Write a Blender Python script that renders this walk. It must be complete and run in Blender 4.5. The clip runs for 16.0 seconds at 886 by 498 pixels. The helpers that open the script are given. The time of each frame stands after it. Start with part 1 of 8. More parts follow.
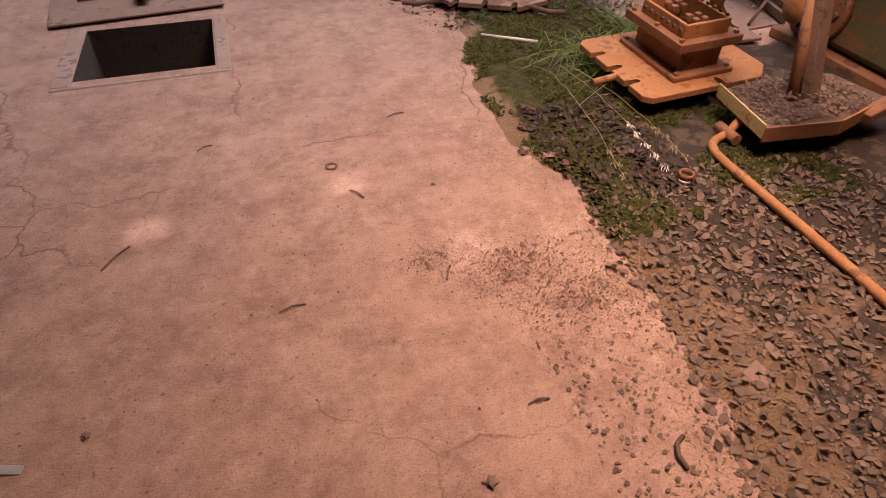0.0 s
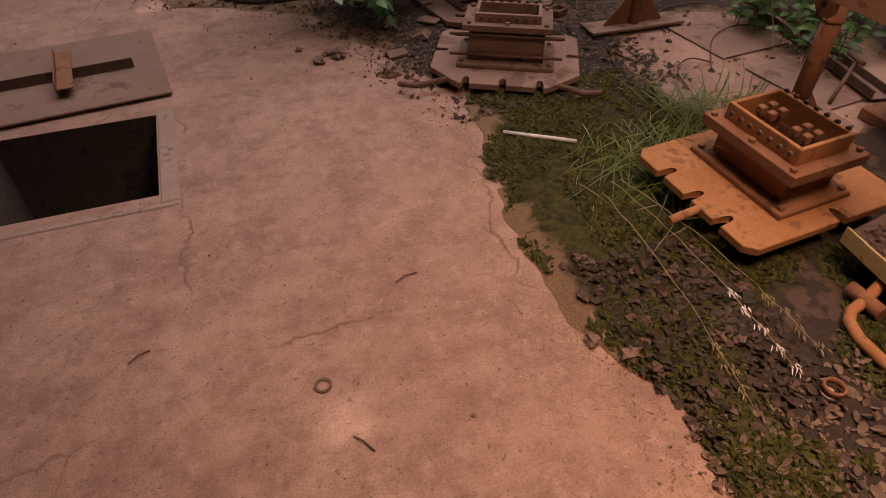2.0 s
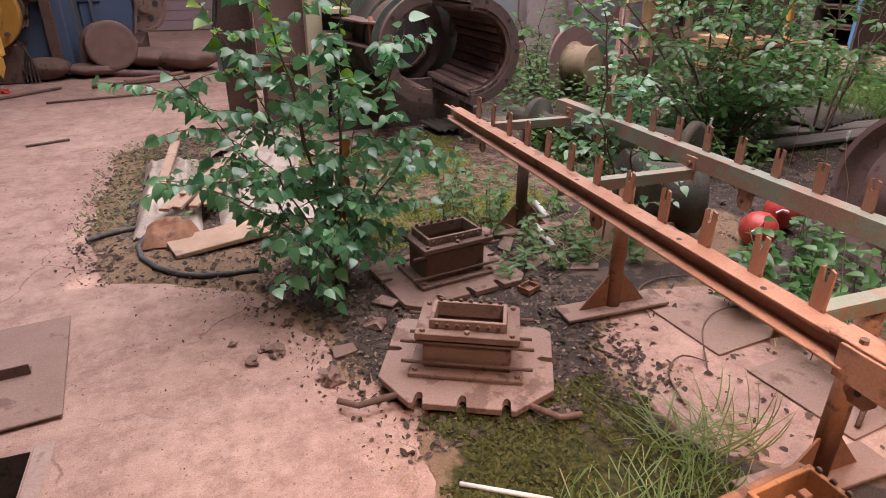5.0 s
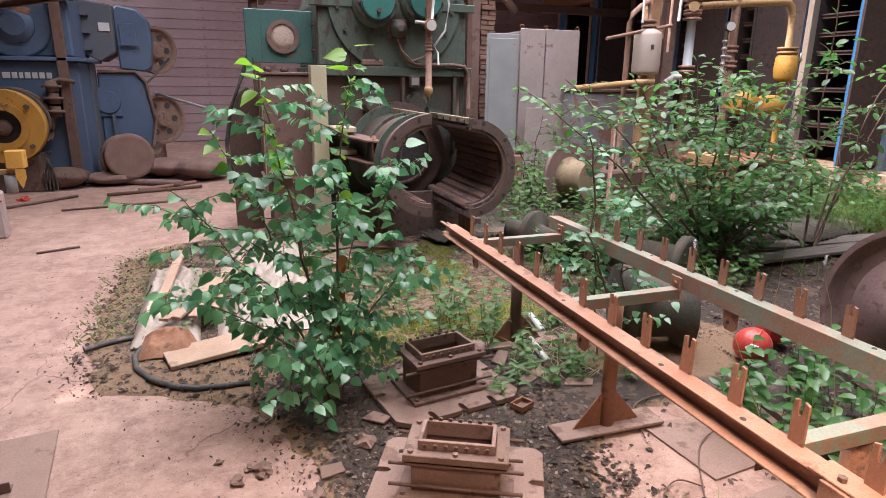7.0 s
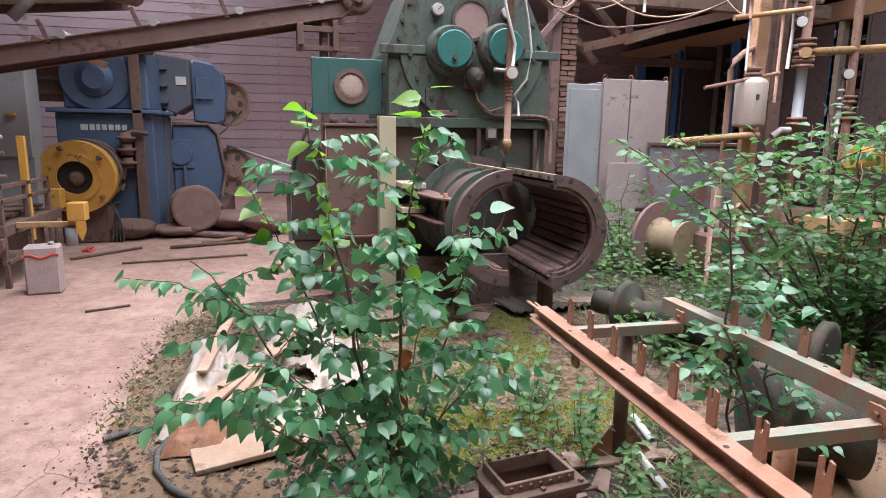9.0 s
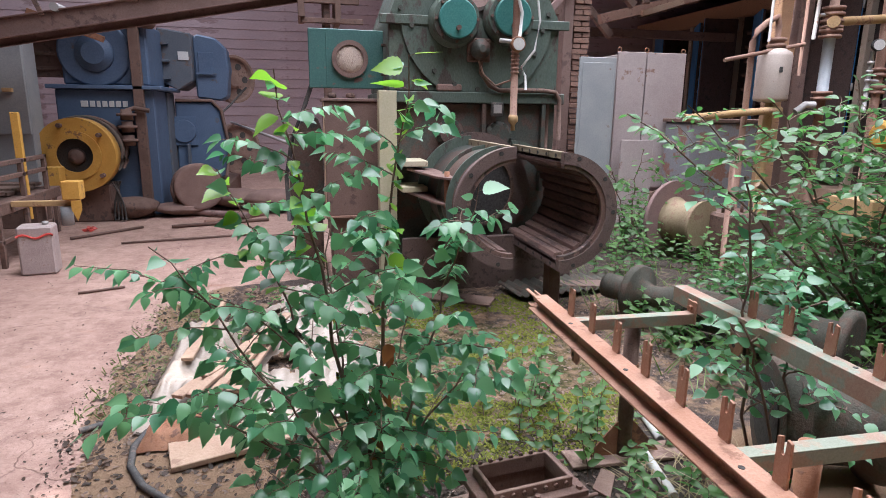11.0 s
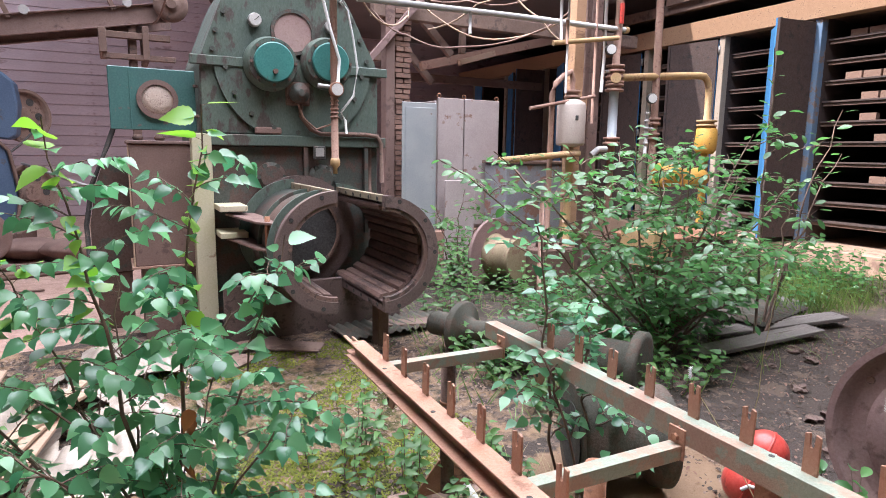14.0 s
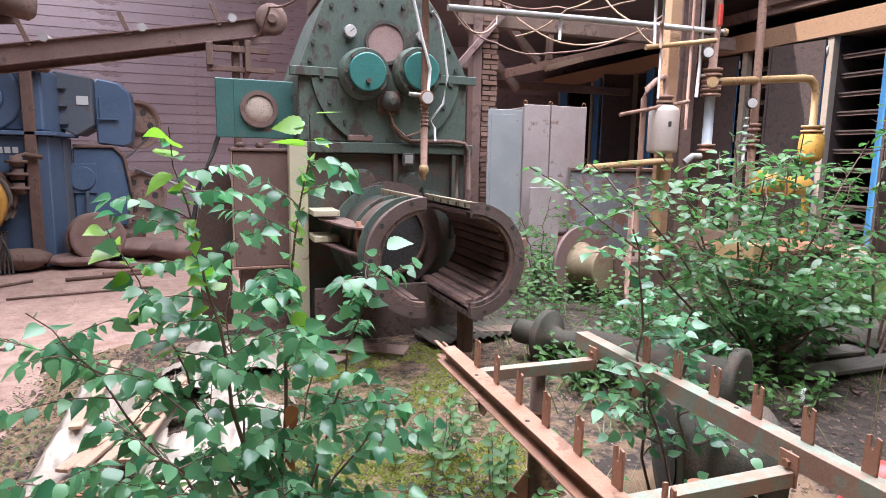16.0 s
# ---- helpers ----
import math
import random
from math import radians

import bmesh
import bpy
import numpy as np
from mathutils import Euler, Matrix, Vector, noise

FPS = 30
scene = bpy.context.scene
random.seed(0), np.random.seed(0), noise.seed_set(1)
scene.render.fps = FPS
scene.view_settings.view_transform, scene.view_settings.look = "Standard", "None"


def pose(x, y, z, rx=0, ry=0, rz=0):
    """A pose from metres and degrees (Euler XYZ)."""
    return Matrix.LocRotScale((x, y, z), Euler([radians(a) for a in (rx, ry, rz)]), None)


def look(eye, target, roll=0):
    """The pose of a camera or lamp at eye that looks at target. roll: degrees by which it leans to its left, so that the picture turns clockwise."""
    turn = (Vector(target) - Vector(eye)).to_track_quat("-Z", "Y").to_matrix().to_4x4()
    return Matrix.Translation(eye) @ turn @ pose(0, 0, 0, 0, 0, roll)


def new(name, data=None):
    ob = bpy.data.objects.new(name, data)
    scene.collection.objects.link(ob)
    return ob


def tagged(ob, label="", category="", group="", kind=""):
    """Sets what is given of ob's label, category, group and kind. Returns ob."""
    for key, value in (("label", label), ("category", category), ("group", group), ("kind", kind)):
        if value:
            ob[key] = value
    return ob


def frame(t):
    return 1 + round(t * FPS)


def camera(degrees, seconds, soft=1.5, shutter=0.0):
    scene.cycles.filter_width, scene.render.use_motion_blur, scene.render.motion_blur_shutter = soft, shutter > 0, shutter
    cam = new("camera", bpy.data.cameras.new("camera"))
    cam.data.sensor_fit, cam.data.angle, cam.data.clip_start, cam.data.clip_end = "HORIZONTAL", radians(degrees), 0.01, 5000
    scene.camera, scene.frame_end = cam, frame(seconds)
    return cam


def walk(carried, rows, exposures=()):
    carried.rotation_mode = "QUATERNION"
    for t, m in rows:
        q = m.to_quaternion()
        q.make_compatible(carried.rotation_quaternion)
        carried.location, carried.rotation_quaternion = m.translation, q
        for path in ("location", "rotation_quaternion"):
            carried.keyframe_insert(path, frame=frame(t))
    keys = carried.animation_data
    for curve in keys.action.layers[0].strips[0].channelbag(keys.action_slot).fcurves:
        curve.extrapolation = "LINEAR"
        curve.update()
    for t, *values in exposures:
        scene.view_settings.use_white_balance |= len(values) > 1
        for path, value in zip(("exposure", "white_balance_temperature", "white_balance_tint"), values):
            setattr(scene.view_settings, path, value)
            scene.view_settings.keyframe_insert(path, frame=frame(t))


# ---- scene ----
cam = camera(72.1, 16.0, soft=0.9)
METRES, EYE, TILT, LEAN, TURN = 3.3, 1.35, 0.0, 0.0, -18.1
ROWS = [
    (0.0, 0.0, 0.0, 0.0, 0.51, -41.55, -0.57),
    (0.5, -0.0185, 0.0662, -0.0048, -0.09, -43.59, 0.08),
    (1.0, -0.0515, 0.1551, 0.0044, -7.82, -44.85, -0.01),
    (1.5, -0.0656, 0.2255, 0.009, -5.95, -43.72, -0.31),
    (2.0, -0.0483, 0.3036, 0.0128, -2.3, -41.96, -0.13),
    (2.5, -0.0351, 0.3754, 0.0171, -0.28, -41.59, 0.11),
    (3.0, -0.0377, 0.4426, 0.033, -3.02, -38.79, 0.14),
    (3.5, -0.0379, 0.4908, 0.0469, -6.48, -34.9, -0.06),
    (4.0, -0.0196, 0.5239, 0.0593, -4.11, -30.84, -0.2),
    (6.5, 0.0306, 0.5124, 0.1011, -3.0, -18.24, -0.36),
    (7.0, 0.0326, 0.5143, 0.1059, -2.33, -15.45, -0.58),
    (7.5, 0.0253, 0.545, 0.1033, -0.32, -13.29, -0.62),
    (8.0, 0.0093, 0.6064, 0.1027, 0.31, -12.28, -0.7),
    (8.5, 0.0024, 0.6635, 0.1008, -0.53, -11.98, -0.71),
    (9.0, 0.0037, 0.7327, 0.1004, 3.83, -10.7, -0.73),
    (11.5, 0.0402, 0.8102, 0.0942, 5.16, -13.06, -0.67),
    (12.0, 0.0552, 0.8065, 0.1001, -2.55, -12.16, -0.71),
    (12.5, 0.064, 0.8057, 0.1029, -7.65, -10.5, -0.78),
    (13.0, 0.0661, 0.8037, 0.1064, -9.77, -9.98, -0.85),
    (13.5, 0.0666, 0.8022, 0.109, -10.28, -8.65, -0.87),
    (14.0, 0.0687, 0.8037, 0.1085, -9.92, -9.03, -0.86),
    (14.5, 0.0622, 0.8049, 0.1089, -8.47, -9.05, -0.9),
    (15.0, 0.0555, 0.8053, 0.1081, -5.49, -8.95, -0.92),
    (15.5, 0.0525, 0.8033, 0.1097, -3.86, -8.81, -0.9),
    (16.0, 0.0486, 0.803, 0.1098, -2.44, -8.55, -0.94),
]
EXPOSURES = [(0.0, -1.1, 7300, 32), (1.5, -1.9, 8400, 38), (2.5, -1.75, 8500, 38), (3.5, -1.35, 8300, 34), (4.2, -0.9, 7500, 32), (6.5, -0.15, 6700, 24), (9.0, 0.05, 6350, 18), (11.5, -0.05, 6150, 18), (13.0, 0.33, 6150, 18), (16.0, 0.33, 6150, 18)]
walk(cam, [(t, pose(0, 0, EYE, TILT, LEAN, TURN) @ pose(METRES * x, METRES * y, METRES * z, 90 + pitch, roll, yaw)) for t, x, y, z, yaw, pitch, roll in ROWS], exposures=EXPOSURES)

# ---- world, sun, openings ----
SUN_EL, SUN_AZ = radians(52), radians(-72)          # the sun stands towards -x
world = bpy.data.worlds.new("sky")
scene.world = world
world.use_nodes = True
wn = world.node_tree
sky = wn.nodes.new("ShaderNodeTexSky")
sky.sky_type, sky.sun_disc, sky.sun_elevation, sky.sun_rotation = "NISHITA", False, SUN_EL, SUN_AZ
wn.links.new(sky.outputs[0], wn.nodes["Background"].inputs[0])
wn.nodes["Background"].inputs[1].default_value = 0.10
SUN_WAY = Vector((-math.sin(SUN_AZ) * math.cos(SUN_EL), -math.cos(SUN_AZ) * math.cos(SUN_EL), -math.sin(SUN_EL)))
sun = new("sun", bpy.data.lights.new("sun", "SUN"))
sun.data.energy, sun.data.angle, sun.data.color = 5.0, radians(0.35), (1.0, 0.94, 0.86)
sun.matrix_world = look(Vector((0, 0, 20)), Vector((0, 0, 20)) + SUN_WAY)


def opening_light(name, centre, size_x, size_y, power, colour):
    lamp = new(name, bpy.data.lights.new(name, "AREA"))
    lamp.data.shape, lamp.data.size, lamp.data.size_y = "RECTANGLE", size_x, size_y
    lamp.data.energy, lamp.data.color = power, colour
    lamp.location = centre
    return lamp


# warm area lamp added to make the pool of light on the floor
opening_light("pool_fill", (1.42, 1.08, 2.98), 0.94, 0.94, 104, (1.0, 0.72, 0.50)).data.spread = radians(105)
opening_light("roof_light", (3.6, 6.9, 8.38), 8.7, 10.1, 1550, (0.95, 0.98, 1.0)).data.spread = radians(125)
# fill lamp added to brighten the far wall
opening_light("far_wall_fill", (-3.2, 17.4, 8.38), 4.3, 3.9, 258, (0.95, 0.96, 1.0))

# ---- materials ----
def mat(name, c1, c2, c3=None, scale=4.0, fine=60.0, rough=0.75, metal=0.0, bump=0.3, spot=0.55, stretch=(1, 1, 1), depth=0.01, random_value=0.0):
    """Two colours mixed by a broad noise, a third in worn patches, with fine grain and relief."""
    m = bpy.data.materials.new(name)
    m.use_nodes = True
    t = m.node_tree
    bsdf = t.nodes["Principled BSDF"]
    N, L = t.nodes.new, t.links.new
    co = N("ShaderNodeTexCoord")
    mp = N("ShaderNodeMapping")
    mp.inputs["Scale"].default_value = stretch
    L(co.outputs["Object"], mp.inputs[0])

    def tex(s, detail=6.0, ro=0.6):
        n = N("ShaderNodeTexNoise")
        n.inputs["Scale"].default_value, n.inputs["Detail"].default_value, n.inputs["Roughness"].default_value = s, detail, ro
        L(mp.outputs[0], n.inputs[0])
        return n

    def ramp(src, a, b):
        r = N("ShaderNodeMapRange")
        r.inputs[1].default_value, r.inputs[2].default_value = a, b
        L(src, r.inputs[0])
        return r.outputs[0]

    def mix(f, a, b, mode="MIX"):
        x = N("ShaderNodeMix")
        x.data_type, x.blend_type = "RGBA", mode
        for i, v in ((0, f), (6, a), (7, b)):
            if isinstance(v, (int, float)):
                x.inputs[i].default_value = v
            elif isinstance(v, tuple):
                x.inputs[i].default_value = (*v, 1)
            else:
                L(v, x.inputs[i])
        return x.outputs[2]

    broad, grain, small = tex(scale), tex(fine, 4.0, 0.7), tex(scale * 4.3)
    col = mix(ramp(broad.outputs[0], 0.36, 0.64), c1, c2)
    if c3:
        worn = N("ShaderNodeMath")
        worn.operation = "ADD"
        L(small.outputs[0], worn.inputs[0])
        L(broad.outputs[0], worn.inputs[1])
        col = mix(ramp(worn.outputs[0], 2 * spot, 2 * spot + 0.09), col, c3)
    col = mix(ramp(grain.outputs[0], 0.2, 0.8), mix(0.22, col, (0.0, 0.0, 0.0)), mix(0.06, col, (1.0, 1.0, 1.0)))
    if random_value:
        info = N("ShaderNodeObjectInfo")
        hsv = N("ShaderNodeHueSaturation")
        r = N("ShaderNodeMapRange")
        r.inputs[3].default_value, r.inputs[4].default_value = 1 - random_value, 1 + random_value
        L(info.outputs["Random"], r.inputs[0])
        L(r.outputs[0], hsv.inputs["Value"])
        L(col, hsv.inputs["Color"])
        col = hsv.outputs[0]
    L(col, bsdf.inputs["Base Color"])
    rr = N("ShaderNodeMapRange")
    rr.inputs[3].default_value, rr.inputs[4].default_value = max(rough - 0.14, 0.04), min(rough + 0.14, 1.0)
    L(small.outputs[0], rr.inputs[0])
    L(rr.outputs[0], bsdf.inputs["Roughness"])
    bsdf.inputs["Metallic"].default_value = metal
    if bump:
        add = N("ShaderNodeMath")
        add.operation = "ADD"
        L(small.outputs[0], add.inputs[0])
        L(grain.outputs[0], add.inputs[1])
        b = N("ShaderNodeBump")
        b.inputs["Strength"].default_value, b.inputs["Distance"].default_value = bump, depth
        L(add.outputs[0], b.inputs["Height"])
        L(b.outputs[0], bsdf.inputs["Normal"])
    return m


def leaf_mat(name, c1, c2, gloss=0.38):
    m = bpy.data.materials.new(name)
    m.use_nodes = True
    t = m.node_tree
    bsdf, out = t.nodes["Principled BSDF"], t.nodes["Material Output"]
    N, L = t.nodes.new, t.links.new
    geo = N("ShaderNodeNewGeometry")
    x = N("ShaderNodeMix")
    x.data_type = "RGBA"
    L(geo.outputs["Random Per Island"], x.inputs[0])
    x.inputs[6].default_value, x.inputs[7].default_value = (*c1, 1), (*c2, 1)
    L(x.outputs[2], bsdf.inputs["Base Color"])
    bsdf.inputs["Roughness"].default_value = gloss
    bsdf.inputs["Specular IOR Level"].default_value = 0.8
    tr = N("ShaderNodeBsdfTranslucent")
    hsv = N("ShaderNodeHueSaturation")
    hsv.inputs["Value"].default_value, hsv.inputs["Saturation"].default_value = 1.7, 1.1
    L(x.outputs[2], hsv.inputs["Color"])
    L(hsv.outputs[0], tr.inputs["Color"])
    sh = N("ShaderNodeMixShader")
    sh.inputs[0].default_value = 0.4
    L(bsdf.outputs[0], sh.inputs[1])
    L(tr.outputs[0], sh.inputs[2])
    L(sh.outputs[0], out.inputs[0])
    return m




def floor_mat():
    """Dusty red slab: broad tone, mottling, rusty streaks, scuffs, dark specks and hairline cracks."""
    m = bpy.data.materials.new("dusty_red_concrete")
    m.use_nodes = True
    t = m.node_tree
    N, L = t.nodes.new, t.links.new
    bsdf = t.nodes["Principled BSDF"]
    co = N("ShaderNodeTexCoord")

    def tex(s, detail=6.0, ro=0.6, stretch=None, warp=0.0):
        n = N("ShaderNodeTexNoise")
        n.inputs["Scale"].default_value, n.inputs["Detail"].default_value, n.inputs["Roughness"].default_value, n.inputs["Distortion"].default_value = s, detail, ro, warp
        src = co.outputs["Object"]
        if stretch:
            mp = N("ShaderNodeMapping")
            mp.inputs["Scale"].default_value, mp.inputs["Rotation"].default_value = stretch, (0, 0, 0.5)
            L(src, mp.inputs[0])
            src = mp.outputs[0]
        L(src, n.inputs[0])
        return n.outputs[0]

    def ramp(src, a, b, lo=0.0, hi=1.0):
        r = N("ShaderNodeMapRange")
        r.inputs[1].default_value, r.inputs[2].default_value, r.inputs[3].default_value, r.inputs[4].default_value = a, b, lo, hi
        L(src, r.inputs[0])
        return r.outputs[0]

    def mix(f, a, b):
        x = N("ShaderNodeMix")
        x.data_type = "RGBA"
        L(f, x.inputs[0])
        for i, v in ((6, a), (7, b)):
            if isinstance(v, tuple):
                x.inputs[i].default_value = (*v, 1)
            else:
                L(v, x.inputs[i])
        return x.outputs[2]

    col = mix(ramp(tex(0.8, 4), 0.35, 0.65), (0.40, 0.25, 0.20), (0.53, 0.355, 0.285))
    col = mix(ramp(tex(5.0, 10, 0.8), 0.44, 0.62, 0.0, 0.7), col, (0.235, 0.13, 0.105))
    col = mix(ramp(tex(2.2, 7, 0.7, (1.0, 3.2, 1.0), 0.6), 0.60, 0.78, 0.0, 0.6), col, (0.36, 0.155, 0.08))
    col = mix(ramp(tex(1.7, 9, 0.78, None, 0.5), 0.57, 0.68, 0.0, 0.7), col, (0.20, 0.115, 0.10))
    col = mix(ramp(tex(16.0, 6, 0.75), 0.50, 0.68, 0.0, 0.5), col, (0.60, 0.42, 0.35))
    grain = tex(150.0, 3, 0.8)
    col = mix(ramp(grain, 0.50, 0.64, 0.0, 0.55), col, (0.19, 0.105, 0.088))
    speck = tex(48.0, 2, 0.5)
    col = mix(ramp(speck, 0.66, 0.70, 0.0, 0.5), col, (0.10, 0.06, 0.05))
    vor = N("ShaderNodeTexVoronoi")
    vor.feature = "DISTANCE_TO_EDGE"
    vor.inputs["Scale"].default_value = 0.75
    wob = N("ShaderNodeMixRGB")
    wob.blend_type = "ADD"
    wob.inputs[0].default_value = 0.22
    nz = N("ShaderNodeTexNoise")
    nz.inputs["Scale"].default_value, nz.inputs["Detail"].default_value = 5.0, 6.0
    L(co.outputs["Object"], nz.inputs[0])
    L(co.outputs["Object"], wob.inputs[1])
    L(nz.outputs["Color"], wob.inputs[2])
    L(wob.outputs[0], vor.inputs["Vector"])
    crack = ramp(vor.outputs["Distance"], 0.0, 0.006, 1.0, 0.0)
    gate = N("ShaderNodeMath")
    gate.operation = "MULTIPLY"
    L(crack, gate.inputs[0])
    L(ramp(tex(1.3, 3), 0.46, 0.58, 0.0, 0.7), gate.inputs[1])
    col = mix(gate.outputs[0], col, (0.14, 0.075, 0.06))
    L(col, bsdf.inputs["Base Color"])
    bsdf.inputs["Roughness"].default_value = 0.88
    h = N("ShaderNodeMath")
    h.operation = "ADD"
    L(grain, h.inputs[0])
    L(tex(20.0, 6, 0.7), h.inputs[1])
    h2 = N("ShaderNodeMath")
    h2.operation = "SUBTRACT"
    L(h.outputs[0], h2.inputs[0])
    L(gate.outputs[0], h2.inputs[1])
    b = N("ShaderNodeBump")
    b.inputs["Strength"].default_value, b.inputs["Distance"].default_value = 0.6, 0.007
    L(h2.outputs[0], b.inputs["Height"])
    L(b.outputs[0], bsdf.inputs["Normal"])
    return m


CONCRETE = floor_mat()
RIM = mat("rim_concrete", (0.36, 0.24, 0.20), (0.43, 0.31, 0.26), (0.24, 0.17, 0.15), scale=4, fine=90, rough=0.9, bump=0.4)
# concrete colour lowered to carry the shade down in the pit
PITWALL = mat("shaded_pit_concrete", (0.06, 0.042, 0.036), (0.085, 0.06, 0.05), (0.035, 0.027, 0.023), scale=4, rough=0.95)


def soil_mat():
    m = mat("mossy_soil", (0.085, 0.05, 0.034), (0.05, 0.032, 0.022), (0.19, 0.12, 0.085), scale=3.0, fine=120, rough=0.96, bump=1.0, spot=0.52, depth=0.03)
    t = m.node_tree
    N, L = t.nodes.new, t.links.new
    bsdf = t.nodes["Principled BSDF"]
    earth = bsdf.inputs["Base Color"].links[0].from_socket
    co = N("ShaderNodeTexCoord")

    def tex(s):
        n = N("ShaderNodeTexNoise")
        n.inputs["Scale"].default_value, n.inputs["Detail"].default_value, n.inputs["Roughness"].default_value = s, 7.0, 0.68
        L(co.outputs["Object"], n.inputs[0])
        return n.outputs[0]

    def mask(attr, src, soft):
        a = N("ShaderNodeAttribute")
        a.attribute_name = attr
        x = N("ShaderNodeMath")
        x.operation = "SUBTRACT"
        L(a.outputs["Fac"], x.inputs[0])
        L(src, x.inputs[1])
        r = N("ShaderNodeMapRange")
        r.inputs[1].default_value, r.inputs[2].default_value = -soft, soft
        L(x.outputs[0], r.inputs[0])
        return r.outputs[0]

    def mix(f, a, b):
        x = N("ShaderNodeMix")
        x.data_type = "RGBA"
        L(f, x.inputs[0])
        for i, v in ((6, a), (7, b)):
            if isinstance(v, tuple):
                x.inputs[i].default_value = (*v, 1)
            else:
                L(v, x.inputs[i])
        return x.outputs[2]

    def ramp_green(src):
        r = N("ShaderNodeMapRange")
        r.inputs[1].default_value, r.inputs[2].default_value = 0.36, 0.64
        L(src, r.inputs[0])
        return r.outputs[0]

    fine = tex(28)
    green = mix(ramp_green(fine), (0.022, 0.03, 0.006), (0.13, 0.12, 0.025))
    slab = mix(tex(30), (0.31, 0.195, 0.11), (0.48, 0.31, 0.20))
    col = mix(mask("moss", tex(5.5), 0.10), earth, green)
    col = mix(mask("dirt", tex(8.0), 0.09), slab, col)
    L(col, bsdf.inputs["Base Color"])
    return m


SOIL = soil_mat()
RUST = mat("rusted_steel", (0.26, 0.095, 0.038), (0.34, 0.15, 0.07), (0.15, 0.06, 0.03), scale=5, fine=120, rough=0.8, metal=0.1, bump=0.35)
RUST_ORANGE = mat("orange_rust", (0.41, 0.155, 0.042), (0.49, 0.22, 0.08), (0.27, 0.1, 0.035), scale=7, fine=120, rough=0.78, bump=0.3)
RUST_DARK = mat("dark_rust", (0.12, 0.058, 0.038), (0.18, 0.095, 0.066), (0.08, 0.042, 0.03), scale=5, fine=110, rough=0.82, bump=0.4)
DIE_DUSTY = mat("dusty_brown_casting", (0.17, 0.093, 0.065), (0.26, 0.16, 0.12), (0.12, 0.06, 0.04), scale=5, fine=130, rough=0.85, bump=0.3)
PLATE = mat("dusty_steel_plate", (0.24, 0.14, 0.105), (0.31, 0.195, 0.15), (0.17, 0.088, 0.06), scale=2.5, fine=100, rough=0.82, bump=0.2)
RAIL_PAINT = mat("worn_green_over_rust", (0.33, 0.19, 0.13), (0.33, 0.28, 0.20), (0.25, 0.285, 0.215), scale=3.4, fine=110, rough=0.72, bump=0.2, spot=0.48)
RAIL_RUST = mat("rail_rust", (0.37, 0.165, 0.09), (0.45, 0.24, 0.155), (0.25, 0.11, 0.06), scale=4, fine=120, rough=0.75, bump=0.25)
GREEN = mat("faded_green_paint", (0.062, 0.10, 0.078), (0.09, 0.125, 0.09), (0.055, 0.036, 0.026), scale=2.2, fine=60, rough=0.6, bump=0.25, spot=0.525, stretch=(1.2, 1.2, 0.6))
GREEN_DARK = mat("dark_green_paint", (0.042, 0.055, 0.042), (0.07, 0.062, 0.045), (0.10, 0.05, 0.034), scale=2.2, fine=60, rough=0.7, bump=0.3, spot=0.485)
TEAL = mat("teal_paint", (0.02, 0.19, 0.17), (0.03, 0.23, 0.20), (0.06, 0.10, 0.085), scale=5, fine=60, rough=0.42, bump=0.1, spot=0.6)
TEAL_WORN = mat("worn_teal_plate", (0.022, 0.115, 0.105), (0.03, 0.15, 0.13), (0.15, 0.09, 0.07), scale=3.5, fine=60, rough=0.55, bump=0.15, spot=0.575)
CREAM = mat("cream_green_steel", (0.56, 0.52, 0.33), (0.62, 0.56, 0.40), (0.36, 0.25, 0.16), scale=3, fine=60, rough=0.7, bump=0.15, spot=0.58)
BLUE = mat("machine_blue_paint", (0.055, 0.105, 0.195), (0.075, 0.135, 0.235), (0.1, 0.085, 0.085), scale=1.6, fine=50, rough=0.6, bump=0.15, spot=0.6)
DOOR_BLUE = mat("bright_blue_paint", (0.03, 0.22, 0.52), (0.04, 0.27, 0.60), (0.16, 0.15, 0.17), scale=2, fine=50, rough=0.55, bump=0.1, spot=0.62)
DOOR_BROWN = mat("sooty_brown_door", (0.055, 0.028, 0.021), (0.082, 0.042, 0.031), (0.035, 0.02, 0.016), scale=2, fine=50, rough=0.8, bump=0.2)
YELLOW = mat("machine_yellow_paint", (0.62, 0.31, 0.03), (0.70, 0.38, 0.05), (0.26, 0.13, 0.05), scale=4, fine=60, rough=0.6, bump=0.15, spot=0.57)
GREY_CAB = mat("grey_cabinet_paint", (0.3, 0.32, 0.33), (0.36, 0.37, 0.375), (0.25, 0.17, 0.14), scale=2.4, fine=60, rough=0.55, bump=0.08, spot=0.615)
PINK_CAB = mat("dusty_pale_cabinet", (0.42, 0.34, 0.325), (0.48, 0.4, 0.385), (0.28, 0.16, 0.115), scale=2.0, fine=60, rough=0.6, bump=0.08, spot=0.60)
BROWN_BOX = mat("brown_painted_steel", (0.165, 0.088, 0.068), (0.21, 0.12, 0.095), (0.11, 0.055, 0.042), scale=2.5, fine=70, rough=0.7, bump=0.15)
WALLCLAD = mat("pale_wall_boards", (0.54, 0.41, 0.43), (0.64, 0.51, 0.54), (0.40, 0.28, 0.28), scale=0.6, fine=20, rough=0.85, bump=0.2, stretch=(1, 1, 3), random_value=0.07)
WALL = mat("dim_plaster", (0.30, 0.22, 0.20), (0.36, 0.27, 0.25), (0.22, 0.16, 0.14), scale=0.8, fine=30, rough=0.9)
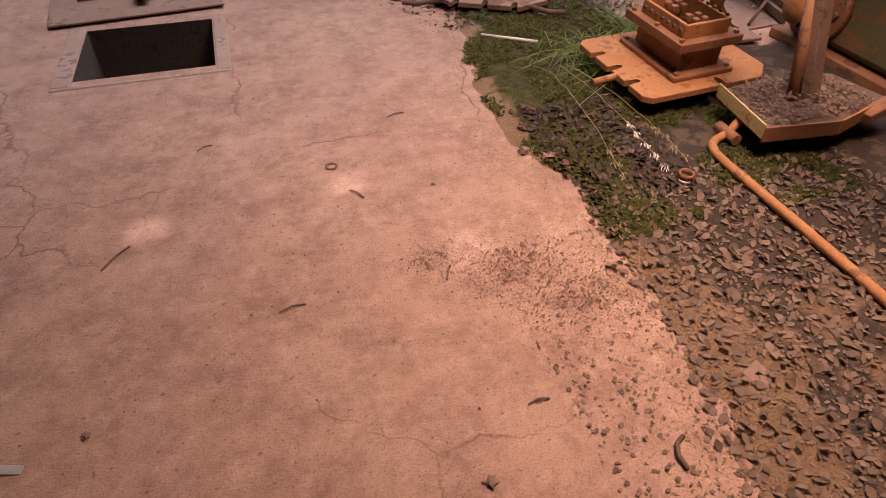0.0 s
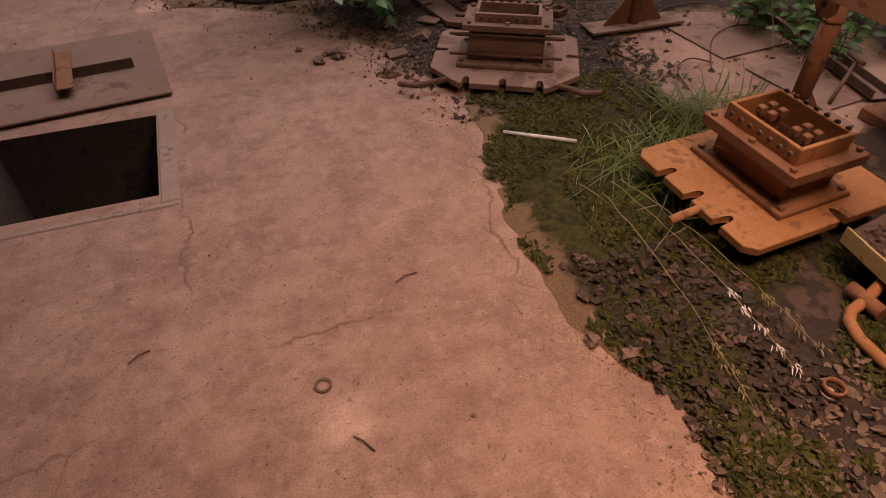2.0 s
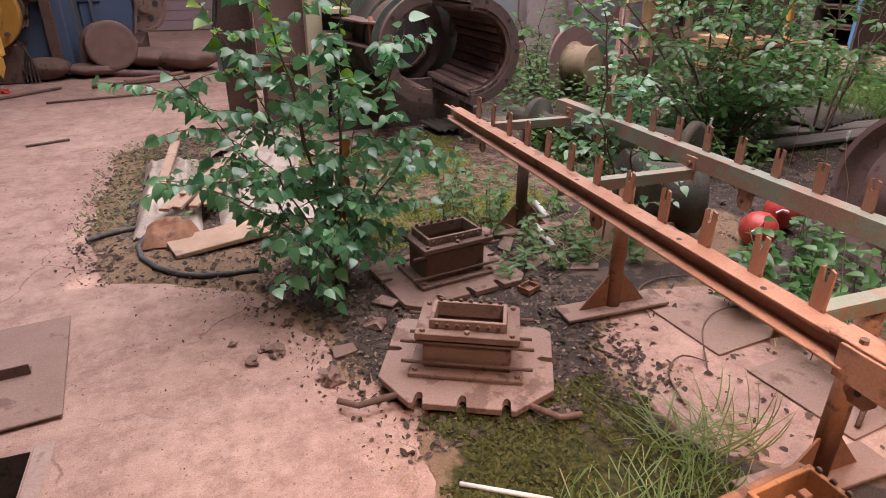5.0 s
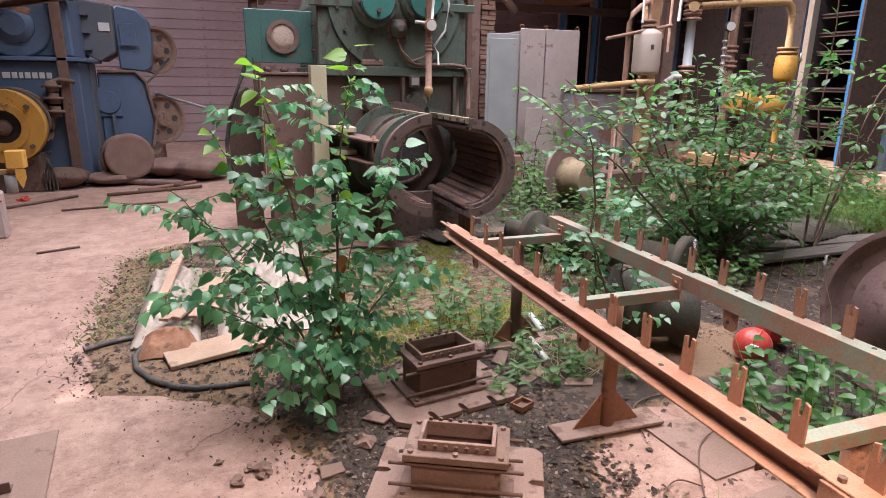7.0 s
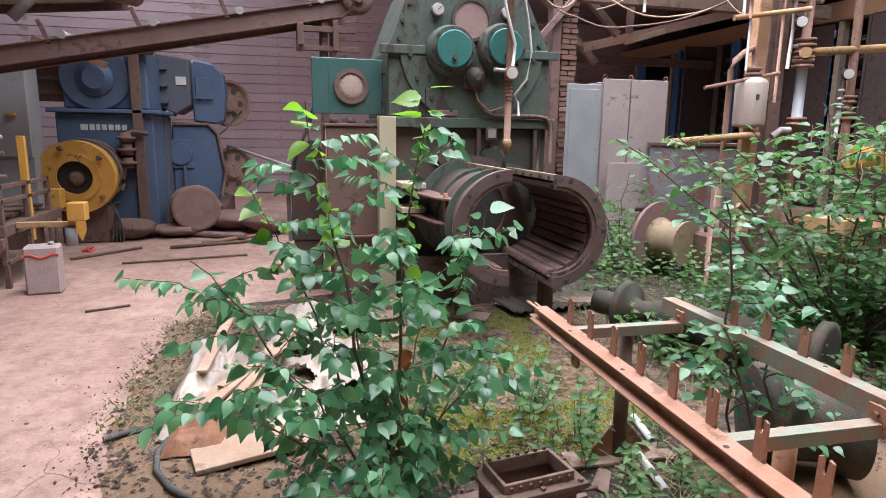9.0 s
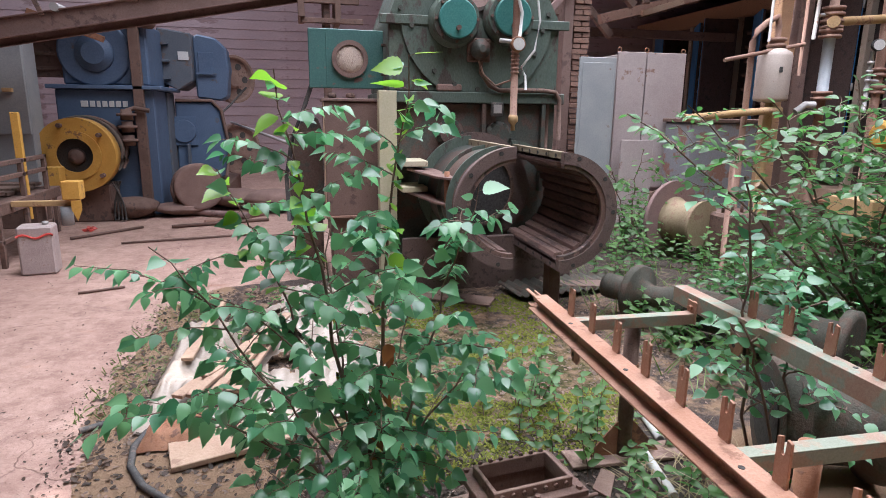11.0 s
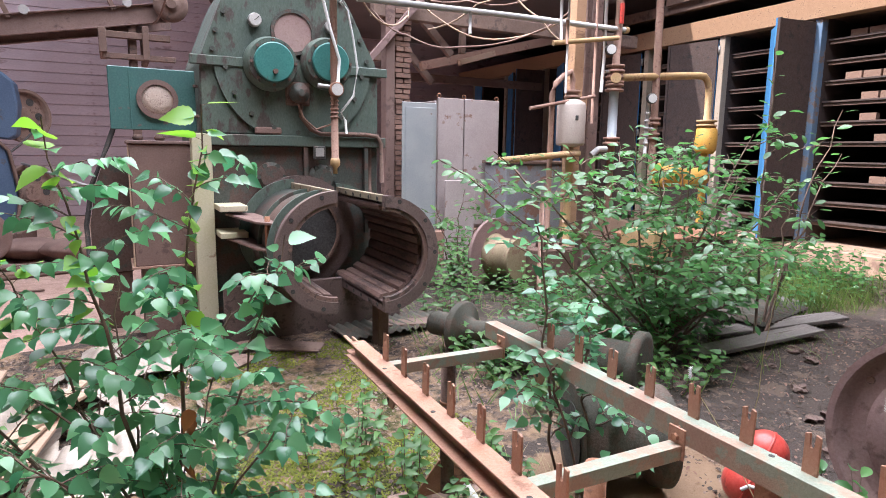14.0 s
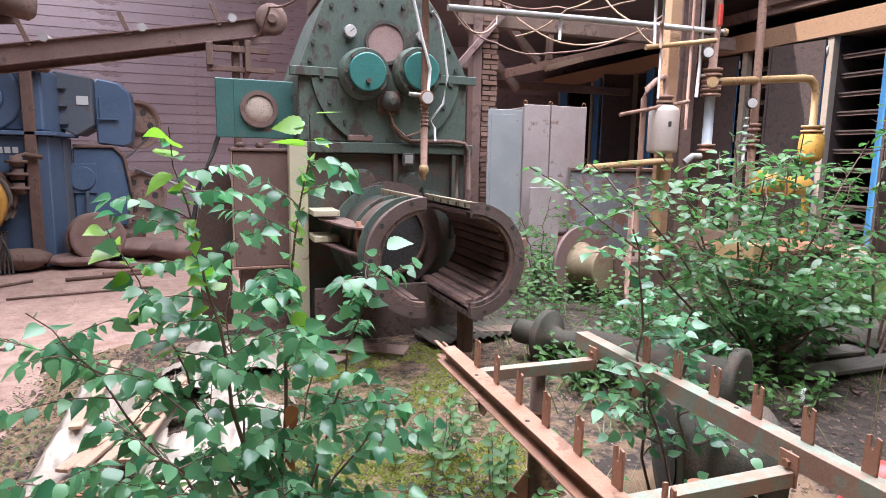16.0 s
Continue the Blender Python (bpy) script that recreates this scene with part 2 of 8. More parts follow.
ROOFING = mat("roof_sheet", (0.20, 0.16, 0.15), (0.25, 0.20, 0.19), scale=0.8, fine=30, rough=0.9)
# base colour pushed to orange to carry the sun's warmth
TIMBER = mat("sun_warm_timber", (0.42, 0.23, 0.12), (0.5, 0.29, 0.155), (0.28, 0.145, 0.08), scale=2, fine=40, rough=0.8, stretch=(1, 6, 6))
TIMBER_DARK = mat("old_brown_timber", (0.155, 0.088, 0.062), (0.21, 0.125, 0.09), (0.1, 0.058, 0.042), scale=2, fine=40, rough=0.85)
PALEWOOD = mat("pale_split_wood", (0.4, 0.25, 0.165), (0.47, 0.32, 0.22), (0.3, 0.175, 0.115), scale=3, fine=60, rough=0.8)
BARREL = mat("dark_mauve_casting", (0.115, 0.066, 0.056), (0.165, 0.10, 0.086), (0.075, 0.042, 0.034), scale=4, fine=80, rough=0.75, bump=0.3)
BRICK = mat("fired_brick", (0.29, 0.165, 0.11), (0.37, 0.225, 0.16), (0.23, 0.115, 0.075), scale=6, fine=80, rough=0.9, random_value=0.15)
SHEET = mat("dirty_plastic_sheet", (0.30, 0.235, 0.18), (0.42, 0.35, 0.29), (0.2, 0.12, 0.075), scale=4, fine=40, rough=0.45, bump=0.3, spot=0.6)
CLOTH = mat("dusty_canvas", (0.2, 0.11, 0.085), (0.26, 0.155, 0.125), scale=4, fine=90, rough=0.95)
WHITE = mat("white_plastic", (0.70, 0.69, 0.67), (0.76, 0.75, 0.73), (0.50, 0.44, 0.38), scale=7, fine=50, rough=0.5, bump=0.05, spot=0.62)
BLACK = mat("black_rubber", (0.035, 0.033, 0.032), (0.06, 0.055, 0.05), (0.15, 0.11, 0.09), scale=9, fine=60, rough=0.7)
RED = mat("red_plastic", (0.55, 0.035, 0.02), (0.62, 0.05, 0.03), (0.38, 0.03, 0.02), scale=7, fine=50, rough=0.35, bump=0.05)
CASTIRON = mat("grey_green_casting", (0.042, 0.040, 0.024), (0.075, 0.062, 0.040), (0.085, 0.050, 0.030), scale=4, fine=80, rough=0.92, bump=0.5, spot=0.5)
DRUM = mat("mauve_primer", (0.21, 0.12, 0.108), (0.27, 0.16, 0.145), (0.15, 0.08, 0.065), scale=3, fine=70, rough=0.75, bump=0.2)
GALV = mat("galvanised_pipe", (0.42, 0.40, 0.39), (0.50, 0.47, 0.45), (0.36, 0.22, 0.15), scale=4, fine=60, rough=0.5, metal=0.3, bump=0.08, spot=0.6)
PIPE_WARM = mat("ochre_pipe_paint", (0.50, 0.30, 0.12), (0.56, 0.36, 0.17), (0.36, 0.18, 0.09), scale=5, fine=60, rough=0.6, bump=0.1)
PIPE_RUST = mat("rust_red_pipe", (0.30, 0.155, 0.105), (0.37, 0.21, 0.15), (0.22, 0.10, 0.07), scale=5, fine=80, rough=0.75, bump=0.2)
GLASS_FACE = mat("dial_face", (0.66, 0.63, 0.60), (0.70, 0.68, 0.65), scale=9, fine=60, rough=0.25, bump=0)
INSUL = mat("mineral_insulation", (0.62, 0.47, 0.38), (0.72, 0.58, 0.49), (0.45, 0.30, 0.24), scale=25, fine=160, rough=0.98, bump=0.8)
# near-black that stands in for the shade inside holes, bores and bays
DARKHOLE = mat("shade_black", (0.02, 0.016, 0.014), (0.03, 0.024, 0.02), scale=5, rough=0.95)
BARK = mat("sapling_bark", (0.14, 0.075, 0.05), (0.19, 0.11, 0.075), scale=12, fine=90, rough=0.85)
# birch greens, fresh tips too, raised in place of sun on the crown
BIRCH_LEAF = leaf_mat("birch_leaf", (0.045, 0.17, 0.085), (0.18, 0.41, 0.20), 0.28)
DEAD_LEAF = leaf_mat("withered_leaf", (0.20, 0.075, 0.035), (0.30, 0.13, 0.06), 0.7)
YOUNG_LEAF = leaf_mat("young_leaf", (0.17, 0.38, 0.05), (0.29, 0.50, 0.09), 0.35)
SHRUB_LEAF = leaf_mat("shrub_leaf", (0.045, 0.14, 0.04), (0.11, 0.26, 0.08), 0.36)
WEED_LEAF = leaf_mat("weed_leaf", (0.05, 0.145, 0.035), (0.11, 0.23, 0.06), 0.5)
GRASS = leaf_mat("grass_blade", (0.08, 0.15, 0.03), (0.16, 0.22, 0.06), 0.5)
DRY_GRASS = leaf_mat("dry_grass", (0.30, 0.25, 0.13), (0.40, 0.34, 0.20), 0.7)
LITTER = leaf_mat("clay_flakes", (0.17, 0.125, 0.10), (0.33, 0.235, 0.185), 0.8)
LITTER_DARK = leaf_mat("dark_leaf_litter", (0.04, 0.03, 0.023), (0.12, 0.08, 0.058), 0.8)

# ---- building helpers ----
def merge(bm, tmp, m=None):
    if m is not None:
        bmesh.ops.transform(tmp, matrix=m, verts=tmp.verts)
    made = {v: bm.verts.new(v.co) for v in tmp.verts}
    for f in tmp.faces:
        try:
            bm.faces.new([made[v] for v in f.verts]).smooth = f.smooth
        except ValueError:
            pass
    tmp.free()


def box(bm, x0, x1, y0, y1, z0, z1, bevel=0.004, m=None):
    t = bmesh.new()
    bmesh.ops.create_cube(t, size=1.0)
    for v in t.verts:
        v.co = Vector(((x0 + x1) / 2 + v.co.x * (x1 - x0), (y0 + y1) / 2 + v.co.y * (y1 - y0), (z0 + z1) / 2 + v.co.z * (z1 - z0)))
    if bevel:
        bmesh.ops.bevel(t, geom=t.edges[:], offset=min(bevel, 0.3 * min(abs(x1 - x0), abs(y1 - y0), abs(z1 - z0))), segments=1, affect="EDGES")
    merge(bm, t, m)
    return bm


def cyl(bm, p0, p1, r, r2=None, seg=20, caps=True, smooth=True):
    p0, p1 = Vector(p0), Vector(p1)
    d = p1 - p0
    t = bmesh.new()
    bmesh.ops.create_cone(t, cap_ends=caps, segments=seg, radius1=r, radius2=r if r2 is None else r2, depth=d.length)
    for f in t.faces:
        f.smooth = smooth and len(f.verts) == 4
    merge(bm, t, Matrix.Translation((p0 + p1) / 2) @ d.to_track_quat("Z", "Y").to_matrix().to_4x4())
    return bm


def prism(bm, pts, h, m=None, bevel=0.0):
    """A flat outline in the x-y plane, raised by h."""
    t = bmesh.new()
    low = [t.verts.new((x, y, 0)) for x, y in pts]
    top = [t.verts.new((x, y, h)) for x, y in pts]
    n = len(pts)
    t.faces.new(top)
    t.faces.new(low[::-1])
    for i in range(n):
        t.faces.new((low[i], low[(i + 1) % n], top[(i + 1) % n], top[i]))
    if bevel:
        bmesh.ops.bevel(t, geom=[e for e in t.edges], offset=bevel, segments=1, affect="EDGES")
    bmesh.ops.recalc_face_normals(t, faces=t.faces)
    merge(bm, t, m)
    return bm


def tube(bm, pts, r, seg=8, r_end=None, closed=False):
    """A round bar along a line of points."""
    pts = [Vector(p) for p in pts]
    n = len(pts)
    rings = []
    up = Vector((0.13, 0.27, 0.95)).normalized()
    for i, p in enumerate(pts):
        d = (pts[min(i + 1, n - 1)] - pts[max(i - 1, 0)]).normalized()
        a = d.cross(up if abs(d.dot(up)) < 0.95 else Vector((1, 0, 0))).normalized()
        b = d.cross(a)
        rr = r if r_end is None else r + (r_end - r) * i / max(n - 1, 1)
        rings.append([bm.verts.new(p + rr * (math.cos(k * math.tau / seg) * a + math.sin(k * math.tau / seg) * b)) for k in range(seg)])
    for q, w in zip(rings, rings[1:]):
        for k in range(seg):
            bm.faces.new((q[k], q[(k + 1) % seg], w[(k + 1) % seg], w[k])).smooth = True
    bm.faces.new(rings[0])
    bm.faces.new(rings[-1][::-1])
    return bm


def arc_shell(bm, a0, a1, r_in, r_out, y0, y1, seg=24, m=None):
    """Part of a thick pipe round the y axis; angles in degrees from +x towards +z."""
    t = bmesh.new()
    rows = []
    full = abs(a1 - a0) >= 359.9
    for i in range(seg + (0 if full else 1)):
        a = radians(a0 + (a1 - a0) * i / seg)
        c, s = math.cos(a), math.sin(a)
        rows.append([t.verts.new((r * c, y, r * s)) for r, y in ((r_in, y0), (r_out, y0), (r_out, y1), (r_in, y1))])
    pairs = list(zip(rows, rows[1:])) + ([(rows[-1], rows[0])] if full else [])
    for q, w in pairs:
        for k in range(4):
            f = t.faces.new((q[k], q[(k + 1) % 4], w[(k + 1) % 4], w[k]))
            f.smooth = k in (1, 3)
    if not full:
        t.faces.new(rows[0])
        t.faces.new(rows[-1][::-1])
    bmesh.ops.recalc_face_normals(t, faces=t.faces)
    merge(bm, t, m)
    return bm


def lathe(bm, profile, p0, way, seg=32):
    """A turned shape: (radius, distance along way) pairs."""
    q = Vector(way).to_track_quat("Z", "Y").to_matrix()
    p0 = Vector(p0)
    rings = [[bm.verts.new(p0 + q @ Vector((r * math.cos(k * math.tau / seg), r * math.sin(k * math.tau / seg), h))) for k in range(seg)] for r, h in profile]
    for i, (a, b) in enumerate(zip(rings, rings[1:])):
        flat = abs(profile[i][1] - profile[i + 1][1]) < 1e-6
        for k in range(seg):
            bm.faces.new((a[k], a[(k + 1) % seg], b[(k + 1) % seg], b[k])).smooth = not flat
    for ring, e in ((rings[0], profile[0]), (rings[-1], profile[-1])):
        if e[0] > 1e-4:
            bm.faces.new(ring)
    bmesh.ops.recalc_face_normals(bm, faces=bm.faces[:])
    return bm


def ring_frame(bm, ow, od, iw, id_, z0, z1):
    """A rectangular frame: outer and inner half widths and depths."""
    rows = []
    for z in (z0, z1):
        rows.append([bm.verts.new((sx * w, sy * d, z)) for w, d in ((ow, od), (iw, id_)) for sx, sy in ((-1, -1), (1, -1), (1, 1), (-1, 1))])
    lo, hi = rows
    for k in range(4):
        n = (k + 1) % 4
        bm.faces.new((lo[k], lo[n], hi[n], hi[k]))
        bm.faces.new((lo[4 + n], lo[4 + k], hi[4 + k], hi[4 + n]))
        bm.faces.new((hi[k], hi[n], hi[4 + n], hi[4 + k]))
        bm.faces.new((lo[n], lo[k], lo[4 + k], lo[4 + n]))
    bmesh.ops.bevel(bm, geom=bm.edges[:], offset=0.0025, segments=1, affect="EDGES")
    return bm


def mesh_of(name, bm, material):
    me = bpy.data.meshes.new(name)
    bm.to_mesh(me)
    bm.free()
    me.materials.append(material)
    return me


def part(name, bm, material, parent=None, label=""):
    ob = new(name, mesh_of(name, bm, material))
    if parent is not None:
        ob.parent = parent
    return tagged(ob, label)


def thing(name, m, label, category, group="", kind=""):
    ob = new(name)
    ob.empty_display_size = 0.1
    ob.matrix_world = m
    return tagged(ob, label, category, group, kind)


def solid(name, bm, material, label, category, group="", kind="", m=None):
    ob = new(name, mesh_of(name, bm, material))
    if m is not None:
        ob.matrix_world = m
    return tagged(ob, label, category, group, kind)


def structure(name, bm, material, label, category="structure"):
    return solid(name, bm, material, label, category, kind="structure")


def B():
    return bmesh.new()


def sub(name, mesh, parent, m=None):
    """One more piece on shared mesh data."""
    ob = new(name, mesh)
    ob.parent = parent
    if m is not None:
        ob.matrix_local = m
    return ob


def lerp(a, b, f):
    return a + (b - a) * f


def arc_pts(c, r, a0, a1, n, plane="xz"):
    out = []
    for i in range(n + 1):
        a = radians(lerp(a0, a1, i / n))
        u, v = r * math.cos(a), r * math.sin(a)
        out.append(Vector(c) + (Vector((u, 0, v)) if plane == "xz" else Vector((u, v, 0)) if plane == "xy" else Vector((0, u, v))))
    return out

# ---- structure: floor, soil, pit, walls, roof ----
EDGE = [(-4, 0.75), (0.0, 0.80), (0.43, 0.90), (0.59, 0.95), (1.04, 1.01), (1.32, 0.99), (1.69, 1.03), (2.02, 0.94), (2.38, 0.92), (2.68, 0.94), (3.1, 1.08),
        (3.44, 1.12), (3.83, 0.90), (4.15, 0.88), (4.64, 0.66), (4.95, 0.30), (5.08, -0.14), (5.9, -0.30), (7.8, -0.27), (8.4, 0.10), (8.7, 1.5), (9.2, 3.2), (20, 3.6)]
PIT = (-0.86, -0.20, 3.11, 3.75)


def edge_x(y):
    for (y0, x0), (y1, x1) in zip(EDGE, EDGE[1:]):
        if y <= y1:
            return lerp(x0, x1, (y - y0) / (y1 - y0))
    return EDGE[-1][1]


def soil_height(x, y):
    wob = 0.10 * noise.noise((x * 2.2, y * 2.2, 3.0)) + 0.05 * noise.noise((x * 7, y * 7, 9.0))
    d = x - edge_x(y) + wob
    h = max(-0.03, min(0.018, d * 0.16)) - 0.004
    clear = max(0.0, 1 - ((x - 2.75) / 0.75) ** 2 - ((y - 3.25) / 0.75) ** 2)      # bare slab between the conveyor posts
    h -= 0.05 * min(1.0, clear * 2.0)
    if x > 4.2:
        h += 0.05 * min(1.0, (x - 4.2) / 2) * (0.6 + noise.noise((x * 0.8, y * 0.8, 5.0)))
    h += (0.010 * noise.noise((x * 5, y * 5, 1.0)) + 0.007 * noise.noise((x * 14, y * 14, 2.0))) * (1.0 if d > 0.05 else 0.4)
    return h


def ground_z(x, y):
    return max(0.0, soil_height(x, y))


def grid(xs, ys, fz, skip=None):
    bm = bmesh.new()
    vs = [[bm.verts.new((x, y, fz(x, y))) for x in xs] for y in ys]
    for j in range(len(ys) - 1):
        for i in range(len(xs) - 1):
            if skip and skip((xs[i] + xs[i + 1]) / 2, (ys[j] + ys[j + 1]) / 2):
                continue
            bm.faces.new((vs[j][i], vs[j][i + 1], vs[j + 1][i + 1], vs[j + 1][i])).smooth = True
    return bm


def steps(a, b, n):
    return [a + (b - a) * i / n for i in range(n + 1)]


xs = steps(-9, -0.86, 12)[:-1] + steps(-0.86, -0.20, 6)[:-1] + steps(-0.20, 14, 20)
ys = steps(-6, 3.11, 12)[:-1] + steps(3.11, 3.75, 6)[:-1] + steps(3.75, 22, 20)
floor = structure("floor", grid(xs, ys, lambda x, y: 0.0, lambda x, y: PIT[0] < x < PIT[1] and PIT[2] < y < PIT[3]), CONCRETE, "dusty reddish concrete factory floor with stains and cracks", "floor")
soil = solid("ground", grid(steps(-0.6, 4.2, 160)[:-1] + steps(4.2, 10.4, 60), steps(-1.2, 6.4, 230)[:-1] + steps(6.4, 11.5, 70), soil_height, lambda x, y: x < 0.0 and y < 4.2), SOIL,
             "dark mossy soil and dirt grown over the floor", "ground", kind="structure")

def blend_layers(ob):
    """How far the dirt covers the slab, and how mossy it is."""
    me = ob.data
    dirt, green = me.attributes.new("dirt", "FLOAT", "POINT"), me.attributes.new("moss", "FLOAT", "POINT")
    for i, v in enumerate(me.vertices):
        x, y = v.co.x, v.co.y
        d = x - edge_x(y)
        k = max(0.0, min(1.0, (d + 0.02) / 0.30))
        k *= 1 - 0.9 * max(0.0, min(1.0, 2 * (1 - ((x - 2.75) / 0.85) ** 2 - ((y - 3.25) / 0.85) ** 2)))
        k *= 1 - 0.85 * max(0.0, min(1.0, 1.6 * (1 - ((x - 3.3) / 0.8) ** 2 - ((y - 4.6) / 0.6) ** 2)))
        g = max(0.0, 1 - ((x - 1.35) / 0.75) ** 2 - ((y - 2.6) / 1.0) ** 2) + max(0.0, 1 - ((x - 1.9) / 1.3) ** 2 - ((y - 6.0) / 1.3) ** 2) + max(0.0, 1 - ((x - 8.2) / 2) ** 2 - ((y - 7.6) / 2) ** 2)
        g += max(0.0, 0.8 - ((x - 0.0) / 0.4) ** 2 - ((y - 7.4) / 1.2) ** 2)
        if y < 1.3:
            k *= lerp(0.55, 1.0, max(0.0, (y - 0.9) / 0.4)) if y > 0.9 else 0.55
        k *= 1 - 0.75 * max(0.0, min(1.0, 1.8 * (1 - ((x - 0.42) / 0.6) ** 2 - ((y - 5.1) / 0.5) ** 2)))
        if 5.2 < y < 8.3 and x < 3.6:
            k *= 0.52
        dirt.data[i].value, green.data[i].value = k, min(1.0, g * 1.2)


blend_layers(soil)
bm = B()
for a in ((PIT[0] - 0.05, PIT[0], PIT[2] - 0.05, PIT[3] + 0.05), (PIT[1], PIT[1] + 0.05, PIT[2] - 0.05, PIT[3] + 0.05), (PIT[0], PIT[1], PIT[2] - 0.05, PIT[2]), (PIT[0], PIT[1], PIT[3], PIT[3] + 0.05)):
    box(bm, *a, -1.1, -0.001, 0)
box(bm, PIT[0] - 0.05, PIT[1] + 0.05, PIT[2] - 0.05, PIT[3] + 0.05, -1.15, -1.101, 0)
structure("pit_wall", bm, PITWALL, "concrete lining of the open floor pit, coloured dark for its shade", "pit")
bm = B()
for a in ((PIT[1] + 0.006, PIT[1] + 0.075, PIT[2] - 0.06, PIT[3] + 0.03), (PIT[0] - 0.09, PIT[0] - 0.006, PIT[2] - 0.06, PIT[3] + 0.03), (PIT[0] - 0.09, PIT[1] + 0.075, PIT[2] - 0.09, PIT[2] - 0.06)):
    box(bm, *a, -0.02, 0.006, 0.005)
structure("pit_rim", bm, RIM, "chipped concrete rim round the open floor pit", "pit rim")

# hall walls
bm = box(B(), -9, 14, 20.1, 20.35, 0, 8.4, 0)
wall_north = structure("wall_north", bm, WALL, "far end wall of the hall", "wall")
structure("wall_west", box(B(), -9.3, -9.0, -6, 20.35, 0, 8.4, 0), WALL, "plain side wall of the hall", "wall")
structure("wall_south", box(B(), -9.3, 14.3, -6.3, -6, 0, 8.4, 0), WALL, "plain end wall of the hall", "wall")
structure("wall_east", box(B(), 14.0, 14.3, -6, 20.35, 0, 8.4, 0), WALL, "wall behind the drying chambers", "wall")

SPOTS = [(0.53, 1.44), (0.22, 1.92), (-0.49, 1.84), (-0.23, 5.15), (1.40, 1.83)]      # where the sun comes through holes in the roof


SUN_GAPS = [(0.22, 6.1, 0.13), (0.62, 6.75, 0.15), (1.05, 6.2, 0.11), (0.95, 7.35, 0.11), (1.55, 6.0, 0.1), (1.95, 6.45, 0.12), (0.75, 5.62, 0.1), (1.5, 7.0, 0.12), (2.4, 6.1, 0.09), (2.25, 7.15, 0.1)]      # unseen roof gaps added to throw sun patches behind the sapling


def slab_with_holes(x0, x1, y0, y1, z, thick, holes):
    """A sheet with square-cut openings (x0, x1, y0, y1)."""
    gx = sorted({x0, x1, *[h[0] for h in holes], *[h[1] for h in holes]})
    gy = sorted({y0, y1, *[h[2] for h in holes], *[h[3] for h in holes]})
    bm = B()
    for i in range(len(gx) - 1):
        for j in range(len(gy) - 1):
            cx, cy = (gx[i] + gx[i + 1]) / 2, (gy[j] + gy[j + 1]) / 2
            if any(h[0] < cx < h[1] and h[2] < cy < h[3] for h in holes):
                continue
            box(bm, gx[i], gx[i + 1], gy[j], gy[j + 1], z, z + thick, 0)
    return bm


def hole_above(x, y, z, r):
    k = z / -SUN_WAY.z
    return (x - SUN_WAY.x * k - r, x - SUN_WAY.x * k + r, y - SUN_WAY.y * k - r, y - SUN_WAY.y * k + r)


ADDED_SLAB_Z, ROOF_Z = 3.0, 8.4
# unseen slab added to dim the start, cut out for lamp and sun spots
added_slab_holes = [(0.93, 1.91, 0.59, 1.57)] + [h for h in (hole_above(x, y, ADDED_SLAB_Z, 0.16) for x, y in SPOTS) if h[3] < 2.4]
structure("ceiling", slab_with_holes(-9, 14, -6, 2.4, ADDED_SLAB_Z, 0.12, added_slab_holes), ROOFING, "unseen low slab added over the start of the walk, with a gap for the fill lamp", "ceiling")
# second opening is made up, for the far wall's fill lamp
ROOF_HOLES = [(-0.8, 8.0, 1.8, 12.0), (-5.4, -1.0, 15.4, 19.4)] + [hole_above(x, y, ROOF_Z, r) for (x, y), r in zip(SPOTS, (0.09, 0.075, 0.07, 0.085, 0.07))] + [hole_above(x, y, ROOF_Z, r) for x, y, r in SUN_GAPS]
structure("roof", slab_with_holes(-9, 14, -6, 20.35, ROOF_Z, 0.04, ROOF_HOLES), ROOFING, "dark roof sheeting, torn open over the overgrown bay", "roof")
# blocker added out of view so direct sun lands only further east
structure("sun_blocker", box(B(), -1.1, -0.81, -2.0, 14.0, ROOF_Z + 0.05, ROOF_Z + 3.4, 0), WALL, "unseen wall added above the roof to keep sun off the near bay", "wall")

# ---- far wall boards ----
board = mesh_of("board", box(B(), -11.5, 11.5, -0.025, 0.0, -0.122, 0.122, 0.008), WALLCLAD)
for i in range(30):
    o = sub("board", board, wall_north, pose(2.5, 20.098, 0.14 + i * 0.245, -2.5))

# ---- the pit's cover ----
def pit_cover():
    t = thing("pit_cover", pose(-0.12, 3.93, 0.012, 0, 0, 6), "dusty steel pit cover plate with angle-iron handles, lying beside the pit", "cover plate")
    part("plate", box(B(), -0.95, 0, -0.02, 0.80, 0, 0.012, 0.003), PLATE, t)
    bm = box(B(), -0.80, -0.13, 0.33, 0.336, 0.012, 0.062, 0.002)
    box(bm, -0.80, -0.13, 0.336, 0.385, 0.012, 0.018, 0.002)
    part("angle_bar", bm, RUST_DARK, t)
    bm = B()
    box(bm, -0.47, -0.40, 0.12, 0.55, 0.055, 0.062, 0.003)
    box(bm, -0.475, -0.469, 0.12, 0.55, 0.025, 0.09, 0.002)
    part("cross_bar", bm, RUST, t)
    return t


pit_cover()
rng = random.Random(4)
for k in range(7):
    x, y = rng.uniform(-0.75, -0.3), rng.uniform(3.25, 3.65)
    t = B()
    bmesh.ops.create_icosphere(t, subdivisions=2, radius=rng.uniform(0.03, 0.07))
    for v in t.verts:
        v.co *= 1 + 0.35 * noise.noise(v.co * 18 + Vector((k, 0, 0)))
        v.co.z *= 0.6
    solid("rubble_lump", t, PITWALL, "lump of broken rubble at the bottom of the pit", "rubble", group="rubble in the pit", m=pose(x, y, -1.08))


